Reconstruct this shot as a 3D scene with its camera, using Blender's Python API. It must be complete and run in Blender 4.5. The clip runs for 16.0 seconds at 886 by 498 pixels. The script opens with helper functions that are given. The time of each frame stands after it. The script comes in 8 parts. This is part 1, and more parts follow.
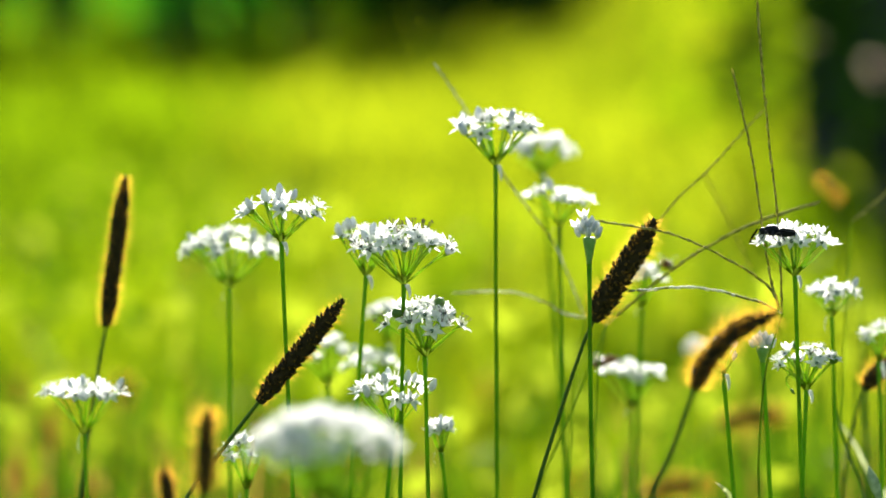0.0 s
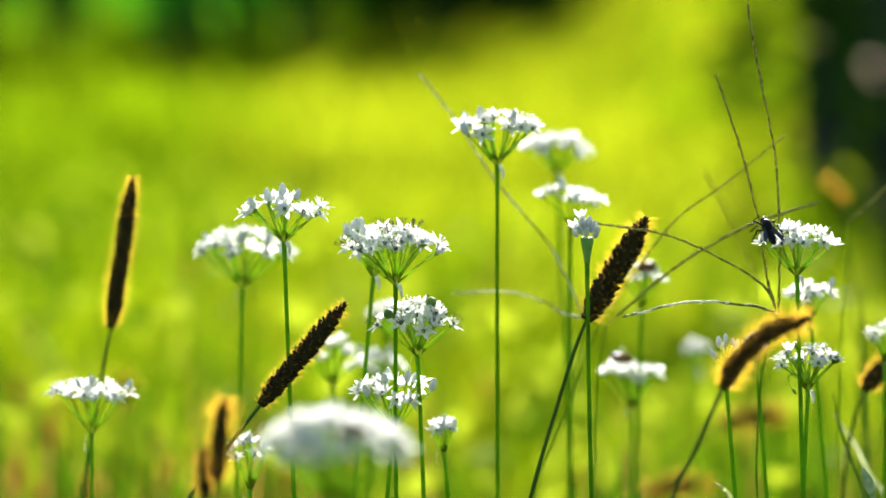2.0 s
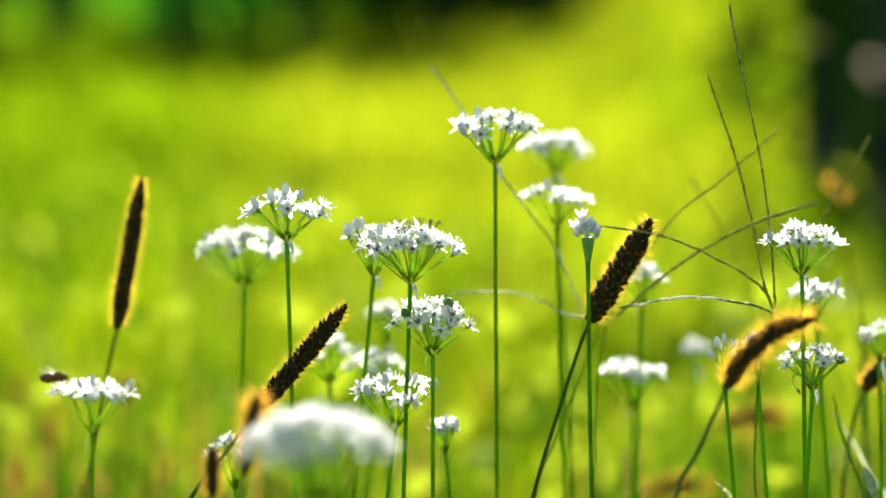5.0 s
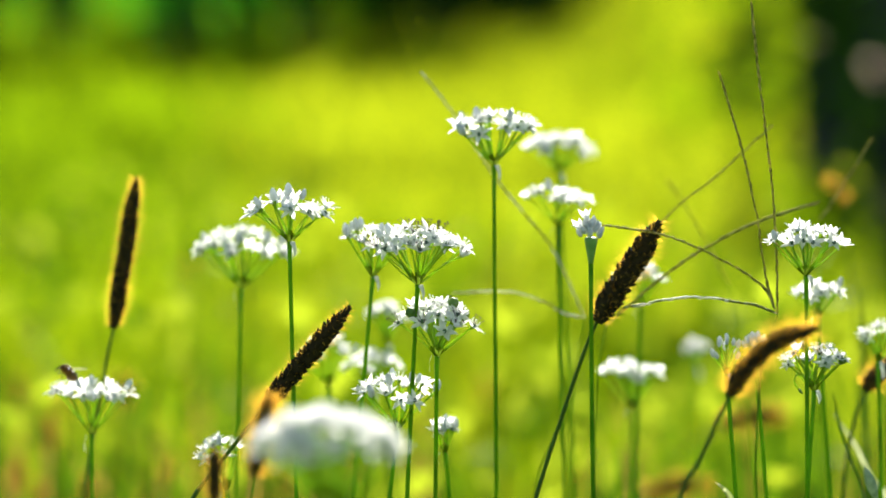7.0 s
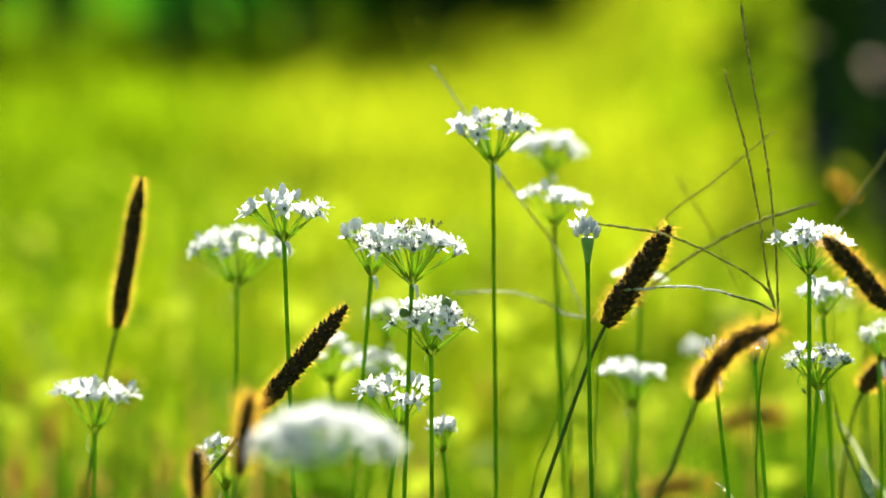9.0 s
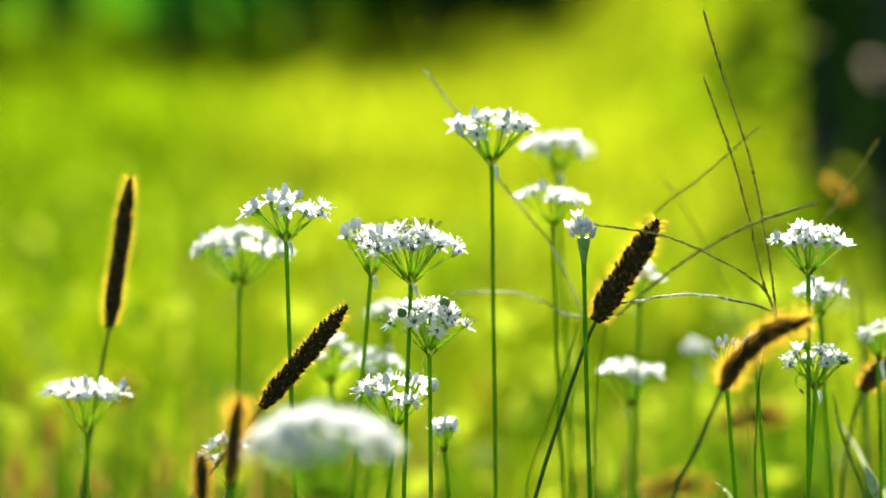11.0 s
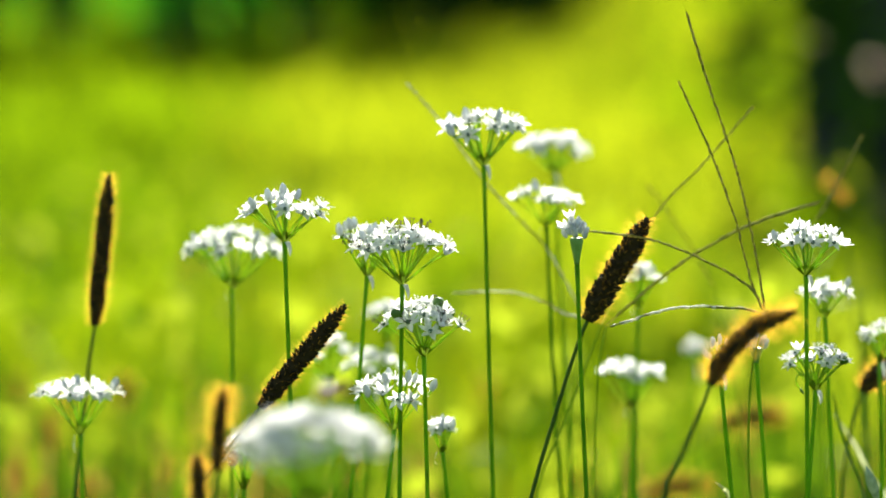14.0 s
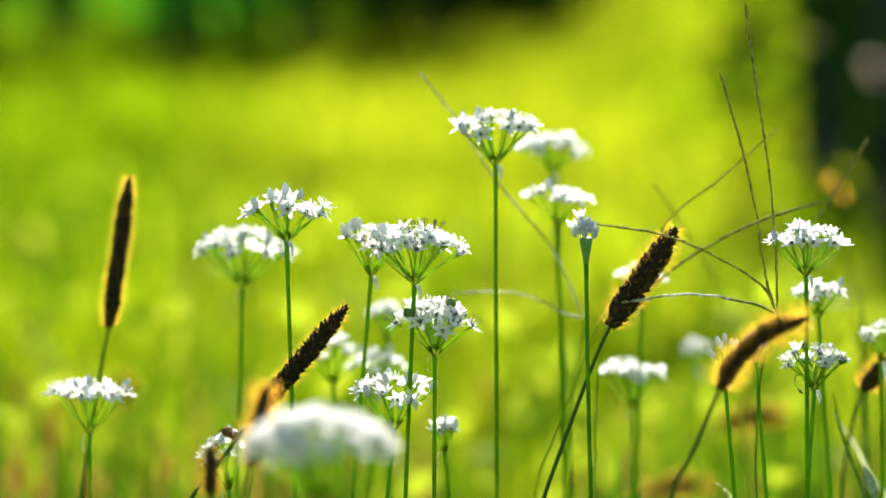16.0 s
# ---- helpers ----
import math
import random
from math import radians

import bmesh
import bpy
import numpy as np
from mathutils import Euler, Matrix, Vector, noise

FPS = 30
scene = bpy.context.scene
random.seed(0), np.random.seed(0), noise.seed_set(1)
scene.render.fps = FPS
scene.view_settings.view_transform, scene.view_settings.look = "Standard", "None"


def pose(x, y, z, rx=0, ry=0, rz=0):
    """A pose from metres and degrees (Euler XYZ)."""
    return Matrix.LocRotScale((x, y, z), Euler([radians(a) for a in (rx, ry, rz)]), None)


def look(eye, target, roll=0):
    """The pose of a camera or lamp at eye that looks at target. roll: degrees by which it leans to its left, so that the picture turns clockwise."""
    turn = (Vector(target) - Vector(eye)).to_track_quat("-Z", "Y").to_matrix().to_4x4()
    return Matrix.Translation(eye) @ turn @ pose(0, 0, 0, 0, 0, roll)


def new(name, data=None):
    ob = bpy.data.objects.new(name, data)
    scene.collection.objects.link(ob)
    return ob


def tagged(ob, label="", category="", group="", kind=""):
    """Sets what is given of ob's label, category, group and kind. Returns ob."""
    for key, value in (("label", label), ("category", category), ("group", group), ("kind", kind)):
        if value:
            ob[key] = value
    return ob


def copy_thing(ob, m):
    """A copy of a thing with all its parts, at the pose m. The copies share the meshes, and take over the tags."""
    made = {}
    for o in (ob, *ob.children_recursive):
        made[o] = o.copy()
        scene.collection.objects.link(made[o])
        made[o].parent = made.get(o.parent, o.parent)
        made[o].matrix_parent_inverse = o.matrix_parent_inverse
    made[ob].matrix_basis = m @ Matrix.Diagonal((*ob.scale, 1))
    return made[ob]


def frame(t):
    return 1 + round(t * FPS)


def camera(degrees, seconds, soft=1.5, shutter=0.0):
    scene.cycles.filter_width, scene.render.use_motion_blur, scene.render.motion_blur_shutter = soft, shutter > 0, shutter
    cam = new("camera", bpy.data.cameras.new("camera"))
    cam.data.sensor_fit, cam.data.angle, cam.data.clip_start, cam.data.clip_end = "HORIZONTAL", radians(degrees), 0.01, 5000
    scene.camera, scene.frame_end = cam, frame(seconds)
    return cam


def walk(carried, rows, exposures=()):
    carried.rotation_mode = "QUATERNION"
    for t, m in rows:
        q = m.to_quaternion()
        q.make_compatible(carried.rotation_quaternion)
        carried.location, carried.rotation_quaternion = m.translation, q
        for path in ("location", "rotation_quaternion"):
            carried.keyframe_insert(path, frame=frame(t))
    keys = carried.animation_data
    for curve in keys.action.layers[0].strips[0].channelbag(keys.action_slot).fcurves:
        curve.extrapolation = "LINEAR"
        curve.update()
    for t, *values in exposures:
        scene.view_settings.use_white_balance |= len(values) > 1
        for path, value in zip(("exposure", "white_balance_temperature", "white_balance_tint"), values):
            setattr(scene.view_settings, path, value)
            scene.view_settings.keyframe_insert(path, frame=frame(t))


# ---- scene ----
cam = camera(16, 16.0, soft=1.7)
CAMERA = pose(0, 0, 0.36, 90 - 5.5, 0, 0)
walk(cam, [(0.0, CAMERA), (16.0, CAMERA)])
# a long lens, wide open: only the flowers at one and a half metres are sharp
cam.data.dof.use_dof = True
cam.data.dof.focus_distance = 1.462
cam.data.dof.aperture_fstop = 4.5

# ---- light: low afternoon sun ahead of the camera, clear sky ----
SUN_ELEVATION, SUN_AZIMUTH = 20, 4   # degrees; azimuth from straight ahead, to the right
world = bpy.data.worlds.new("sky")
scene.world = world
world.use_nodes = True
sky = world.node_tree.nodes.new("ShaderNodeTexSky")
sky.sky_type, sky.sun_disc = "NISHITA", False
sky.sun_elevation, sky.sun_rotation = radians(SUN_ELEVATION), radians(SUN_AZIMUTH)
background = world.node_tree.nodes["Background"]
background.inputs["Strength"].default_value = 0.06
world.node_tree.links.new(sky.outputs[0], background.inputs["Color"])
sun = new("sun", bpy.data.lights.new("sun", "SUN"))
sun.data.energy, sun.data.angle, sun.data.color = 5.0, radians(0.5), (1.0, 0.95, 0.84)
sun_from = Vector((math.sin(radians(SUN_AZIMUTH)) * math.cos(radians(SUN_ELEVATION)), math.cos(radians(SUN_AZIMUTH)) * math.cos(radians(SUN_ELEVATION)), math.sin(radians(SUN_ELEVATION))))
sun.matrix_basis = look(sun_from * 20, (0, 0, 0))
scene.view_settings.exposure = 1.99


GROUND = -0.2   # the meadow's level; the eye is about 0.56 m over it


# ---- materials ----
def surface(name, dark, light, grain=60.0, rough=0.6, through_light=0.0, bump=0.15, islands=False, spread=0.5, ends=None, spec=0.4):
    """A rough organic surface: two scales of noise between two colours, fine relief, and light that shines through thin pieces."""
    m = bpy.data.materials.new(name)
    m.use_nodes = True
    n, l = m.node_tree.nodes, m.node_tree.links
    p, out = n["Principled BSDF"], n["Material Output"]
    where = n.new("ShaderNodeTexCoord")
    fine, broad = n.new("ShaderNodeTexNoise"), n.new("ShaderNodeTexNoise")
    fine.inputs["Scale"].default_value, fine.inputs["Detail"].default_value = grain * 6, 4
    broad.inputs["Scale"].default_value, broad.inputs["Detail"].default_value = grain, 3
    for t in (fine, broad):
        l.new(where.outputs["Object"], t.inputs["Vector"])
    mean = n.new("ShaderNodeMath")
    mean.operation = "MULTIPLY_ADD"
    l.new(fine.outputs["Fac"], mean.inputs[0])
    mean.inputs[1].default_value = 0.35
    l.new(broad.outputs["Fac"], mean.inputs[2])
    each = n.new("ShaderNodeNewGeometry" if islands else "ShaderNodeObjectInfo")
    add = n.new("ShaderNodeMath")
    add.operation = "MULTIPLY_ADD"
    l.new(each.outputs["Random Per Island" if islands else "Random"], add.inputs[0])
    add.inputs[1].default_value = spread
    l.new(mean.outputs[0], add.inputs[2])
    ramp = n.new("ShaderNodeValToRGB")
    low, high = ends or (0.45, 0.95 + spread * 0.5)
    ramp.color_ramp.elements[0].position, ramp.color_ramp.elements[0].color = low, (*dark, 1)
    ramp.color_ramp.elements[1].position, ramp.color_ramp.elements[1].color = high, (*light, 1)
    l.new(add.outputs[0], ramp.inputs[0])
    l.new(ramp.outputs[0], p.inputs["Base Color"])
    p.inputs["Roughness"].default_value = rough
    p.inputs["Specular IOR Level"].default_value = spec
    if bump:
        b = n.new("ShaderNodeBump")
        b.inputs["Strength"].default_value, b.inputs["Distance"].default_value = bump, 0.0004
        l.new(fine.outputs["Fac"], b.inputs["Height"])
        l.new(b.outputs[0], p.inputs["Normal"])
    if through_light:
        tr, mix = n.new("ShaderNodeBsdfTranslucent"), n.new("ShaderNodeMixShader")
        l.new(ramp.outputs[0], tr.inputs["Color"])
        mix.inputs[0].default_value = through_light
        l.new(p.outputs[0], mix.inputs[1])
        l.new(tr.outputs[0], mix.inputs[2])
        l.new(mix.outputs[0], out.inputs["Surface"])
    return m


M_TEPAL = surface("white_tepal", (0.78, 0.79, 0.78), (0.91, 0.91, 0.89), 150, 0.5, 0.68, bump=0.1, spread=0.25)
M_FLOWERBUD = surface("pale_bud", (0.36, 0.40, 0.39), (0.70, 0.73, 0.72), 220, 0.5, 0.38, spread=0.25)
M_ANTHER = surface("anther", (0.035, 0.022, 0.035), (0.13, 0.085, 0.07), 400, 0.7, 0.1, spread=0.3)
M_CAPSULE = surface("seed_capsule", (0.05, 0.13, 0.02), (0.16, 0.28, 0.04), 200, 0.45, 0.2, spread=0.3)
M_OVARY = surface("pale_ovary", (0.035, 0.085, 0.04), (0.12, 0.20, 0.09), 300, 0.5, 0.15, spread=0.3)
M_STALK = surface("green_stalk", (0.06, 0.19, 0.004), (0.16, 0.34, 0.006), 90, 0.5, 0.45, spread=0.35, spec=0.1)
M_PEDICEL = surface("pale_green_stalklet", (0.13, 0.30, 0.012), (0.44, 0.62, 0.05), 150, 0.45, 0.6, spread=0.35)
M_SPATHE = surface("papery_spathe", (0.50, 0.52, 0.46), (0.76, 0.76, 0.70), 160, 0.6, 0.45, spread=0.2)
M_SHEATH = surface("green_sheath", (0.06, 0.18, 0.02), (0.20, 0.36, 0.09), 160, 0.5, 0.3, spread=0.2)
M_CLOSED = surface("grey_green_sheath", (0.10, 0.18, 0.08), (0.34, 0.42, 0.28), 300, 0.55, 0.42, spread=0.2, bump=0.4)
M_SPIKE = surface("dark_spikelet", (0.008, 0.006, 0.002), (0.034, 0.025, 0.008), 250, 0.9, 0.0, spread=0.3, islands=True, spec=0.1)
M_BRISTLE = surface("golden_bristle", (0.72, 0.33, 0.025), (0.92, 0.54, 0.06), 120, 0.6, 0.96, bump=0, spread=0.4, islands=True)
# the raised light tone stands in for glints on the beads
M_RACHIS = surface("brown_green_seed_spike", (0.11, 0.11, 0.012), (0.52, 0.47, 0.13), 200, 0.7, 0.45, spread=0.4, islands=True, spec=0.05)
# sunlit paleness of some spikes is put into the seed colour
M_LITSEED = surface("lit_pale_seed_spike", (0.25, 0.25, 0.05), (0.86, 0.84, 0.72), 60, 0.6, 0.5, spread=0.10, islands=True, ends=(0.62, 0.80))
# green grass: the tight tone range also paints in shadow of clumps
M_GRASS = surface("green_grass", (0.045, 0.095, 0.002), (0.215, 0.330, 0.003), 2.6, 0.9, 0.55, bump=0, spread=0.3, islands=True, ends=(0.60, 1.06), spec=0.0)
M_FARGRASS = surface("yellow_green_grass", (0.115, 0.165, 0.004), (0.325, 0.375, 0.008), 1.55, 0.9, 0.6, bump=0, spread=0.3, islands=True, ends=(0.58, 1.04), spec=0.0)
M_STRAW = surface("dark_grass_stalk", (0.02, 0.06, 0.006), (0.06, 0.13, 0.012), 90, 0.6, 0.15, spread=0.3, spec=0.15)
M_CULM = surface("pale_green_culm", (0.10, 0.20, 0.008), (0.26, 0.38, 0.02), 90, 0.6, 0.45, spread=0.3, spec=0.1)
M_BLADE = surface("chive_leaf", (0.05, 0.15, 0.015), (0.13, 0.28, 0.03), 80, 0.4, 0.4, spread=0.3)
M_SOIL = surface("meadow_floor", (0.04, 0.07, 0.004), (0.12, 0.19, 0.008), 1.9, 1.0, bump=0.3, spread=0.0, spec=0.0)
# shrub leaves in two tones: shade and sunlight are put into the colour
M_SHADEBUSH = surface("shade_toned_shrub_leaf", (0.010, 0.034, 0.004), (0.035, 0.09, 0.008), 5, 1.0, 0.10, bump=0, spread=0.5, islands=True, spec=0.0)
M_LITBUSH = surface("sun_toned_shrub_leaf", (0.03, 0.24, 0.008), (0.10, 0.54, 0.025), 5, 0.8, 0.8, bump=0, spread=0.5, islands=True, spec=0.05)
# low grass: patch contrast partly stands in for shadow between clumps
M_NEARGRASS = surface("low_green_grass", (0.058, 0.088, 0.001), (0.26, 0.35, 0.002), 4.5, 0.9, 0.55, bump=0, spread=0.4, islands=True, ends=(0.66, 1.04), spec=0.0)
M_FLECK = surface("dry_leaf", (0.35, 0.26, 0.18), (0.60, 0.48, 0.36), 30, 0.8, 0.2, spread=0.3)
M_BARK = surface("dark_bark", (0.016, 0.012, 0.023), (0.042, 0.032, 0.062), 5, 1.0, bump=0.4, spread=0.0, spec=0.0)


# ---- mesh helpers ----
class Shape:
    """Gathers vertices and faces for one mesh."""

    def __init__(self):
        self.v, self.f = [], []

    def add(self, verts, faces):
        k = len(self.v)
        self.v += [tuple(p) for p in verts]
        self.f += [tuple(i + k for i in face) for face in faces]

    def tube(self, points, radii, sides=8, cap=True):
        n = len(points)
        verts, faces = [], []
        side = Vector((0, 1, 0))
        for i, p in enumerate(points):
            d = (Vector(points[min(i + 1, n - 1)]) - Vector(points[max(i - 1, 0)])).normalized()
            a = d.cross(side)
            if a.length < 0.2:
                a = d.cross(Vector((1, 0, 0)))
            a.normalize()
            b = d.cross(a)
            for k in range(sides):
                w = 2 * math.pi * k / sides
                verts.append(Vector(p) + radii[i] * (math.cos(w) * a + math.sin(w) * b))
        for i in range(n - 1):
            for k in range(sides):
                j = (k + 1) % sides
                faces.append((i * sides + k, i * sides + j, (i + 1) * sides + j, (i + 1) * sides + k))
        if cap:
            faces.append(tuple(range(sides))[::-1])
            faces.append(tuple((n - 1) * sides + k for k in range(sides)))
        self.add(verts, faces)

    def seed(self, place, way, length, radius, sides=5, profile=((0.0, 0.35), (0.3, 1.0), (0.65, 0.85), (1.0, 0.12))):
        way = Vector(way).normalized()
        self.tube([Vector(place) + way * (length * s) for s, _ in profile], [radius * q for _, q in profile], sides)

    def mesh(self, name, material, smooth=True):
        m = bpy.data.meshes.new(name)
        m.from_pydata(self.v, [], self.f)
        m.polygons.foreach_set("use_smooth", [smooth] * len(m.polygons))
        m.materials.append(material)
        m.update()
        return m


def part(name, mesh, parent, at=None, label=""):
    ob = new(name, mesh)
    ob.parent = parent
    if at is not None:
        ob.matrix_basis = at
    if label:
        tagged(ob, label)
    return ob


def curve_through(points, steps):
    """A smooth line through control points (Catmull-Rom)."""
    p = [Vector(q) for q in points]
    p = [2 * p[0] - p[1], *p, 2 * p[-1] - p[-2]]
    out = []
    for i in range(1, len(p) - 2):
        for k in range(steps):
            t = k / steps
            out.append(0.5 * (2 * p[i] + (p[i + 1] - p[i - 1]) * t + (2 * p[i - 1] - 5 * p[i] + 4 * p[i + 1] - p[i + 2]) * t * t + (3 * p[i] - p[i - 1] - 3 * p[i + 1] + p[i + 2]) * t ** 3))
    out.append(p[-2])
    return out


def rooted(points):
    """Control points of a stalk from just under the ground to its first given point and on."""
    root = Vector((0, 0, -0.01))
    foot = Vector((-0.5 * points[0].x, 0, GROUND - 0.02))
    return [foot, root, root.lerp(points[0], 0.34), root.lerp(points[0], 0.67), *points]


def facing(place, way, spin=0.0, size=1.0, length=None):
    """A local pose at place whose z axis points along way."""
    m = Vector(way).to_track_quat("Z", "Y").to_matrix().to_4x4() @ Matrix.Rotation(spin, 4, "Z")
    s = Matrix.Diagonal((size, size, size if length is None else length, 1))
    return Matrix.Translation(place) @ m @ s


# ---- garlic chives ----
def flower_mesh(name, seed, opening):
    """Six pointed tepals round a small ovary; opening 0 is a cup, 1 a flat star."""
    rnd = random.Random(seed)
    s = Shape()
    for k in range(6):
        w0 = k * math.pi / 3 + rnd.uniform(-0.1, 0.1)
        length = rnd.uniform(0.0052, 0.0066) * (1.0 if k % 2 else 0.95)
        wide = rnd.uniform(0.00115, 0.00140)
        up = radians(rnd.uniform(62, 72) * (1 - opening) + rnd.uniform(8, 26) * opening)
        curl = rnd.uniform(-0.5, 0.1) * opening + 0.25 * (1 - opening)
        verts, faces = [], []
        rings = ((0.0, 0.4), (0.25, 0.9), (0.48, 1.0), (0.76, 0.55), (1.0, 0.03))
        r, z, ang, last = 0.0006, 0.0, up, 0.0
        for q, wq in rings:
            r += (q - last) * length * math.cos(ang)
            z += (q - last) * length * math.sin(ang)
            ang += curl * (q - last) * 1.6
            last = q
            for side, dip in ((-1, 1), (0, 0), (1, 1)):
                across = side * wide * wq
                verts.append((r * math.cos(w0) - across * math.sin(w0), r * math.sin(w0) + across * math.cos(w0), z + dip * 0.0005 * wq))
        for i in range(len(rings) - 1):
            for j in range(2):
                faces.append((3 * i + j, 3 * i + j + 1, 3 * i + j + 4, 3 * i + j + 3))
        s.add(verts, faces)
    return s.mesh(name, M_TEPAL)


def stamen_mesh(name, seed, material, long):
    rnd = random.Random(seed)
    s = Shape()
    for k in range(6):
        w = (k + 0.5) * math.pi / 3 + rnd.uniform(-0.2, 0.2)
        tip = Vector((0.0024 * math.cos(w), 0.0024 * math.sin(w), rnd.uniform(0.0034, 0.0050) * long))
        s.tube([(0.0004 * math.cos(w), 0.0004 * math.sin(w), 0.0006), tip * 0.6, tip], [0.00014, 0.00012, 0.0001], 4)
        s.seed(tip - Vector((0.0005, 0, 0)), (1, rnd.uniform(-0.6, 0.6), 0.3), 0.0010, 0.00030, 4)
    return s.mesh(name, material)


def ovary_mesh(name, size, material):
    s = Shape()
    s.tube([(0, 0, z * size) for z in (-0.0002, 0.0006, 0.0014, 0.0021, 0.0025)], [q * size for q in (0.0005, 0.0011, 0.0013, 0.0009, 0.0002)], 9)
    for v in range(len(s.v)):
        x, y, z = s.v[v]
        k = 1 + 0.16 * math.cos(3 * math.atan2(y, x))
        s.v[v] = (x * k, y * k, z)
    return s.mesh(name, material)


def bud_mesh(name, seed):
    rnd = random.Random(seed)
    s = Shape()
    zs = (0, 0.0007, 0.0018, 0.0032, 0.0046, 0.0056, 0.0060)
    rs = (0.0005, 0.0011, 0.0016, 0.0016, 0.0012, 0.0006, 0.0001)
    s.tube([(rnd.uniform(-1, 1) * 0.0001, 0, z) for z in zs], rs, 12)
    for v in range(len(s.v)):
        x, y, z = s.v[v]
        k = 1 + 0.08 * math.cos(6 * math.atan2(y, x))
        s.v[v] = (x * k, y * k, z)
    return s.mesh(name, M_FLOWERBUD)


def pedicel_mesh(name):
    s = Shape()
    s.tube([(0.0009 * math.sin(math.pi * q), 0, q) for q in (0, 0.25, 0.5, 0.75, 0.93, 1.0)], [0.00050, 0.00040, 0.00036, 0.00038, 0.00052, 0.0009], 6)
    return s.mesh(name, M_PEDICEL)


FLOWERS = [flower_mesh("open_flower", 1, 1.0), flower_mesh("open_flower", 2, 0.9), flower_mesh("open_flower", 3, 0.75), flower_mesh("open_flower", 4, 0.95)]
CUPS = [flower_mesh("half_open_flower", 5, 0.25), flower_mesh("half_open_flower", 6, 0.4)]
STAMENS = [stamen_mesh("stamen", 1, M_TEPAL, 0.75), stamen_mesh("stamen", 2, M_TEPAL, 0.7)]
DARK_STAMENS = [stamen_mesh("stamen", 3, M_ANTHER, 1.15), stamen_mesh("stamen", 4, M_ANTHER, 1.0)]
OVARY, CAPSULE = ovary_mesh("ovary", 0.72, M_OVARY), ovary_mesh("seed_capsule", 1.75, M_CAPSULE)
BUDS = [bud_mesh("bud", 1), bud_mesh("bud", 2)]
PEDICEL = pedicel_mesh("pedicel")


def stalklet(plant, foot, head, rnd):
    way = head - foot
    part("pedicel", PEDICEL, plant, Matrix.Translation(foot) @ way.to_track_quat("Z", "Y").to_matrix().to_4x4() @ Matrix.Rotation(rnd.uniform(0, 6.28), 4, "Z") @ Matrix.Diagonal((1.0, 1.0, way.length, 1)))
    return way.normalized()


def blossom(plant, foot, head, kind, rnd, size=1.0, dark=0.0):
    """One flower of an umbel on its stalklet, from the foot of the umbel to the flower's place."""
    way = stalklet(plant, foot, head, rnd)
    tilt = (way * 1.1 + Vector((rnd.uniform(-0.5, 0.5), rnd.uniform(-0.55, 0.4), rnd.uniform(0.05, 0.7)))).normalized()
    at = facing(head, tilt, rnd.uniform(0, 6.28), size)
    if kind == "bud":
        upright = way * 0.8 + Vector((rnd.uniform(-0.2, 0.2), rnd.uniform(-0.2, 0.2), 0.6))
        part("bud", rnd.choice(BUDS), plant, facing(head, upright, rnd.uniform(0, 6.28), size * rnd.uniform(0.85, 1.05)))
    elif kind == "capsule":
        part("seed_capsule", CAPSULE, plant, at, "swelling green seed capsule")
    else:
        star = part("flower", rnd.choice(CUPS if kind == "cup" else FLOWERS), plant, at)
        part("ovary", OVARY, star)
        part("stamen", rnd.choice(DARK_STAMENS if rnd.random() < dark else STAMENS), star)


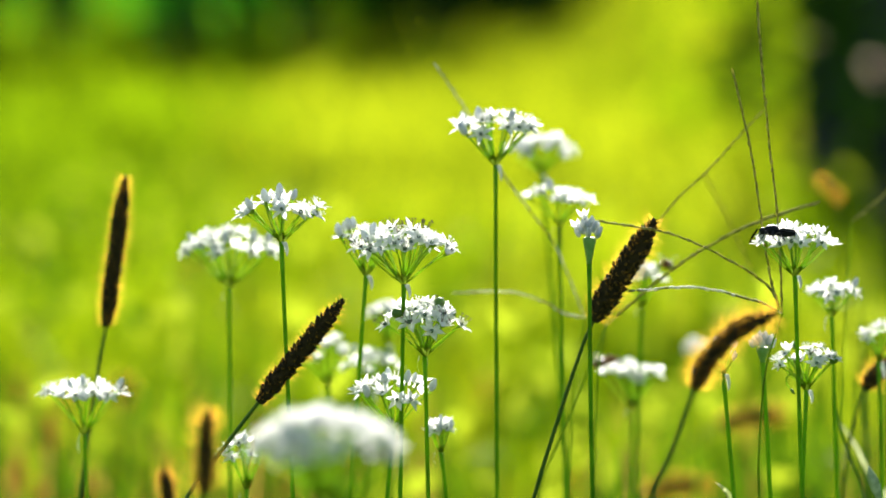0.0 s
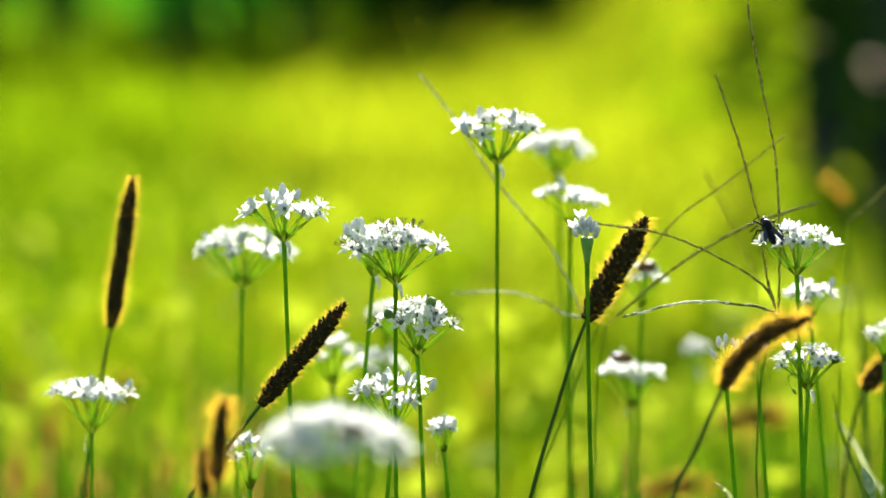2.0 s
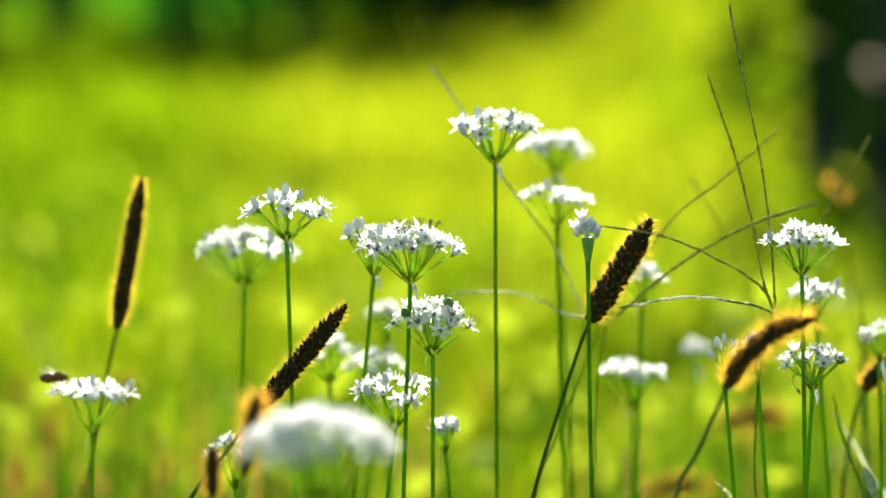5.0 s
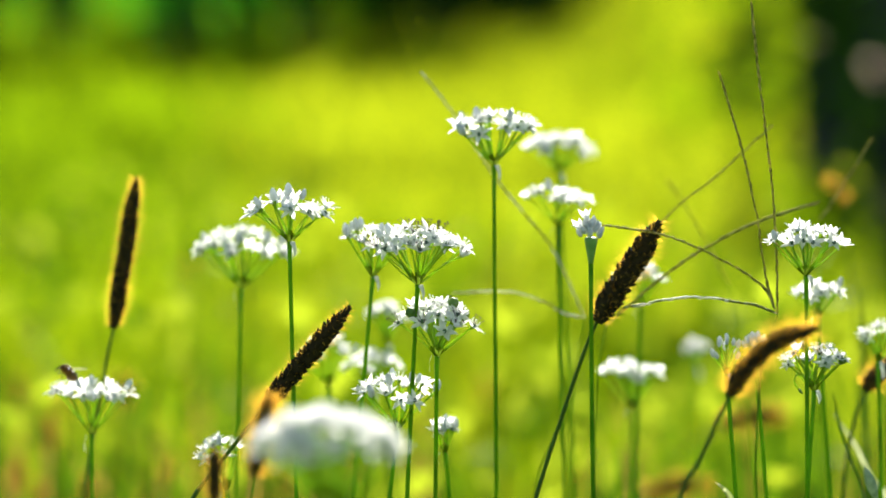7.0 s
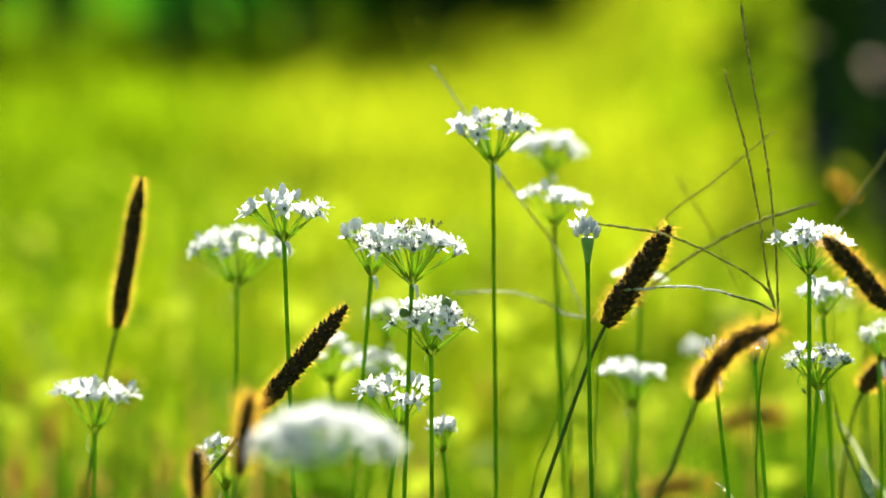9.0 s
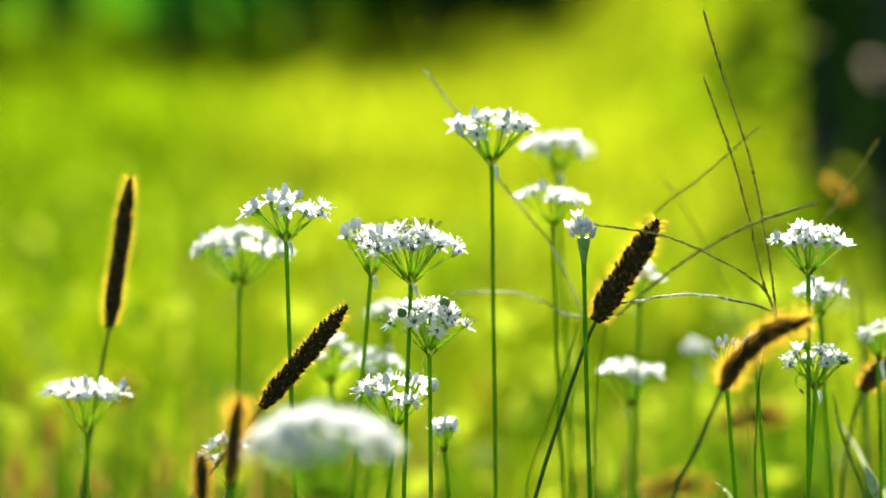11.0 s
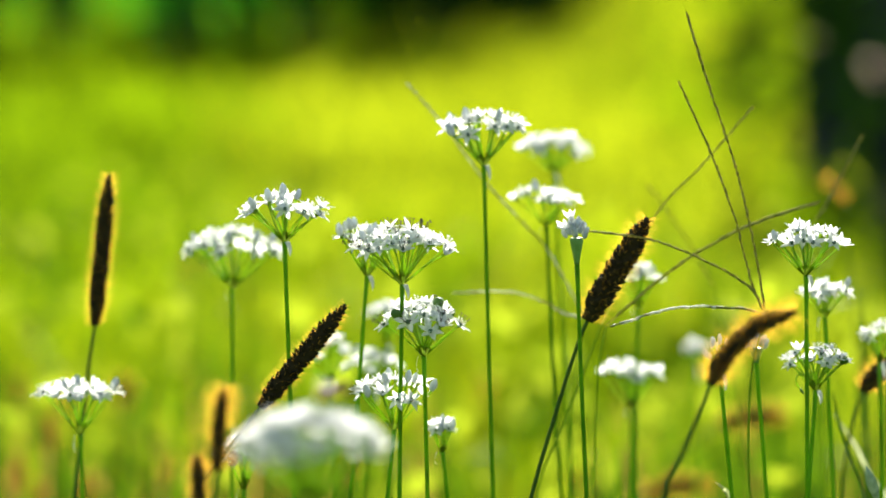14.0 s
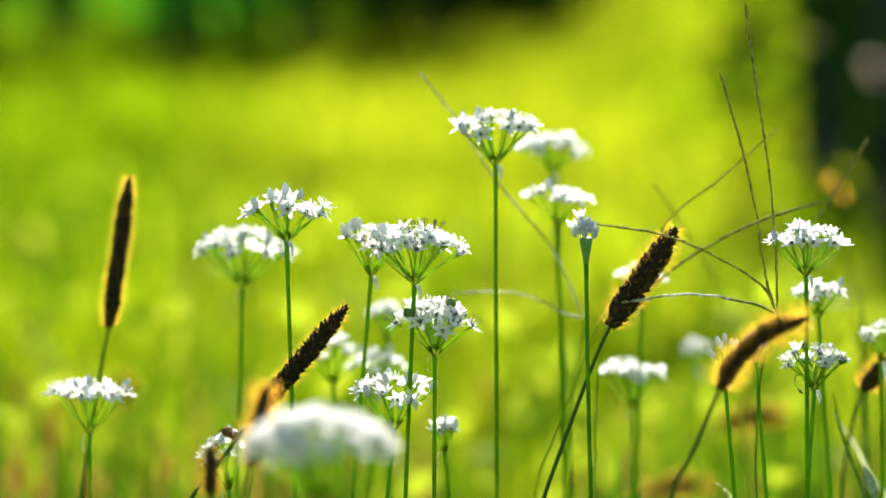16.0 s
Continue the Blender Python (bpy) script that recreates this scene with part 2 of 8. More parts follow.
def garlic_chive(base, neck, width, rise, style, seed, label):
    """A stem from the ground up to its neck and an umbel of that width and rise above it. base: x, y; neck: x, z."""
    rnd = random.Random(seed)
    plant = tagged(new("garlic_chive"), label, "flower", "garlic chives in bloom")
    plant.location = (base[0], base[1], 0)
    plant.empty_display_size = 0.02
    foot = Vector((neck[0] - base[0], 0, neck[1]))
    s = Shape()
    bend = rnd.uniform(-0.0015, 0.0015)
    depth = rnd.uniform(-0.004, 0.004)
    n = 14
    line = [Vector((foot.x * q + bend * math.sin(math.pi * q), depth * math.sin(math.pi * q), -0.01 + (foot.z + 0.01) * q)) for q in (i / n for i in range(n + 1))]
    low = line[0] - line[1]
    line = [line[0] + low * ((GROUND - 0.01 - line[0].z) / low.z), line[0] + low * ((GROUND - 0.01 - line[0].z) / low.z * 0.5), *line]
    s.tube(line, [0.0013, 0.0012] + [0.00112 - 0.00018 * i / n for i in range(n)] + [0.0012], 10)
    part("stem", s.mesh("stem", M_STALK), plant)
    half = width / 2
    if style == "closed":
        sheath = Shape()
        slant = Vector((-0.35, -0.1, 1)).normalized()
        sheath.tube([foot + slant * (rise * q) for q in (-0.05, 0.12, 0.35, 0.6, 0.82, 1.0)], [half * k for k in (0.3, 0.62, 0.95, 1.0, 0.6, 0.08)], 14)
        for i in range(len(sheath.v)):
            x, y, z = sheath.v[i]
            k = 1 + 0.07 * math.cos(5 * math.atan2(y - foot.y, x - foot.x))
            sheath.v[i] = (foot.x + (x - foot.x) * k, foot.y + (y - foot.y) * k, z)
        part("sheath", sheath.mesh("sheath", M_CLOSED), plant, label="closed grey-green papery sheath")
        return plant
    if style == "bud":
        sheath = Shape()
        h = rise * 0.48
        sheath.tube([foot + Vector((0, 0, h * q)) for q in (-0.05, 0.1, 0.35, 0.65, 0.9, 1.0)], [0.0012, 0.0014, 0.0019, 0.0026, 0.0031, 0.0027], 12)
        part("sheath", sheath.mesh("sheath", M_SHEATH), plant, label="green papery sheath of the bud")
        for i in range(20):
            w, q = i * 2.4, math.sqrt((i + 0.5) / 20)
            place = foot + Vector((0.0046 * q * math.cos(w), 0.0046 * q * math.sin(w), h * 0.95 + rise * 0.26 * (1 - q * q)))
            at = facing(place, (math.cos(w) * q * 0.7, math.sin(w) * q * 0.7, 1), w, rnd.uniform(0.68, 0.85))
            part("bud", rnd.choice(BUDS), plant, at)
        if width > 0.012:
            for dx, dz in ((-0.0050, 0.0040), (-0.0022, 0.0085)):
                star = part("flower", CUPS[0], plant, facing(foot + Vector((dx, -0.002, h + dz)), (dx * 120, -0.3, 1), 0, 0.95))
                part("ovary", OVARY, star)
        return plant
    # a papery bract that hangs at the neck
    sp = Shape()
    side = rnd.choice((-1, 1))
    drop = rnd.uniform(0.006, 0.010)
    for k in range(5):
        q = k / 4
        wq = 0.0021 * (1 - q) ** 0.6 + 0.0002
        c = foot + Vector((side * (0.0014 + 0.0014 * math.sin(q * 2.2)), -0.0006, -drop * q))
        sp.v += [tuple(c + Vector((-wq * 0.5, -wq, 0))), tuple(c + Vector((side * wq * 0.5, 0, 0))), tuple(c + Vector((-wq * 0.5, wq, 0)))]
        if k:
            b = 3 * (k - 1)
            sp.f += [(b, b + 1, b + 4, b + 3), (b + 1, b + 2, b + 5, b + 4)]
    part("spathe", sp.mesh("spathe", M_SPATHE), plant, label="papery white spathe at the neck")
    # flowers in a full-sized umbel, how far its rim drops, share of buds, half-open flowers, seed capsules, and dark anthers
    full, flat, bud, cup, seedy, dark = {
        "full": (27, 0.30, 0.10, 0.15, 0.0, 0.0), "ripe": (31, 0.30, 0.05, 0.12, 0.0, 0.6), "sparse": (15, 0.14, 0.10, 0.3, 0.0, 0.0), "budded": (21, 0.22, 0.36, 0.12, 0.0, 0.0),
        "seedy": (30, 0.36, 0.0, 0.25, 0.16, 0.1), "flat": (25, 0.13, 0.08, 0.15, 0.0, 0.0), "half": (13, 0.3, 0.5, 0.25, 0.0, 0.0), "buds": (11, 0.5, 1.0, 0.0, 0.0, 0.0), "dense": (46, 0.34, 0.0, 0.0, 0.0, 0.0)}[style]
    count = full if style in ("half", "buds") else max(8, round(full * min(1.0, (half / 0.023) ** 1.2)))
    size = 0.78 if style == "buds" else 1.2 if style == "dense" else min(1.15, max(0.85, half / 0.0195))
    reach = half - (0.0012 if style == "buds" else 0.0018 if style == "dense" else 0.0034) * size
    top = rise - 0.0052 * size
    taken = []
    for i in range(count):
        # the best of a few chance places keeps the flowers apart but uneven
        tries = []
        for _ in range(6 if style == "dense" else 4):
            q, w = math.sqrt(rnd.uniform(0.01, 1.0)), rnd.uniform(0, 2 * math.pi)
            spot = Vector((q * math.cos(w), q * math.sin(w)))
            tries.append((min(((spot - t).length for t in taken), default=1.0), q, w, spot))
        _, q, w, spot = max(tries, key=lambda c: c[0])
        taken.append(spot)
        place = foot + Vector((reach * spot.x, reach * spot.y, top * (1 - flat * q ** (3.5 if style == "dense" else 2.2)) + rnd.uniform(-0.0026, 0.0014)))
        chance = rnd.random() * (0.6 + 0.8 * q if style == "budded" else 1.0)
        kind = "bud" if chance < bud else "cup" if chance < bud + cup else "capsule" if chance < bud + cup + seedy else "open"
        if kind == "bud" and style == "budded":
            place.z += 0.0015
        blossom(plant, foot + Vector((rnd.uniform(-1, 1) * 0.0008, rnd.uniform(-1, 1) * 0.0008, 0)), place, kind, rnd, size * rnd.uniform(0.86, 1.1), dark)
    return plant


# ---- foxtail grass ----
def foxtail(base, stalk_points, spike_points, core, bristle, seed, label):
    """A grass stalk with a dense bristly spike. base: x, y; points: x, z, from the ground up, and from the spike's foot to its tip."""
    rnd = random.Random(seed)
    grass = tagged(new("foxtail"), label, "foxtail grass", "foxtails among the chives")
    grass.location = (base[0], base[1], 0)
    grass.empty_display_size = 0.02
    local = lambda p: Vector((p[0] - base[0], 0, p[1]))
    s = Shape()
    line = curve_through(rooted([local(p) for p in stalk_points]), 6)
    n = len(line) - 1
    s.tube(line, [0.0013 - 0.0005 * i / n for i in range(n + 1)], 8)
    part("stalk", s.mesh("stalk", M_STRAW), grass)
    axis = curve_through([local(p) for p in spike_points], 10)
    n = len(axis) - 1
    girth = lambda q: core * min(1.0, 0.55 + 3.2 * q) * (1 - 0.78 * max(0, (q - 0.6) / 0.4) ** 2.4)
    length = sum((axis[i + 1] - axis[i]).length for i in range(n))
    s = Shape()
    s.tube(axis, [0.85 * girth(i / n) for i in range(n + 1)], 10)
    hairs = Shape()
    count = int(length / 0.00030)
    for i in range(count):
        q = (i + rnd.random()) / count
        k = min(n - 1, int(q * n))
        c = axis[k].lerp(axis[k + 1], q * n - k)
        d = (axis[k + 1] - axis[k]).normalized()
        a = d.cross(Vector((0, 1, 0))).normalized()
        b = d.cross(a)
        w = i * 2.39996 + rnd.uniform(-0.3, 0.3)
        out = math.cos(w) * a + math.sin(w) * b
        g = girth(q)
        s.seed(c + out * g * 0.45, out * 0.9 + d * rnd.uniform(0.4, 0.8), g * rnd.uniform(0.70, 0.95), g * rnd.uniform(0.27, 0.35), 5)
        tuft = (out * rnd.uniform(0.8, 1.2) + d * rnd.uniform(0.05, 0.45)).normalized()
        for _ in range(13 if bristle > 0.0075 else 11):
            way = (tuft + Vector((rnd.uniform(-1, 1), rnd.uniform(-1, 1), rnd.uniform(-1, 1))) * (0.25 if core > 0.0042 else 0.34)).normalized()
            long = (g * 0.4 + 0.85 * bristle) * rnd.uniform(0.5, 1.25)
            root = c + out * g * 0.6
            across = way.cross(Vector((rnd.uniform(-1, 1), rnd.uniform(-1, 1), rnd.uniform(-1, 1)))).normalized() * 0.000036
            hairs.add([root - across, root + across, root + way * long + d * long * 0.12], [(0, 1, 2)])
    part("seed_head", s.mesh("seed_head", M_SPIKE), grass, label="dark dense seed head")
    part("bristle_coat", hairs.mesh("bristle_coat", M_BRISTLE, False), grass, label="golden bristles lit from behind")
    return grass


# ---- crabgrass ----
def crabgrass(base, stalk_points, spikes, seed, label, pale=(), plump=1.0):
    """A thin culm with several one-sided seed spikes that fan out from its joint."""
    rnd = random.Random(seed)
    grass = tagged(new("crabgrass"), label, "grass", "crabgrass among the chives")
    grass.location = (base[0], base[1], 0)
    grass.empty_display_size = 0.02
    local = lambda p: Vector((p[0] - base[0], 0, p[1]))
    s = Shape()
    line = curve_through(rooted([local(p) for p in stalk_points]), 6)
    n = len(line) - 1
    s.tube(line, [0.0008 - 0.0004 * i / n for i in range(n + 1)], 7)
    part("culm", s.mesh("culm", M_CULM), grass)
    joint = local(stalk_points[-1])
    made = []
    for index, points in enumerate(spikes):
        rel = [local(p) - joint for p in points]
        for p in rel:
            p.y += 0.12 * p.length * rnd.uniform(-0.3, 0.6)
        axis = curve_through(rel, 12)
        steep = abs(rel[-1].z) > 1.5 * abs(rel[-1].x) and rel[-1].length > 0.09
        halves = [(0, len(axis) // 2), (len(axis) // 2, len(axis) - 1)] if steep else [(0, len(axis) - 1)]
        holder = grass
        for half, (i0, i1) in enumerate(halves):
            # a long upright spike bends in the wind: its upper half hangs on the lower one
            piece = axis[i0:i1 + 1]
            n, n_all = len(piece) - 1, len(axis) - 1
            s = Shape()
            s.tube([p - piece[0] * (half > 0) for p in piece], [0.00036 - 0.00016 * (i0 + i) / n_all for i in range(n + 1)], 5)
            length = sum((piece[i + 1] - piece[i]).length for i in range(n))
            count = int(length / 0.0013)
            for i in range(0 if half else int(count * 0.06), count):
                q = min(0.999, max(0.0, (i + rnd.uniform(-0.7, 0.7)) / count))
                k = min(n - 1, int(q * n))
                c = piece[k].lerp(piece[k + 1], q * n - k) - piece[0] * (half > 0)
                d = (piece[k + 1] - piece[k]).normalized()
                a = d.cross(Vector((0, 1, 0))).normalized() * rnd.uniform(-1.2, 1.2)
                fat = (0.00060 if index in pale else 0.00052) * plump
                s.seed(c + a * 0.00014, d + a * rnd.uniform(0.02, 0.12) + Vector((0, rnd.uniform(-0.1, 0.1), 0)), rnd.uniform(0.0024, 0.0034) * plump ** 0.5, fat * rnd.uniform(0.8, 1.15), 5)
            name = "seed_spike_tip" if half else "upright_seed_spike" if steep else "arching_seed_spike"
            holder = part(name, s.mesh("seed_spike", M_LITSEED if index in pale else M_RACHIS), holder, Matrix.Translation(piece[0] if half else joint))
            if not half:
                made.append(holder)
    return grass, made


def lean(base, degrees, lift=0.0):
    """The pose of a plant that leans by so much, to the right, about its foot."""
    return pose(base[0], base[1], lift, 0, degrees, 0)


# ---- ground ----
def rise(x, y):
    """The height of the meadow: nearly level, a shallow dip behind the flowers, a slight bank far off to the right."""
    far = min(1.0, max(0.0, (y - 10.9) / 12.4))
    right = min(1.0, max(0.0, (x + 0.3) / 2.5))
    dip = max(0.0, min(1.0, (y - 2.5) / 0.9)) * (1 - max(0.0, min(1.0, (y - 4.7) / 3.1)))
    return GROUND + 0.47 * far * right - 0.12 * dip + 0.01 * noise.noise((x * 0.85, y * 0.85, 0.0)) * min(1.0, max(0.0, (y - 2.9) / 0.8))


def build_ground():
    xs = [-600, -180, -60, -22, -12, *[-8 + 0.4 * i for i in range(41)], 12, 22, 60, 180, 600]
    ys = [-600, -180, -60, -22, -8, -3, *[0.4 * i for i in range(0, 73)], 34, 46, 76, 140, 250, 600]
    v = [(x, y, rise(x, y)) for y in ys for x in xs]
    w = len(xs)
    f = [(j * w + i, j * w + i + 1, (j + 1) * w + i + 1, (j + 1) * w + i) for j in range(len(ys) - 1) for i in range(w - 1)]
    m = bpy.data.meshes.new("ground")
    m.from_pydata(v, [], f)
    m.materials.append(M_SOIL)
    tagged(new("ground", m), "meadow ground with low green growth", "ground", kind="structure")


build_ground()


def blade_field(x, y, h, wide, bend, rnd):
    """Corners and faces of narrow pointed blades that stand at x, y and bow over in all directions."""
    n = len(x)
    z = np.array([rise(a, b) for a, b in zip(x, y)]) - 0.015
    turn = rnd.uniform(0, np.pi, n)
    dx, dy = np.cos(turn) * wide * rnd.uniform(0.6, 1.2, n), np.sin(turn) * wide * rnd.uniform(0.6, 1.2, n)
    way, reach = rnd.uniform(0, 2 * np.pi, n), np.abs(rnd.normal(0, bend, n)) * h
    bx, by = np.cos(way) * reach, np.sin(way) * reach
    top = h * np.clip(1 - 0.35 * (reach / np.maximum(h, 1e-6)) ** 2, 0.35, 1)
    p = np.stack([np.stack([x - dx, y - dy, z], 1), np.stack([x + dx, y + dy, z], 1),
                  np.stack([x + bx * 0.35 - dx * 0.8, y + by * 0.35 - dy * 0.8, z + top * 0.62], 1), np.stack([x + bx * 0.35 + dx * 0.8, y + by * 0.35 + dy * 0.8, z + top * 0.62], 1),
                  np.stack([x + bx, y + by, z + top], 1)], 1).reshape(-1, 3)
    k = 5 * np.arange(n)
    return p, [(a, a + 1, a + 3, a + 2) for a in k.tolist()] + [(a + 2, a + 3, a + 4) for a in k.tolist()]


def build_grass(bands, name, material, label, bend=0.42, seed=5):
    """Thin bowed grass blades over part of the meadow: bands of near, far, blades a square metre, heights, width, and side limits per metre of distance."""
    rnd = np.random.default_rng(seed)
    verts, faces, total = [], [], 0
    for y0, y1, per_metre, low, high, wide, left, right in bands:
        n = int((y1 - y0) * (y1 + y0) * 0.5 * (right - left) * per_metre)
        y = np.sqrt(rnd.uniform(y0 * y0, y1 * y1, n))
        x = (rnd.uniform(left, right, n) + rnd.normal(0, 0.015, n)) * y
        h = rnd.uniform(low, high, n) * (0.75 + 0.35 * np.sin(x * 3.2 + 0.84 * y) * np.sin(y * 2.0 + x * 0.64))
        h *= np.array([0.95 + 0.75 * noise.noise((a * 5.8, b * 3.9, 4.0)) for a, b in zip(x, y)])
        p, f = blade_field(x, y, h, wide, bend, rnd)
        verts.append(p)
        faces += [tuple(i + total for i in q) for q in f]
        total += len(p)
    m = bpy.data.meshes.new(name)
    m.from_pydata(np.concatenate(verts).tolist(), [], faces)
    m.materials.append(material)
    tagged(new(name, m), label, "grass", kind="stuff")


build_grass(((0.86, 2.72, 1075, 0.031, 0.093, 0.004, -0.9, 0.9), (2.72, 3.42, 1075, 0.047, 0.093, 0.0044, -0.5, 0.5), (3.42, 4.51, 1075, 0.093, 0.233, 0.0053, -0.35, 0.35)), "low_grass", M_NEARGRASS, "olive-green grass about the feet of the flowers")
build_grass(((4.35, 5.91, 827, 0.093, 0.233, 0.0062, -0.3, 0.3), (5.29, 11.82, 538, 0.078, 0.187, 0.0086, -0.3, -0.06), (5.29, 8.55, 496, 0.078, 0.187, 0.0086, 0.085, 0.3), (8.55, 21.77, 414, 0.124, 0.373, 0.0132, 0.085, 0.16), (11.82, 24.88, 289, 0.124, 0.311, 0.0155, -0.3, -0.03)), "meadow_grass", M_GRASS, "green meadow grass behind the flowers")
# brighter, yellower blades over the middle and far meadow
build_grass(((4.98, 7.77, 620, 0.093, 0.233, 0.007, -0.065, 0.1), (7.77, 11.82, 620, 0.078, 0.187, 0.0093, -0.06, 0.3), (11.82, 24.88, 289, 0.124, 0.311, 0.0155, -0.035, 0.3)), "sunlit_grass", M_FARGRASS, "bright yellow-green grass across the meadow")
# dark blade tone, partly in place of shade among the clumps
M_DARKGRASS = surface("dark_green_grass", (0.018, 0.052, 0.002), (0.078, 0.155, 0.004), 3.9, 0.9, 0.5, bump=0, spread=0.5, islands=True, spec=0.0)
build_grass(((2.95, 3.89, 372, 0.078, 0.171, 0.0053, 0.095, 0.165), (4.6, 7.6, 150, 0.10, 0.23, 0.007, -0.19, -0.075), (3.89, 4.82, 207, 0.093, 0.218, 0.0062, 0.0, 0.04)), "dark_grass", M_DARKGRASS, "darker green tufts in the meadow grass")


def build_tufts(count, near, far, low, high, wide, name, material, label, seed, sides=(-0.19, 0.19), blades=(8, 26)):
    """Loose tufts of long blades that stand up out of the low grass."""
    rnd = np.random.default_rng(seed)
    xs, ys, hs = [], [], []
    for _ in range(count):
        y = rnd.uniform(near, far)
        x = rnd.uniform(*sides) * y
        n = int(rnd.integers(*blades))
        r, w = np.abs(rnd.normal(0, 0.03, n)), rnd.uniform(0, 2 * np.pi, n)
        xs.append(x + r * np.cos(w)), ys.append(y + r * np.sin(w)), hs.append(rnd.uniform(low, high) * rnd.uniform(0.5, 1.0, n))
    p, f = blade_field(np.concatenate(xs), np.concatenate(ys), np.concatenate(hs), wide, 0.45, rnd)
    m = bpy.data.meshes.new(name)
    m.from_pydata(p.tolist(), [], f)
    m.materials.append(material)
    tagged(new(name, m), label, "grass", kind="stuff")


M_DRYGRASS = surface("dry_grass", (0.11, 0.06, 0.012), (0.34, 0.20, 0.045), 20, 0.9, 0.5, bump=0, spread=0.5, islands=True, spec=0.0)
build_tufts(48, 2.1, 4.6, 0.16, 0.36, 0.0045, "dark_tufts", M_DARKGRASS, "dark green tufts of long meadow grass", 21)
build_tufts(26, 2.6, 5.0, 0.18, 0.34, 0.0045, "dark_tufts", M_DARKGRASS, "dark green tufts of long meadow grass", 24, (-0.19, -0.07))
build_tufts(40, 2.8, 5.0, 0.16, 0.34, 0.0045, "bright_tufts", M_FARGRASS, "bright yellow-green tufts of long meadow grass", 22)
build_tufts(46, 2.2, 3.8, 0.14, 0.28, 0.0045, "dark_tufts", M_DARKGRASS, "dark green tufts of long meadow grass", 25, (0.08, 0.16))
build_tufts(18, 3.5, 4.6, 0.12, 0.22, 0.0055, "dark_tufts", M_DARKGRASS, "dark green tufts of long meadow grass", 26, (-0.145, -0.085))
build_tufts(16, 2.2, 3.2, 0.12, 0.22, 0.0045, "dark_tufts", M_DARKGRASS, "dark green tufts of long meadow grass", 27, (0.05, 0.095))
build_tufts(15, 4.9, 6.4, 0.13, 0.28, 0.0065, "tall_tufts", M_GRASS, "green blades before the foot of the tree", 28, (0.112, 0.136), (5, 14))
build_tufts(34, 2.1, 3.6, 0.16, 0.30, 0.0035, "dry_tufts", M_DRYGRASS, "dry brown tufts among the meadow grass", 23, (-0.19, 0.19), (4, 9))


M_WEED = surface("weed_leaf", (0.022, 0.075, 0.003), (0.34, 0.42, 0.02), 12, 0.7, 0.5, bump=0, spread=0.9, islands=True, ends=(0.75, 1.5), spec=0.04)


def build_weeds(count, near, far):
    """Small broad leaves of low weeds among the grass."""
    rnd = np.random.default_rng(31)
    y = rnd.uniform(near, far, count)
    x = rnd.uniform(-0.18, 0.18, count) * y
    lift = np.minimum(rnd.exponential(0.11, count), 0.27)
    s = Shape()
    for a, b, h in zip(x, y, lift):
        place = Vector((a, b, rise(a, b) + 0.01 + h))
        way = Vector(rnd.uniform(-1, 1, 3)).normalized()
        side = way.cross(Vector(rnd.uniform(-1, 1, 3))).normalized() * rnd.uniform(0.006, 0.011)
        length = rnd.uniform(0.02, 0.045)
        fold = way.cross(side) * 0.15
        s.add([place, place + way * length * 0.45 + side, place + way * length, place + way * length * 0.45 - side, place + way * length * 0.5 + fold], [(0, 1, 4), (1, 2, 4), (2, 3, 4), (3, 0, 4)])
    tagged(new("weeds", s.mesh("weeds", M_WEED, False)), "low leafy weeds in light and dark green", "weeds", kind="stuff")


build_weeds(1500, 2.3, 5.5)


def build_outer_meadow():
    """Sparser grass over the meadow all round, beside and behind the eye."""
    rnd = np.random.default_rng(8)
    x, y = rnd.uniform(-9, 9, 60000), rnd.uniform(-6, 24, 60000)
    away = (np.abs(x) > 0.32 * np.maximum(y, 0) + 0.05) & (np.hypot(x, y) > 0.8)
    x, y = x[away], y[away]
    p, f = blade_field(x, y, rnd.uniform(0.08, 0.26, len(x)), 0.010, 0.42, rnd)
    m = bpy.data.meshes.new("outer_grass")
    m.from_pydata(p.tolist(), [], f)
    m.materials.append(M_GRASS)
    tagged(new("outer_grass", m), "green meadow grass round about", "grass", kind="stuff")


build_outer_meadow()


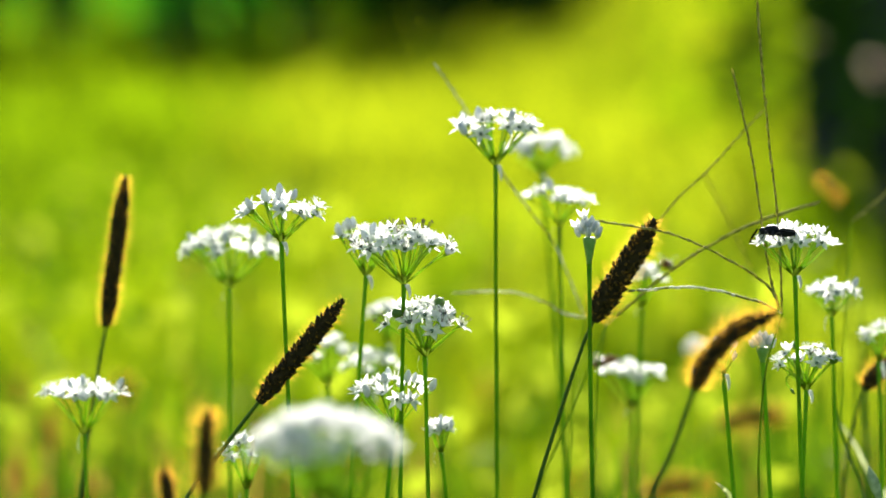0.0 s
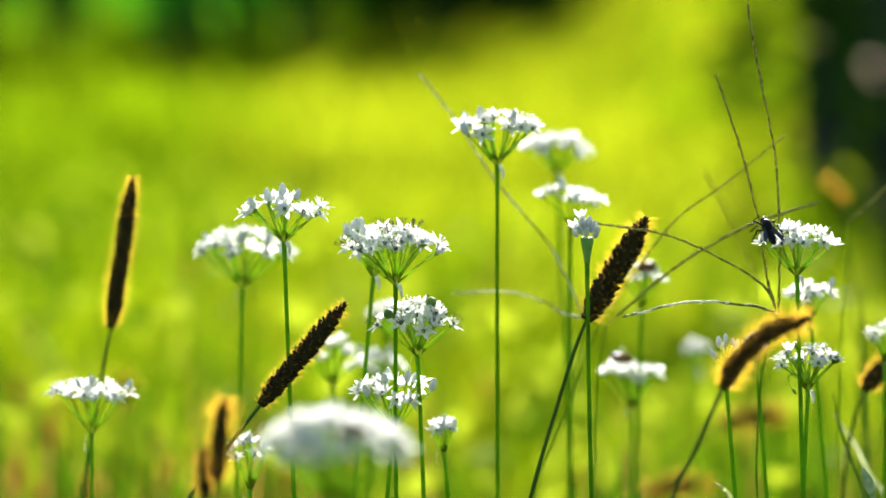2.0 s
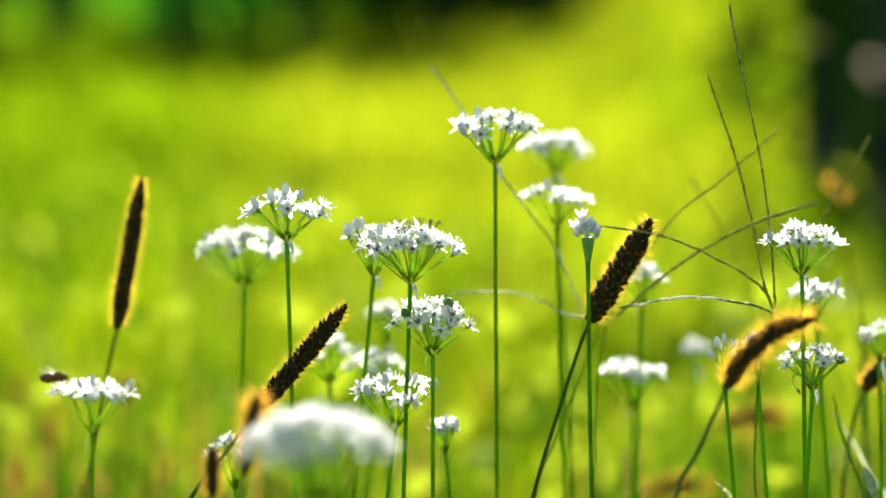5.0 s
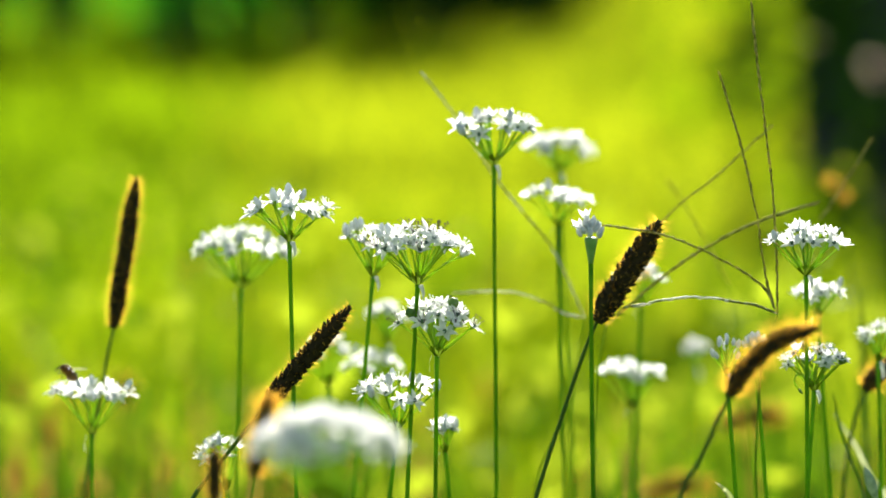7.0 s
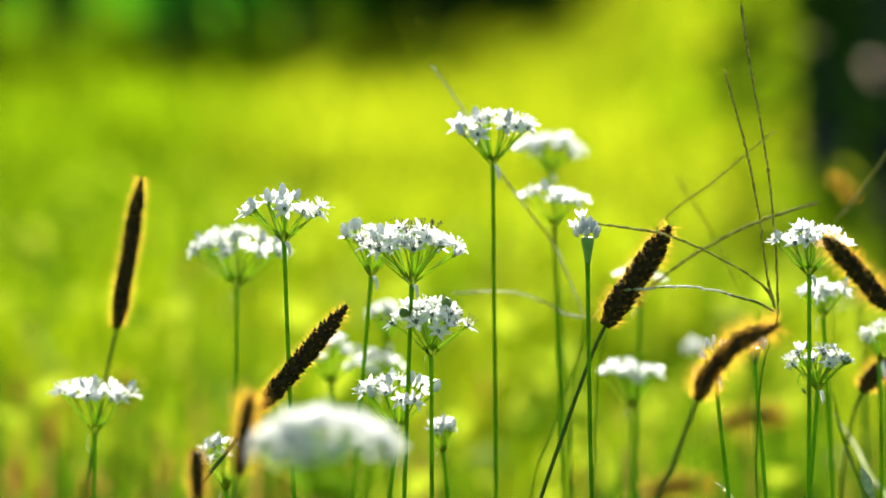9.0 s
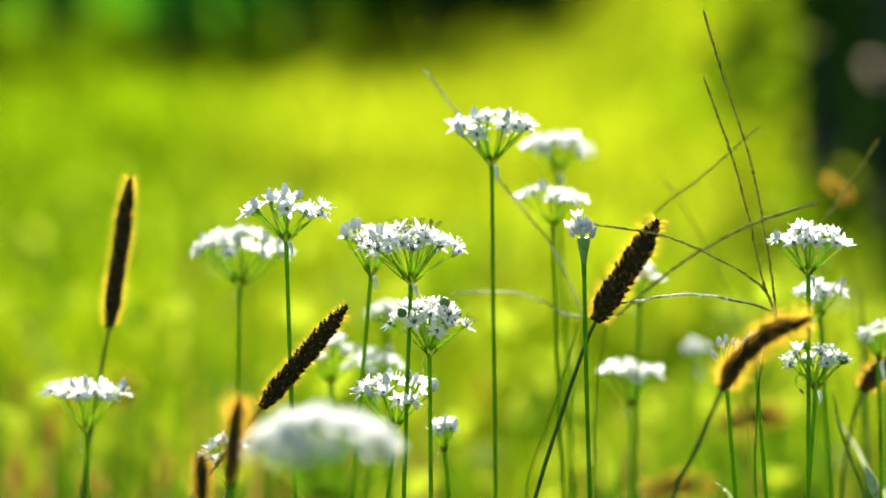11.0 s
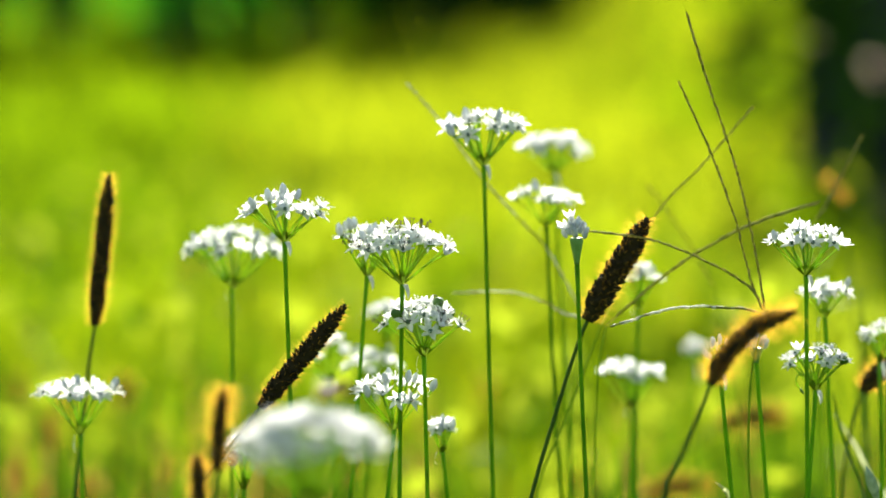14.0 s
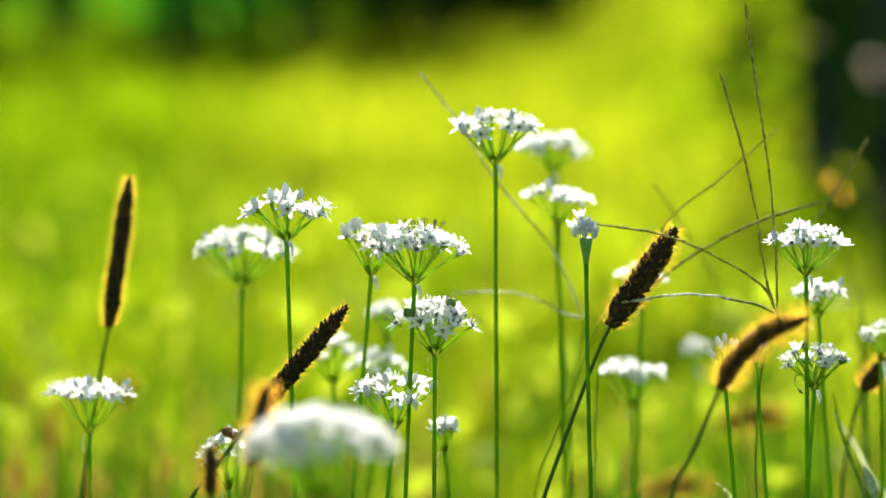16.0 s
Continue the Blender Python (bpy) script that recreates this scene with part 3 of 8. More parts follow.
# ---- shrubs and the trunk behind ----
def shrub(x, y, width, height, seed, leaves, label, leaf=None):
    rnd = random.Random(seed)
    bush = tagged(new("shrub"), label, "shrub", "shrubs along the meadow")
    bush.location = (x, y, rise(x, y) - 0.02)
    s = Shape()
    tips = []
    for i in range(9):
        w = i * 2.4
        tip = Vector((width * 0.42 * math.cos(w) * rnd.uniform(0.4, 1), width * 0.16 * math.sin(w), height * rnd.uniform(0.5, 0.95)))
        mid = tip * 0.5 + Vector((0, 0, 0.12))
        s.tube(curve_through([Vector((0.05 * math.cos(w), 0.05 * math.sin(w), 0)), mid, tip], 5), [0.024 - 0.0018 * k for k in range(11)], 6)
        tips += [tip, mid, tip * 0.75 + Vector((rnd.uniform(-1, 1) * 0.23, 0, 0))]
    part("branchwork", s.mesh("branchwork", M_BARK), bush)
    c = Shape()
    for i in range(leaves):
        t = rnd.choice(tips)
        place = t + Vector((rnd.gauss(0, width * 0.12), rnd.gauss(0, width * 0.05), rnd.gauss(0, height * 0.13)))
        if place.z < 0.03:
            place.z = rnd.uniform(0.03, height * 0.4)
        way = Vector((rnd.uniform(-1, 1), rnd.uniform(-1, 1), rnd.uniform(-0.5, 0.6))).normalized()
        a = way.cross(Vector((rnd.uniform(-1, 1), rnd.uniform(-1, 1), 1))).normalized()
        L, W = rnd.uniform(0.062, 0.11), rnd.uniform(0.019, 0.031)
        b = way.cross(a) * 0.009
        c.add([place, place + way * L * 0.45 + a * W + b, place + way * L, place + way * L * 0.45 - a * W + b, place + way * L * 0.5 - b], [(0, 1, 4), (1, 2, 4), (2, 3, 4), (3, 0, 4)])
    part("crown", c.mesh("crown", leaf or M_SHADEBUSH, False), bush)
    return bush


# leaf colour makes some shrubs look lit and others shaded
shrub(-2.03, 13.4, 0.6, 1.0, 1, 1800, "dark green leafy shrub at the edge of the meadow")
shrub(-1.71, 14.31, 0.933, 1.244, 9, 600, "green shrub at the edge of the meadow, sunlight put into its leaf colour", M_LITBUSH)
shrub(-1.12, 13.68, 0.777, 0.777, 2, 380, "green shrub at the edge of the meadow, sunlight put into its leaf colour", M_LITBUSH)
shrub(-1.337, 14.93, 0.933, 1.088, 7, 450, "green shrub at the edge of the meadow, sunlight put into its leaf colour", M_LITBUSH)
shrub(-0.622, 14.15, 0.777, 0.933, 8, 480, "green shrub at the edge of the meadow, sunlight put into its leaf colour", M_LITBUSH)
shrub(-0.9, 14.5, 0.8, 0.95, 13, 420, "green shrub at the edge of the meadow, sunlight put into its leaf colour", M_LITBUSH)
shrub(0, 14.31, 0.777, 0.933, 3, 5000, "leafy shrub with shade put into its dark green colour")
shrub(0.404, 15.24, 0.777, 0.933, 4, 3000, "leafy shrub with shade put into its dark green colour")
shrub(-0.311, 15.24, 0.777, 1.244, 10, 3000, "leafy shrub with shade put into its dark green colour")
shrub(0.847, 7, 0.093, 0.684, 11, 230, "dark leafy shrub by the tree trunk, shade put into its colour")
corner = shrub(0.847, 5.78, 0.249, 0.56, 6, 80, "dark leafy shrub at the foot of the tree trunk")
shrub(1.057, 8.4, 0.218, 0.622, 12, 350, "thin shrub with shade put into its dark green")
# pale flecks added to blur into soft highlight discs before the trunk
for lx, lz, size in ((-0.095, 0.448, 0.0148), (-0.194, 0.491, 0.0093), (-0.086, 0.425, 0.0109)):
    d = Shape()
    d.add([(lx - size, -0.218, lz), (lx, -0.236, lz + size * 0.7), (lx + size, -0.218, lz), (lx, -0.236, lz - size * 0.7), (lx, -0.249, lz)], [(0, 4, 1), (1, 4, 2), (2, 4, 3), (3, 4, 0)])
    part("dry_leaf", d.mesh("dry_leaf", M_FLECK), corner, label="small pale fleck added for a soft highlight")


def tree_trunk(x, y, radius, height, seed):
    rnd = random.Random(seed)
    tree = tagged(new("tree"), "dark shaded tree trunk with rough bark", "tree")
    tree.location = (x, y, rise(x, y) - 0.03)
    s = Shape()
    line = [(0.03 * math.sin(q * 2), 0.05 * q, height * q) for q in (i / 16 for i in range(17))]
    s.tube(line, [radius * (1 + 0.12 * math.exp(-i * 0.9)) * (1 - 0.25 * i / 16) for i in range(17)], 28)
    for i in range(len(s.v)):
        vx, vy, vz = s.v[i]
        w = math.atan2(vy, vx)
        k = 1 + 0.06 * math.sin(9 * w + vz * 3) + 0.05 * noise.noise((vx * 6, vy * 6, vz * 2.6))
        s.v[i] = (vx * k, vy * k, vz)
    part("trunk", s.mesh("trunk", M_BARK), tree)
    b = Shape()
    for i in range(7):
        w = i * 2.2
        top = Vector((2.0 * math.cos(w), 2.0 * math.sin(w), height + rnd.uniform(0.3, 1.8)))
        b.tube(curve_through([Vector((0, 0, height * 0.9)), top * 0.6 + Vector((0, 0, height * 0.35)), top], 5), [0.14 - 0.011 * k for k in range(11)], 8)
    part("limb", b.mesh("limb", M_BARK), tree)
    c = Shape()
    for i in range(9000):
        w, r = rnd.uniform(0, 6.28), 2.95 * math.sqrt(rnd.random())
        place = Vector((r * math.cos(w), r * math.sin(w), height + 1.1 + rnd.gauss(0, 0.7)))
        way = Vector((rnd.uniform(-1, 1), rnd.uniform(-1, 1), rnd.uniform(-0.6, 0.4))).normalized()
        a = way.cross(Vector((0.1, 0.2, 1))).normalized()
        L, W = rnd.uniform(0.11, 0.19), rnd.uniform(0.04, 0.062)
        c.add([place, place + way * L * 0.45 + a * W, place + way * L, place + way * L * 0.45 - a * W], [(0, 1, 2), (0, 2, 3)])
    part("crown", c.mesh("crown", M_SHADEBUSH, False), tree)
    return tree


tree_trunk(1.79, 8.71, 0.715, 12.4, 3)

# ---- the plants in the sharp zone ----
chive_a = garlic_chive((0.0273, 1.53), (0.0256, 0.2538), 0.0455, 0.03, "full", 11, "tallest white garlic chive umbel in full bloom on a green stem")
chive_b = garlic_chive((0.0757, 1.71), (0.0535, 0.2358), 0.0416, 0.0246, "full", 12, "white garlic chive umbel in full bloom on a thin green stem")
chive_c = garlic_chive((0.0664, 1.6), (0.0593, 0.2178), 0.0403, 0.0217, "sparse", 13, "flat half-open white garlic chive umbel on a green stem")
chive_d = garlic_chive((0.0747, 1.46), (0.0681, 0.2131), 0.0158, 0.0245, "bud", 14, "garlic chive bud just bursting from its green sheath")
chive_e = garlic_chive((-0.1122, 1.61), (-0.11, 0.1849), 0.0536, 0.0344, "full", 15, "white garlic chive umbel in full bloom on a thin green stem")
chive_f = garlic_chive((-0.065, 1.46), (-0.0752, 0.2229), 0.0481, 0.0235, "budded", 16, "white garlic chive umbel with pale closed buds among open stars")
chive_g = garlic_chive((-0.0533, 1.51), (-0.037, 0.2018), 0.0408, 0.0268, "budded", 17, "white garlic chive umbel with pale closed buds among open stars")
chive_h = garlic_chive((-0.02, 1.46), (-0.0182, 0.203), 0.0513, 0.0304, "ripe", 18, "white garlic chive umbel in full bloom on a thin green stem")
chive_i = garlic_chive((-0.0059, 1.465), (-0.0085, 0.1687), 0.0449, 0.0293, "seedy", 19, "fading white garlic chive umbel with swelling green seed capsules")
chive_j = garlic_chive((-0.0598, 1.66), (-0.0612, 0.1281), 0.0329, 0.0278, "full", 20, "white garlic chive umbel in full bloom on a thin green stem")
chive_k = garlic_chive((-0.0414, 1.68), (-0.0392, 0.1222), 0.0333, 0.023, "full", 21, "white garlic chive umbel in full bloom on a thin green stem")
chive_l = garlic_chive((-0.0417, 1.47), (-0.0232, 0.1331), 0.0437, 0.0282, "budded", 22, "white garlic chive umbel with pale closed buds among open stars")
chive_m = garlic_chive((0.0101, 1.51), (-0.0011, 0.1159), 0.0177, 0.0185, "half", 23, "small half-open white garlic chive umbel low in the meadow")
chive_n = garlic_chive((-0.1781, 1.54), (-0.1768, 0.1201), 0.0458, 0.0290, "sparse", 124, "white garlic chive umbel beside a leaning foxtail stalk")
chive_o = garlic_chive((-0.0951, 1.51), (-0.0951, 0.0979), 0.0272, 0.0291, "full", 25, "white garlic chive umbel in full bloom on a thin green stem")
chive_p = garlic_chive((-0.0425, 1.12), (-0.0425, 0.1584), 0.0541, 0.0386, "dense", 26, "large white garlic chive umbel with a dense domed head")
chive_q = garlic_chive((0.1053, 1.66), (0.1003, 0.1144), 0.0374, 0.0282, "flat", 127, "white garlic chive umbel in full bloom on a thin green stem")
chive_r = garlic_chive((0.1028, 1.65), (0.1048, 0.17), 0.0297, 0.026, "full", 28, "white garlic chive umbel in full bloom on a thin green stem")
chive_s = garlic_chive((0.1724, 1.46), (0.1639, 0.207), 0.0394, 0.0264, "full", 29, "white garlic chive umbel in full bloom visited by a black wasp")
chive_t = garlic_chive((0.2, 1.55), (0.1924, 0.1773), 0.0293, 0.0197, "flat", 30, "white garlic chive umbel in full bloom on a thin green stem")
chive_u = garlic_chive((0.1707, 1.48), (0.1721, 0.1505), 0.0346, 0.0248, "seedy", 31, "fading white garlic chive umbel with swelling green seed capsules")
chive_v = garlic_chive((0.2253, 1.56), (0.2176, 0.1534), 0.0225, 0.0221, "full", 32, "white garlic chive umbel in full bloom on a thin green stem")
chive_w = garlic_chive((0.1483, 1.48), (0.1327, 0.1581), 0.0155, 0.0194, "buds", 33, "tight cluster of pale garlic chive buds on a green stem")
chive_x = garlic_chive((0.164, 1.49), (0.1524, 0.1627), 0.0081, 0.0141, "bud", 34, "garlic chive bud just bursting from its green sheath")
chive_y = garlic_chive((0.1591, 1.95), (0.1579, 0.0983), 0.0193, 0.0185, "full", 35, "white garlic chive umbel in full bloom on a thin green stem")
chive_z = garlic_chive((-0.0282, 1.71), (-0.0306, 0.1429), 0.0293, 0.0249, "full", 36, "white garlic chive umbel in full bloom on a thin green stem")
chive_bud = garlic_chive((0.206, 1.47), (0.206, 0.0996), 0.0053, 0.0173, "closed", 37, "closed garlic chive bud in a grey-green papery sheath")
foxtail_a = foxtail((-0.193, 1.59), [(-0.1852, 0.0791), (-0.1802, 0.1146), (-0.1747, 0.1495), (-0.1711, 0.1674)], [(-0.1711, 0.1674), (-0.168, 0.1899), (-0.164, 0.2187), (-0.1606, 0.2439)], 0.0041, 0.0052, 71, "tall upright foxtail spike with a golden bristle rim")
foxtail_b = foxtail((-0.1727, 1.46), [(-0.1203, 0.102), (-0.1016, 0.1272), (-0.092, 0.14), (-0.0861, 0.1475)], [(-0.0861, 0.1475), (-0.0736, 0.1627), (-0.0598, 0.1794), (-0.0463, 0.1959)], 0.00430, 0.0042, 72, "slanting dark foxtail spike rimmed with golden bristles")
foxtail_c = foxtail((0.0227, 1.485), [(0.0434, 0.0976), (0.0567, 0.1417), (0.066, 0.1701), (0.0713, 0.1828)], [(0.0713, 0.1828), (0.0806, 0.199), (0.0904, 0.2146), (0.1005, 0.2312)], 0.00562, 0.0066, 73, "dark leaning foxtail spike with bright golden bristles")
foxtail_d = foxtail((0.0691, 1.32), [(0.0889, 0.1268), (0.0959, 0.1442), (0.1023, 0.1623), (0.106, 0.1732)], [(0.106, 0.1732), (0.1123, 0.1864), (0.1240, 0.1986), (0.1408, 0.2058)], 0.0040, 0.0086, 74, "arching foxtail spike glowing golden at its bristles")
foxtail_e = foxtail((0.202, 1.62), [(0.2076, 0.0738), (0.2102, 0.0981), (0.2143, 0.1189), (0.2186, 0.1307)], [(0.2186, 0.1307), (0.2238, 0.1381), (0.2307, 0.144), (0.2403, 0.1478)], 0.00467, 0.00759, 75, "drooping brown foxtail spike at the meadow edge")
foxtail_f = foxtail((-0.1031, 1.24), [(-0.0979, 0.114), (-0.096, 0.1254), (-0.095, 0.1368), (-0.0945, 0.1425)], [(-0.0945, 0.1425), (-0.0942, 0.1539), (-0.0937, 0.1664), (-0.0925, 0.1766)], 0.0031, 0.0082, 76, "upright golden foxtail spike close by the blurred umbel")
foxtail_g = foxtail((-0.1093, 1.26), [(-0.1098, 0.11), (-0.1099, 0.117), (-0.1103, 0.1239), (-0.1107, 0.1286)], [(-0.1107, 0.1286), (-0.1114, 0.1355), (-0.1122, 0.1425), (-0.1133, 0.1489)], 0.00295, 0.00454, 77, "short golden foxtail spike beside a taller one")
foxtail((0.124, 2.2), [(0.1461, -0.0287), (0.158, -0.0077), (0.1797, 0.0144), (0.1944, 0.0237)], [(0.1944, 0.0237), (0.2095, 0.0278), (0.2254, 0.0305), (0.2405, 0.0317)], 0.00515, 0.00792, 78, "brown foxtail spike bent level over the grass")
foxtail_i = foxtail((0.2714, 2.0), [(0.2707, 0.0066), (0.264, 0.1097), (0.2562, 0.1642), (0.2546, 0.1974)], [(0.2546, 0.1974), (0.2517, 0.2032), (0.2466, 0.2086), (0.2394, 0.2129)], 0.0024, 0.0050, 79, "orange-brown foxtail spike in front of the dark trunk")
foxtail((0.1081, 2.2), [(0.1184, -0.0603), (0.1263, -0.0441), (0.1341, -0.032), (0.1421, -0.0287)], [(0.1421, -0.0287), (0.156, -0.0222), (0.172, -0.019), (0.188, -0.0199)], 0.00555, 0.00871, 80, "brown foxtail spike lying low over the grass")
foxtail_k = foxtail((0.2532, 1.38), [(0.2444, 0.1162), (0.24, 0.1571), (0.2333, 0.1873), (0.226, 0.2074)], [(0.226, 0.2074), (0.2183, 0.2199), (0.2102, 0.2324), (0.2021, 0.2423)], 0.00422, 0.00646, 81, "dark foxtail spike swinging in on a bent stalk")
crabgrass_a, crabgrass_a_spikes = crabgrass((0.1687, 1.47), [(0.1491, 0.1035), (0.15, 0.1439), (0.1525, 0.1653), (0.1592, 0.1881)], [[(0.1592, 0.1881), (0.1571, 0.232), (0.1491, 0.2955), (0.1456, 0.3328)], [(0.1575, 0.1921), (0.1531, 0.2081), (0.1455, 0.2585), (0.1356, 0.3007)], [(0.1592, 0.1881), (0.1487, 0.2041), (0.1101, 0.2246), (0.0743, 0.2309)], [(0.1592, 0.1881), (0.1461, 0.1942), (0.1182, 0.2001), (0.0869, 0.1987)]], 131, "thin crabgrass stalk with wiry beaded seed spikes fanning out", (3,), 1.15)
crabgrass_b, crabgrass_b_spikes = crabgrass((0.0752, 1.54), [(0.0751, 0.0941), (0.0753, 0.1223), (0.0763, 0.1505), (0.0801, 0.1737)], [[(0.0801, 0.1737), (0.1154, 0.2036), (0.1513, 0.2231), (0.184, 0.2338)]], 132, "arching crabgrass with one long brown seed spike", (), 1.45)
crabgrass_f, crabgrass_f_spikes = crabgrass((0.0453, 1.55), [(0.0489, 0.0924), (0.0606, 0.1208), (0.0717, 0.1491), (0.0806, 0.1725)], [[(0.0806, 0.1725), (0.1076, 0.2264), (0.1297, 0.2502), (0.1559, 0.2795)]], 136, "crabgrass with a long beaded brown seed spike", (), 0.95)
crabgrass_c, crabgrass_c_spikes = crabgrass((0.1996, 1.62), [(0.1993, 0.0744), (0.1965, 0.12), (0.1948, 0.1573), (0.1927, 0.2184)], [[(0.1927, 0.2184), (0.1998, 0.2279), (0.2064, 0.2382), (0.2193, 0.2601)]], 133, "pale brown beaded crabgrass seed spike before the dark trunk", (), 1.5)
crabgrass_e, crabgrass_e_spikes = crabgrass((0.1761, 1.7), [(0.1752, 0.0596), (0.1742, 0.1039), (0.1722, 0.1473), (0.1689, 0.1781)], [[(0.1689, 0.1781), (0.1579, 0.2028), (0.147, 0.2243), (0.1402, 0.2359)]], 134, "faint crabgrass seed spike back among the stems")
crabgrass_d, crabgrass_d_spikes = crabgrass((0.0647, 1.59), [(0.0646, 0.0855), (0.0654, 0.1146), (0.0678, 0.1466), (0.072, 0.172)], [[(0.072, 0.172), (0.0576, 0.2072), (0.0432, 0.2273), (0.0289, 0.2474), (0.0125, 0.2759), (-0.0046, 0.301)], [(0.072, 0.172), (0.062, 0.1738), (0.0505, 0.1804), (0.0333, 0.185), (0.0046, 0.1844)]], 135, "crabgrass seed spikes in a sunlit-pale colour leaning behind the white umbels", (0, 1), 0.95)

def drooping_stalklet(plant, points, tip):
    """A limp stalklet that has lost its flower, with its dry remnant at the tip."""
    s = Shape()
    line = curve_through([Vector(p) for p in points], 6)
    s.tube(line, [0.00038] * len(line), 6)
    hung = part("drooping_stalklet", s.mesh("drooping_stalklet", M_PEDICEL), plant, label="limp green stalklet")
    if tip:
        s = Shape()
        s.seed(line[-1], line[-1] - line[-2], 0.0034, 0.0008, 7)
        part("withered_bud", s.mesh("withered_bud", M_CAPSULE), hung)


drooping_stalklet(chive_u, [(0.0014, -0.001, 0.1515), (-0.003, -0.003, 0.1575), (-0.0075, -0.004, 0.1580), (-0.0085, -0.004, 0.1545), (-0.0065, -0.004, 0.1515)], True)
drooping_stalklet(chive_u, [(0.0014, 0.001, 0.1515), (-0.003, -0.001, 0.1590), (-0.0065, -0.002, 0.1640), (-0.0095, -0.002, 0.1685)], False)

# ---- blurred foxtails further back in the meadow ----
small_foxtail = foxtail((-0.2765, 2.2), [(-0.2770, -0.05), (-0.2768, -0.03), (-0.2767, -0.01), (-0.2766, 0.006)], [(-0.2766, 0.006), (-0.2765, 0.014), (-0.2767, 0.022), (-0.2770, 0.030)], 0.0030, 0.0046, 82, "brown foxtail spike standing back in the meadow grass")
tagged(small_foxtail, group="foxtails back in the meadow")
for x, y, z, turn, tilt in ((-0.292, 2.14, -0.02, 20, 4), (-0.287, 2.2, -0.046, 160, -4), (-0.247, 2.15, -0.031, 10, 6), (-0.243, 2.4, 0.001, 150, -6), (-0.248, 2.39, 0.005, 10, 8), (-0.243, 3.0, 0.038, 160, 0), (-0.315, 2.59, -0.03, 20, 3), (-0.204, 2.29, -0.043, 10, 12), (-0.112, 2.29, -0.05, 160, 4), (-0.067, 2.19, -0.023, 20, 8), (0.037, 2.79, -0.053, 20, 5), (0.256, 2.6, -0.067, 10, -3), (0.323, 2.19, -0.013, 160, 4), (-0.351, 2.6, -0.026, 20, -5), (0.103, 2.3, -0.055, 10, -8)):
    back = copy_thing(small_foxtail, pose(x, y, z, 0, tilt, turn))
    tagged(back, "brown foxtail spike standing back in the meadow grass", group="foxtails back in the meadow")


# ---- long narrow leaves low between the stems ----
M_PALELEAF = surface("pale_leaf", (0.40, 0.46, 0.22), (0.74, 0.76, 0.56), 90, 0.35, 0.7, spread=0.2)


def leaf_blade(base, points, wide, seed, label, material=None):
    """A narrow folded leaf from the ground along the points (x, z)."""
    rnd = random.Random(seed)
    s = Shape()
    line = [Vector((p.x + base[0], p.y, p.z)) for p in curve_through(rooted([Vector((p[0] - base[0], 0, p[1])) for p in points]), 6)]
    n = len(line) - 1
    for i, p in enumerate(line):
        q = i / n
        w = wide * (0.7 + 0.6 * q) * (1 - q ** 5) + 0.0002
        y = 0.006 * math.sin(q * 2.0) * rnd.uniform(0.8, 1.2)
        s.v += [(p.x - base[0] - w, y - 0.0006, p.z), (p.x - base[0], y + 0.0006, p.z), (p.x - base[0] + w, y - 0.0006, p.z),
                (p.x - base[0], y + 0.0012, p.z)]
        if i:
            a, b = 4 * (i - 1), 4 * i
            s.f += [(a, a + 1, b + 1, b), (a + 1, a + 2, b + 2, b + 1), (a + 2, a + 3, b + 3, b + 2), (a + 3, a, b, b + 3)]
    ob = new("grass_leaf", s.mesh("grass_leaf", material or M_BLADE))
    ob.location = (base[0], base[1], 0)
    return tagged(ob, label, "leaf", "long leaves between the stems")


leaf_blade((0.2401, 1.62), [(0.2311, 0.0738), (0.2236, 0.0833), (0.2146, 0.1011), (0.2035, 0.1174)], 0.0015, 1, "narrow pale leaf bending between the stems", M_PALELEAF)
leaf_blade((0.2182, 1.56), [(0.2112, 0.0844), (0.2053, 0.1021), (0.1994, 0.1193), (0.1958, 0.1364)], 0.0007, 2, "thin dark green leaf between the stems")
leaf_blade((0.1473, 1.49), [(0.1423, 0.0863), (0.1382, 0.0959), (0.1349, 0.1006), (0.1308, 0.1033)], 0.0014, 3, "pale leaf tip low between the stems", M_PALELEAF)
leaf_blade((0.2412, 1.75), [(0.2401, 0.0508), (0.2380, 0.0899), (0.2358, 0.1346), (0.2348, 0.1680)], 0.0013, 5, "pale upright leaf blade back in the meadow")

# ---- insects ----
M_WASP = surface("black_wasp_shell", (0.003, 0.003, 0.004), (0.012, 0.012, 0.014), 300, 0.5, bump=0.3, spread=0.0, spec=0.12)
M_FUR = surface("brown_bee_fur", (0.13, 0.05, 0.012), (0.42, 0.20, 0.045), 700, 0.9, 0.35, bump=0.5, spread=0.0)
M_BAND = surface("amber_bee_abdomen", (0.12, 0.05, 0.012), (0.34, 0.16, 0.04), 300, 0.4, 0.15, spread=0.0)
M_DARKBAND = surface("dark_bee_band", (0.015, 0.010, 0.006), (0.05, 0.03, 0.015), 300, 0.45, spread=0.0)
M_WING = surface("clear_wing", (0.46, 0.42, 0.34), (0.72, 0.67, 0.57), 200, 0.55, 0.6, bump=0.1, spread=0.0, spec=0.1)
clear = M_WING.node_tree
wing_out = clear.nodes["Material Output"]
see_through, blend = clear.nodes.new("ShaderNodeBsdfTransparent"), clear.nodes.new("ShaderNodeMixShader")
blend.inputs[0].default_value = 0.84
clear.links.new(wing_out.inputs["Surface"].links[0].from_socket, blend.inputs[1])
clear.links.new(see_through.outputs[0], blend.inputs[2])
clear.links.new(blend.outputs[0], wing_out.inputs["Surface"])
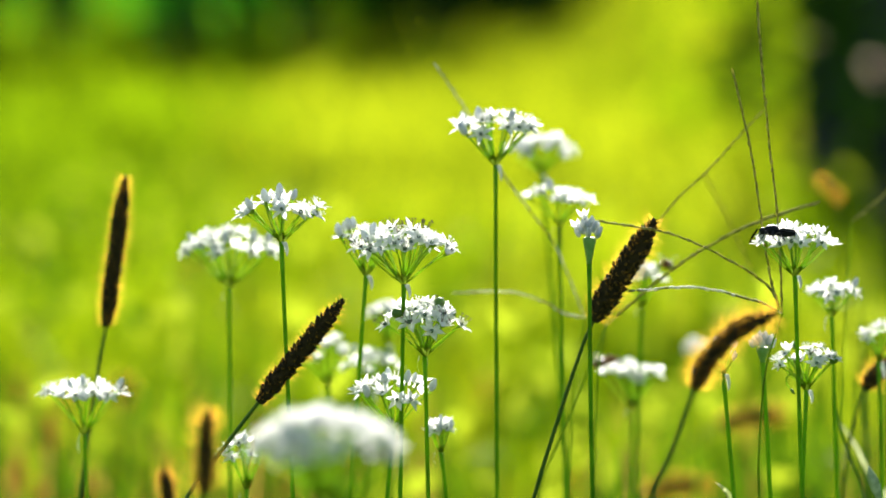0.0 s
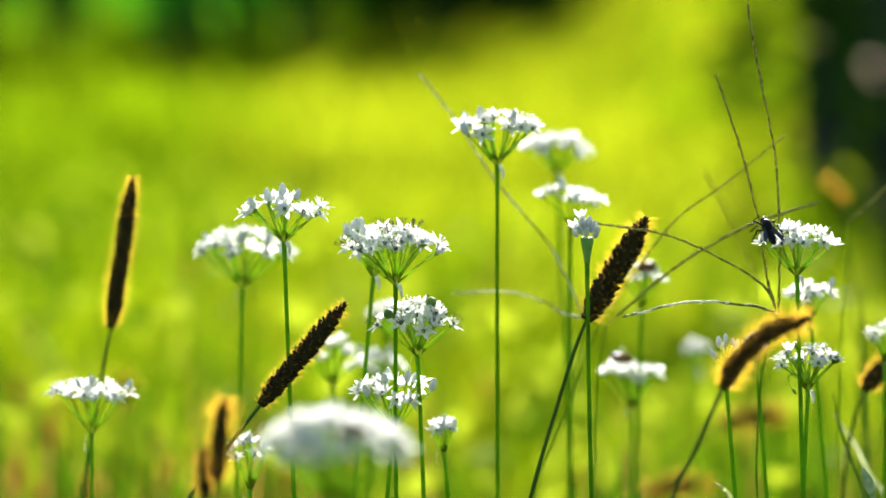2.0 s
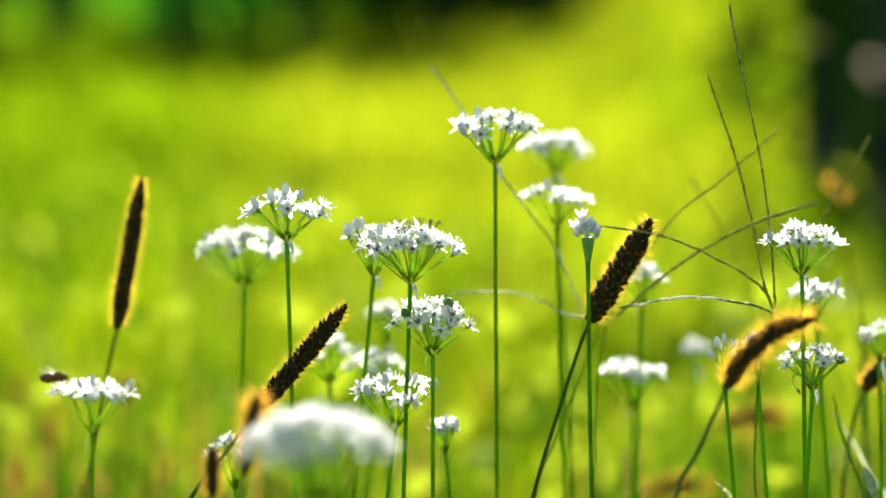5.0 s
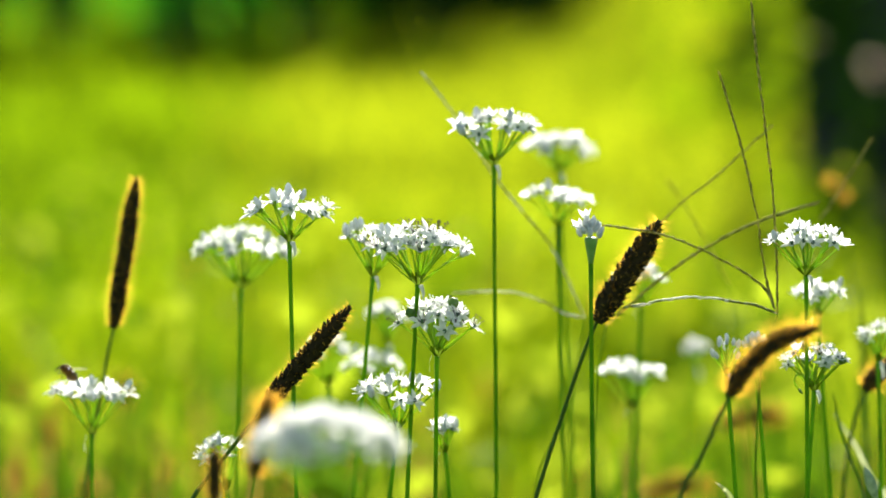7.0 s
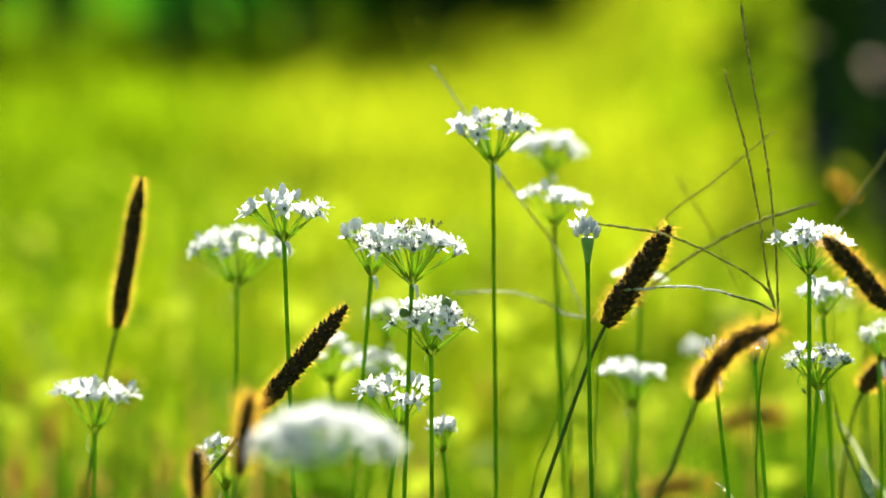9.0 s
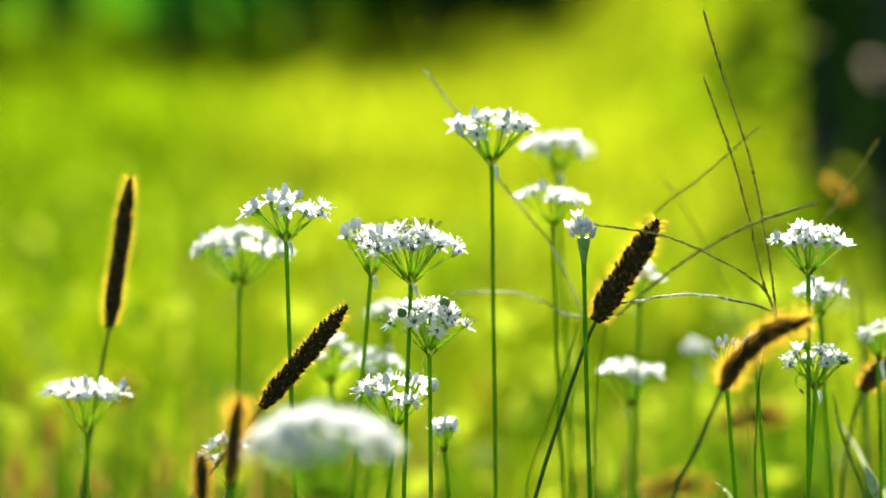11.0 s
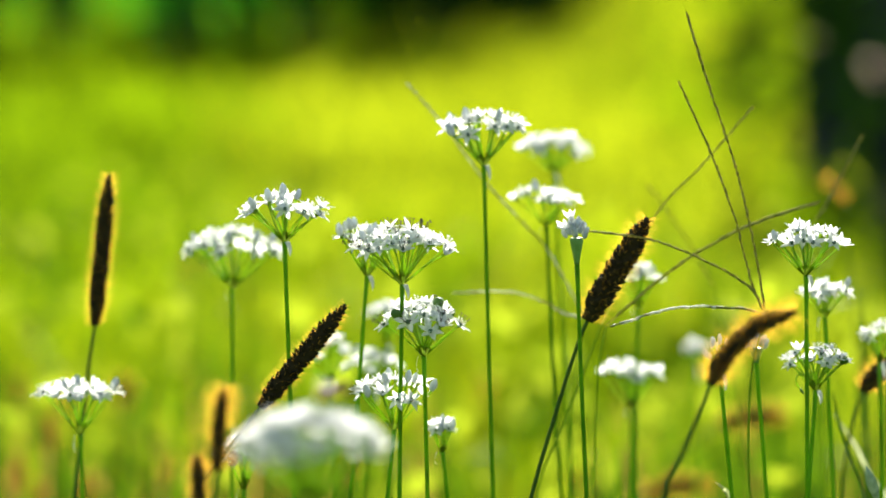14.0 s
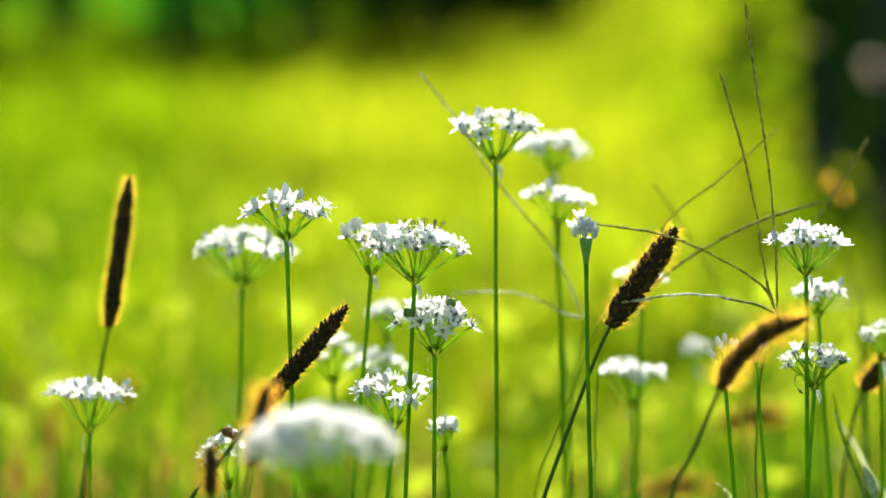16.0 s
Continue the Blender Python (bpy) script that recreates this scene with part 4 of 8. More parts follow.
M_DARKWING = surface("smoky_wing", (0.02, 0.02, 0.026), (0.09, 0.09, 0.10), 200, 0.28, 0.2, bump=0.1, spread=0.0)

M_FEELER = surface("dull_black_feeler", (0.002, 0.002, 0.002), (0.008, 0.008, 0.008), 300, 1.0, bump=0, spread=0.0, spec=0.0)


def insect(name, length, slender, body, hind, band, wing, wing_rise, label, category):
    """A bee or wasp whose head points to its own -x, feet at z = 0."""
    bug = tagged(new(name), label, category)
    bug.empty_display_size = 0.01
    u = length
    z = 0.20 * u

    def blob(part_name, x0, x1, radius, material, lift=0.0, squash=1.0, taper=0.0):
        s = Shape()
        k = 9
        s.tube([(x0 + (x1 - x0) * (0.5 - 0.5 * math.cos(math.pi * i / k)), 0, z + lift) for i in range(k + 1)],
               [max(0.02, math.sin(math.pi * i / k) ** 0.75 * (1 - taper * i / k)) * radius for i in range(k + 1)], 12)
        s.v = [(a, b, z + lift + (c - z - lift) * squash) for a, b, c in s.v]
        return part(part_name, s.mesh(part_name, material), bug)

    blob("head", -0.50 * u, -0.33 * u, 0.115 * u * slender, body, -0.01 * u)
    blob("thorax", -0.38 * u, 0.02 * u, 0.17 * u * slender, body, 0.02 * u)
    belly = blob("abdomen", -0.10 * u, 0.50 * u, 0.175 * u * slender, hind, -0.02 * u, 1.0, 0.0 if band else 0.4)
    if band:
        for i in range(3):
            x = (0.10 + 0.12 * i) * u
            r = 0.168 * u * slender * math.sin(math.pi * math.acos(1 - 2 * (x + 0.05 * u) / (0.55 * u)) / math.pi) ** 0.75
            s = Shape()
            s.tube([(x - 0.025 * u, 0, z - 0.01 * u), (x, 0, z - 0.01 * u), (x + 0.025 * u, 0, z - 0.01 * u)], [r * 0.99, r * 1.03, r * 0.95], 14)
            part("band", s.mesh("band", band), belly, label="dark cross band")
    for side in (-1, 1):
        s = Shape()
        root = Vector((-0.16 * u, side * 0.08 * u, z + 0.10 * u * slender))
        tip = root + Vector((0.62 * u, side * (0.18 + 0.5 * max(0.0, wing_rise)) * u, wing_rise * u))
        across = Vector((0.05 * u, side * (0.22 if band else 0.14) * u, (0.10 if band else 0.02) * u))
        a = []
        for q, w in ((0, 0.1), (0.25, 0.6), (0.55, 1.0), (0.85, 0.8), (1.0, 0.15)):
            c = root.lerp(tip, q)
            a += [c + across * w * 0.5, c - across * w * 0.5, c - across * w * 0.5 - Vector((0, 0, 0.006 * u)), c + across * w * 0.5 - Vector((0, 0, 0.006 * u))]
        s.add(a, [(4 * i + j, 4 * i + (j + 1) % 4, 4 * i + 4 + (j + 1) % 4, 4 * i + 4 + j) for i in range(4) for j in range(4)] + [(16, 17, 18, 19)])
        part("wing", s.mesh("wing", wing), bug)
        for i in range(3):
            x = (-0.28 + 0.10 * i) * u
            s = Shape()
            out = side * (0.24 + 0.03 * i if band else 0.34 + 0.04 * i) * u
            s.tube([(x, side * 0.08 * u, z - 0.06 * u), (x + (i - 1) * 0.08 * u, out * 0.8, z + 0.02 * u), (x + (i - 1) * 0.16 * u, out, 0.06 * u), (x + (i - 1) * 0.22 * u, out * 1.15, 0)], [0.022 * u, 0.026 * u, 0.020 * u, 0.012 * u], 6)
            part("leg", s.mesh("leg", body if not band else M_DARKBAND), bug)
        s = Shape()
        reach = 0.45 if band else 0.8
        s.tube([(-0.47 * u, side * 0.04 * u, z + 0.03 * u), (-0.47 * u - 0.12 * u * reach, side * 0.07 * u, z + 0.01 * u), (-0.47 * u - 0.24 * u * reach, side * 0.10 * u, z - 0.18 * u * reach), (-0.47 * u - 0.34 * u * reach, side * 0.12 * u, z - 0.42 * u * reach)], [0.015 * u, 0.015 * u, 0.014 * u, 0.010 * u], 6)
        part("antenna", s.mesh("antenna", M_FEELER), bug)
    return bug


wasp = insect("black_wasp", 0.0176, 0.85, M_WASP, M_WASP, None, M_DARKWING, -0.06, "glossy black wasp feeding on a white umbel", "wasp")
bee_a = insect("honey_bee", 0.0142, 1.05, M_FUR, M_BAND, M_DARKBAND, M_WING, 0.24, "brown honey bee on a white garlic chive umbel", "bee")
bee_b = copy_thing(bee_a, pose(0, 0, 0))
bee_c = copy_thing(bee_a, pose(0, 0, 0))
bee_d = copy_thing(bee_a, pose(0, 0, 0))


def motions():
    chive_a_base = (0.0273, 1.53)
    walk(chive_a, [(0, lean(chive_a_base, 0.0)), (0.5, lean(chive_a_base, -0.47)), (1, lean(chive_a_base, 0.18)), (1.5, lean(chive_a_base, -0.12)), (2, lean(chive_a_base, 0.18)), (2.5, lean(chive_a_base, -0.06)), (3, lean(chive_a_base, -0.23)), (3.5, lean(chive_a_base, -0.47)), (4, lean(chive_a_base, -0.59)), (4.2, lean(chive_a_base, -1.05)), (4.6, lean(chive_a_base, -0.06)), (5.1, lean(chive_a_base, -0.04)), (5.6, lean(chive_a_base, -0.48)), (6, lean(chive_a_base, -0.23)), (6.5, lean(chive_a_base, -0.06)), (7, lean(chive_a_base, -0.18)), (7.5, lean(chive_a_base, -0.23)), (8, lean(chive_a_base, 0.12)), (8.5, lean(chive_a_base, -0.18)), (9, lean(chive_a_base, -0.29)), (9.2, lean(chive_a_base, 0.29)), (9.7, lean(chive_a_base, -1.05)), (10.2, lean(chive_a_base, -0.81)), (10.7, lean(chive_a_base, -0.47)), (11.1, lean(chive_a_base, -0.41)), (11.5, lean(chive_a_base, -0.82)), (12, lean(chive_a_base, -0.29)), (12.5, lean(chive_a_base, -1.0)), (13, lean(chive_a_base, -1.87)), (13.5, lean(chive_a_base, -1.35)), (14, lean(chive_a_base, -1.29)), (14.5, lean(chive_a_base, -0.64)), (15, lean(chive_a_base, -1.0)), (15.5, lean(chive_a_base, -0.53)), (16, lean(chive_a_base, 0.0))])
    chive_b_base = (0.0757, 1.71)
    walk(chive_b, [(0, lean(chive_b_base, -0.0)), (0.5, lean(chive_b_base, 0.68)), (1, lean(chive_b_base, 1.43)), (1.5, lean(chive_b_base, 2.04)), (2, lean(chive_b_base, 1.97)), (2.5, lean(chive_b_base, 1.76)), (3, lean(chive_b_base, 2.17)), (3.5, lean(chive_b_base, 1.83)), (4, lean(chive_b_base, -0.14)), (4.6, lean(chive_b_base, 1.55)), (5.1, lean(chive_b_base, 1.82)), (5.6, lean(chive_b_base, 2.01)), (6, lean(chive_b_base, 1.29)), (6.3, lean(chive_b_base, 1.83)), (6.5, lean(chive_b_base, 2.24)), (7, lean(chive_b_base, 2.38)), (7.5, lean(chive_b_base, 1.76)), (8, lean(chive_b_base, 2.04)), (8.5, lean(chive_b_base, 1.56)), (9, lean(chive_b_base, 1.15)), (9.2, lean(chive_b_base, 1.97)), (9.7, lean(chive_b_base, 1.94)), (10.2, lean(chive_b_base, 1.91)), (10.7, lean(chive_b_base, 1.46)), (11.3, lean(chive_b_base, 2.78)), (11.5, lean(chive_b_base, 1.7)), (12, lean(chive_b_base, 1.9)), (12.5, lean(chive_b_base, 0.81)), (13, lean(chive_b_base, 1.56)), (13.5, lean(chive_b_base, 0.81)), (14, lean(chive_b_base, 1.63)), (14.5, lean(chive_b_base, 1.7)), (15, lean(chive_b_base, 1.7)), (15.5, lean(chive_b_base, 1.7)), (16, lean(chive_b_base, 1.43))])
    chive_c_base = (0.0664, 1.6)
    walk(chive_c, [(0, lean(chive_c_base, 0.0)), (0.5, lean(chive_c_base, 0.0)), (1, lean(chive_c_base, 1.3)), (1.5, lean(chive_c_base, 1.08)), (2, lean(chive_c_base, 1.51)), (2.5, lean(chive_c_base, 1.15)), (3, lean(chive_c_base, 0.5)), (3.5, lean(chive_c_base, 0.22)), (4, lean(chive_c_base, 0.22)), (4.6, lean(chive_c_base, 0.4)), (5.1, lean(chive_c_base, -0.37)), (5.6, lean(chive_c_base, 0.38)), (6, lean(chive_c_base, 0.78)), (6.3, lean(chive_c_base, -0.94)), (6.5, lean(chive_c_base, 0.36)), (7, lean(chive_c_base, -0.22)), (7.5, lean(chive_c_base, -0.65)), (8, lean(chive_c_base, 0.43)), (8.5, lean(chive_c_base, -0.87)), (9, lean(chive_c_base, -0.65)), (9.2, lean(chive_c_base, -0.14)), (9.7, lean(chive_c_base, -0.76)), (10.2, lean(chive_c_base, -0.4)), (10.7, lean(chive_c_base, -0.8)), (11.3, lean(chive_c_base, -1.23)), (11.5, lean(chive_c_base, -1.66)), (12, lean(chive_c_base, -0.07)), (12.5, lean(chive_c_base, -1.3)), (13, lean(chive_c_base, -1.88)), (13.5, lean(chive_c_base, -1.95)), (14, lean(chive_c_base, -1.8)), (14.5, lean(chive_c_base, -0.65)), (15, lean(chive_c_base, -2.02)), (15.5, lean(chive_c_base, -0.65)), (16, lean(chive_c_base, -0.14))])
    chive_d_base = (0.0747, 1.46)
    walk(chive_d, [(0, lean(chive_d_base, 0.0)), (0.5, lean(chive_d_base, 0.4)), (1, lean(chive_d_base, -0.2)), (1.5, lean(chive_d_base, -0.07)), (2, lean(chive_d_base, -0.27)), (2.5, lean(chive_d_base, 0.0)), (3, lean(chive_d_base, -0.07)), (3.5, lean(chive_d_base, -0.74)), (4, lean(chive_d_base, 0.13)), (4.6, lean(chive_d_base, 0.08)), (5.1, lean(chive_d_base, -0.18)), (5.6, lean(chive_d_base, -0.08)), (6, lean(chive_d_base, -0.15)), (6.5, lean(chive_d_base, 0.33)), (7, lean(chive_d_base, 0.2)), (7.5, lean(chive_d_base, -0.2)), (8, lean(chive_d_base, -0.27)), (8.5, lean(chive_d_base, -0.27)), (9, lean(chive_d_base, -0.2)), (9.7, lean(chive_d_base, -0.1)), (10.2, lean(chive_d_base, -0.87)), (10.7, lean(chive_d_base, -0.08)), (11.3, lean(chive_d_base, -1.27)), (11.5, lean(chive_d_base, 0.0)), (12, lean(chive_d_base, -0.8)), (12.5, lean(chive_d_base, -0.2)), (13, lean(chive_d_base, -0.74)), (13.5, lean(chive_d_base, -1.54)), (14, lean(chive_d_base, -1.54)), (14.5, lean(chive_d_base, -2.01)), (15, lean(chive_d_base, -1.74)), (15.5, lean(chive_d_base, -0.8)), (16, lean(chive_d_base, -0.4))])
    chive_e_base = (-0.1122, 1.61)
    walk(chive_e, [(0, lean(chive_e_base, 0.0)), (0.5, lean(chive_e_base, 2.55)), (1, lean(chive_e_base, 2.39)), (1.5, lean(chive_e_base, 0.99)), (2, lean(chive_e_base, 2.14)), (2.5, lean(chive_e_base, 2.55)), (3, lean(chive_e_base, 1.56)), (3.5, lean(chive_e_base, 1.4)), (4, lean(chive_e_base, 3.13)), (4.2, lean(chive_e_base, 2.14)), (4.6, lean(chive_e_base, 2.4)), (5.1, lean(chive_e_base, 2.44)), (5.6, lean(chive_e_base, 1.61)), (6, lean(chive_e_base, 2.09)), (6.5, lean(chive_e_base, 2.3)), (7, lean(chive_e_base, 1.89)), (7.5, lean(chive_e_base, 2.3)), (8, lean(chive_e_base, 2.55)), (8.5, lean(chive_e_base, 2.55)), (9, lean(chive_e_base, 1.23)), (9.2, lean(chive_e_base, -2.63)), (9.7, lean(chive_e_base, -0.0)), (10.2, lean(chive_e_base, 0.63)), (10.7, lean(chive_e_base, 1.55)), (11.1, lean(chive_e_base, 1.73)), (11.5, lean(chive_e_base, 2.06)), (12, lean(chive_e_base, 2.3)), (12.5, lean(chive_e_base, 3.79)), (13, lean(chive_e_base, -0.99)), (13.5, lean(chive_e_base, -0.33)), (14, lean(chive_e_base, 0.49)), (14.5, lean(chive_e_base, 1.81)), (15, lean(chive_e_base, 1.64)), (15.5, lean(chive_e_base, 1.89)), (16, lean(chive_e_base, 2.14))])
    chive_f_base = (-0.065, 1.46)
    walk(chive_f, [(0, lean(chive_f_base, 0.0)), (0.5, lean(chive_f_base, 0.38)), (1, lean(chive_f_base, 0.13)), (1.5, lean(chive_f_base, 0.77)), (2, lean(chive_f_base, 0.32)), (2.5, lean(chive_f_base, 0.7)), (3, lean(chive_f_base, 0.51)), (3.5, lean(chive_f_base, -0.06)), (4, lean(chive_f_base, 0.51)), (4.6, lean(chive_f_base, 0.51)), (5.1, lean(chive_f_base, 0.69)), (5.6, lean(chive_f_base, 0.72)), (6, lean(chive_f_base, 0.75)), (6.5, lean(chive_f_base, 0.96)), (7, lean(chive_f_base, 0.96)), (7.5, lean(chive_f_base, 0.7)), (8, lean(chive_f_base, 0.7)), (8.5, lean(chive_f_base, 0.38)), (9, lean(chive_f_base, 0.32)), (9.2, lean(chive_f_base, 0.58)), (9.7, lean(chive_f_base, 0.67)), (10.2, lean(chive_f_base, 0.6)), (10.7, lean(chive_f_base, 0.71)), (11.1, lean(chive_f_base, 0.55)), (11.5, lean(chive_f_base, 0.64)), (12, lean(chive_f_base, 0.77)), (12.5, lean(chive_f_base, 0.77)), (13, lean(chive_f_base, 0.45)), (13.5, lean(chive_f_base, 0.26)), (14, lean(chive_f_base, 0.38)), (14.5, lean(chive_f_base, 0.58)), (15, lean(chive_f_base, 0.32)), (15.5, lean(chive_f_base, 0.38)), (16, lean(chive_f_base, 0.64))])
    chive_g_base = (-0.0533, 1.51)
    walk(chive_g, [(0, lean(chive_g_base, 0.0)), (0.5, lean(chive_g_base, 1.45)), (1, lean(chive_g_base, 0.94)), (1.5, lean(chive_g_base, 0.22)), (2, lean(chive_g_base, 1.01)), (2.5, lean(chive_g_base, 0.36)), (3, lean(chive_g_base, 1.45)), (3.5, lean(chive_g_base, 0.72)), (4, lean(chive_g_base, 0.94)), (4.6, lean(chive_g_base, 1.0)), (5.1, lean(chive_g_base, 1.03)), (5.6, lean(chive_g_base, 0.55)), (6, lean(chive_g_base, 0.83)), (6.3, lean(chive_g_base, 1.23)), (6.5, lean(chive_g_base, 0.43)), (7, lean(chive_g_base, 0.94)), (7.5, lean(chive_g_base, 0.94)), (8, lean(chive_g_base, 0.58)), (8.5, lean(chive_g_base, 0.94)), (9, lean(chive_g_base, 0.72)), (9.7, lean(chive_g_base, 0.12)), (10.2, lean(chive_g_base, 0.3)), (10.7, lean(chive_g_base, 0.55)), (11.3, lean(chive_g_base, 0.72)), (11.5, lean(chive_g_base, -0.14)), (12, lean(chive_g_base, 1.09)), (12.5, lean(chive_g_base, 0.51)), (13, lean(chive_g_base, -0.58)), (13.5, lean(chive_g_base, 0.14)), (14, lean(chive_g_base, 0.14)), (14.5, lean(chive_g_base, 0.43)), (15, lean(chive_g_base, 0.14)), (15.5, lean(chive_g_base, 0.72)), (16, lean(chive_g_base, 0.72))])
    chive_h_base = (-0.02, 1.46)
    walk(chive_h, [(0, lean(chive_h_base, -0.0)), (0.5, lean(chive_h_base, 0.83)), (1, lean(chive_h_base, -0.55)), (1.5, lean(chive_h_base, -0.35)), (2, lean(chive_h_base, -1.1)), (2.5, lean(chive_h_base, -0.55)), (3, lean(chive_h_base, -0.76)), (3.5, lean(chive_h_base, -1.31)), (4, lean(chive_h_base, -0.55)), (4.2, lean(chive_h_base, 1.86)), (4.6, lean(chive_h_base, 0.37)), (5.1, lean(chive_h_base, 0.94)), (5.6, lean(chive_h_base, 1.02)), (6, lean(chive_h_base, 0.19)), (6.3, lean(chive_h_base, -0.21)), (6.5, lean(chive_h_base, 2.07)), (7, lean(chive_h_base, 1.8)), (7.5, lean(chive_h_base, 1.38)), (8, lean(chive_h_base, 1.17)), (8.5, lean(chive_h_base, 1.17)), (9, lean(chive_h_base, 1.04)), (9.7, lean(chive_h_base, 0.57)), (10.2, lean(chive_h_base, 0.55)), (10.7, lean(chive_h_base, 1.19)), (11.1, lean(chive_h_base, 0.72)), (11.5, lean(chive_h_base, -0.28)), (12, lean(chive_h_base, -0.69)), (12.5, lean(chive_h_base, -0.21)), (13, lean(chive_h_base, -0.69)), (13.5, lean(chive_h_base, -0.69)), (14, lean(chive_h_base, -0.21)), (14.5, lean(chive_h_base, -0.76)), (15, lean(chive_h_base, -0.0)), (15.5, lean(chive_h_base, 0.83)), (16, lean(chive_h_base, 1.38))])
    chive_i_base = (-0.0059, 1.465)
    walk(chive_i, [(0, lean(chive_i_base, 0.0)), (0.5, lean(chive_i_base, 0.83)), (1, lean(chive_i_base, -0.58)), (1.5, lean(chive_i_base, -0.33)), (2, lean(chive_i_base, -1.16)), (2.5, lean(chive_i_base, -0.58)), (3, lean(chive_i_base, -0.83)), (3.5, lean(chive_i_base, -1.32)), (4, lean(chive_i_base, -0.58)), (4.2, lean(chive_i_base, 2.23)), (4.6, lean(chive_i_base, 1.17)), (5.1, lean(chive_i_base, 1.25)), (5.6, lean(chive_i_base, -0.5)), (6, lean(chive_i_base, 0.51)), (6.3, lean(chive_i_base, -0.25)), (6.5, lean(chive_i_base, 2.31)), (7, lean(chive_i_base, 1.9)), (7.5, lean(chive_i_base, 1.41)), (8, lean(chive_i_base, 1.16)), (8.5, lean(chive_i_base, 1.24)), (9, lean(chive_i_base, 0.99)), (9.7, lean(chive_i_base, -0.34)), (10.2, lean(chive_i_base, 0.06)), (10.7, lean(chive_i_base, 0.64)), (11.1, lean(chive_i_base, 0.75)), (11.5, lean(chive_i_base, -0.41)), (12, lean(chive_i_base, -0.83)), (12.5, lean(chive_i_base, -0.17)), (13, lean(chive_i_base, -0.66)), (13.5, lean(chive_i_base, -0.66)), (14, lean(chive_i_base, -0.17)), (14.5, lean(chive_i_base, -0.74)), (15, lean(chive_i_base, 0.08)), (15.5, lean(chive_i_base, 0.99)), (16, lean(chive_i_base, 1.57))])
    chive_j_base = (-0.0598, 1.66)
    walk(chive_j, [(0, lean(chive_j_base, -0.0)), (0.5, lean(chive_j_base, 1.58)), (1, lean(chive_j_base, 1.09)), (1.5, lean(chive_j_base, 0.12)), (2, lean(chive_j_base, 1.09)), (2.5, lean(chive_j_base, 0.36)), (3, lean(chive_j_base, 1.09)), (3.5, lean(chive_j_base, 0.36)), (4, lean(chive_j_base, 0.85)), (4.6, lean(chive_j_base, 0.96)), (5.1, lean(chive_j_base, 0.45)), (5.6, lean(chive_j_base, 0.67)), (6, lean(chive_j_base, 0.61)), (6.5, lean(chive_j_base, 1.21)), (7, lean(chive_j_base, 0.24)), (7.5, lean(chive_j_base, 0.85)), (8, lean(chive_j_base, 0.85)), (8.5, lean(chive_j_base, 0.48)), (9, lean(chive_j_base, 0.85)), (9.7, lean(chive_j_base, 0.49)), (10.2, lean(chive_j_base, 0.76)), (10.7, lean(chive_j_base, 0.37)), (11.1, lean(chive_j_base, 0.89)), (11.5, lean(chive_j_base, 0.12)), (12, lean(chive_j_base, 1.7)), (12.5, lean(chive_j_base, 0.97)), (13, lean(chive_j_base, -0.36)), (13.5, lean(chive_j_base, 0.36)), (14, lean(chive_j_base, 0.36)), (14.5, lean(chive_j_base, 0.85)), (15, lean(chive_j_base, 0.36)), (15.5, lean(chive_j_base, 1.09)), (16, lean(chive_j_base, 1.21))])
    chive_k_base = (-0.0414, 1.68)
    walk(chive_k, [(0, lean(chive_k_base, 0.0)), (0.5, lean(chive_k_base, 1.69)), (1, lean(chive_k_base, 1.17)), (1.5, lean(chive_k_base, 0.13)), (2, lean(chive_k_base, 1.17)), (2.5, lean(chive_k_base, 0.39)), (3, lean(chive_k_base, 1.17)), (3.5, lean(chive_k_base, 0.39)), (4, lean(chive_k_base, 0.91)), (4.6, lean(chive_k_base, 0.84)), (5.1, lean(chive_k_base, 0.83)), (5.6, lean(chive_k_base, 0.93)), (6, lean(chive_k_base, 0.83)), (6.5, lean(chive_k_base, 1.3)), (7, lean(chive_k_base, 0.26)), (7.5, lean(chive_k_base, 0.91)), (8, lean(chive_k_base, 0.91)), (8.5, lean(chive_k_base, 0.52)), (9, lean(chive_k_base, 0.91)), (9.7, lean(chive_k_base, 0.95)), (10.2, lean(chive_k_base, 0.82)), (10.7, lean(chive_k_base, 0.37)), (11.1, lean(chive_k_base, 0.58)), (11.5, lean(chive_k_base, 0.13)), (12, lean(chive_k_base, 1.82)), (12.5, lean(chive_k_base, 1.04)), (13, lean(chive_k_base, -0.39)), (13.5, lean(chive_k_base, 0.39)), (14, lean(chive_k_base, 0.39)), (14.5, lean(chive_k_base, 0.91)), (15, lean(chive_k_base, 0.39)), (15.5, lean(chive_k_base, 1.17)), (16, lean(chive_k_base, 1.3))])
    chive_l_base = (-0.0417, 1.47)
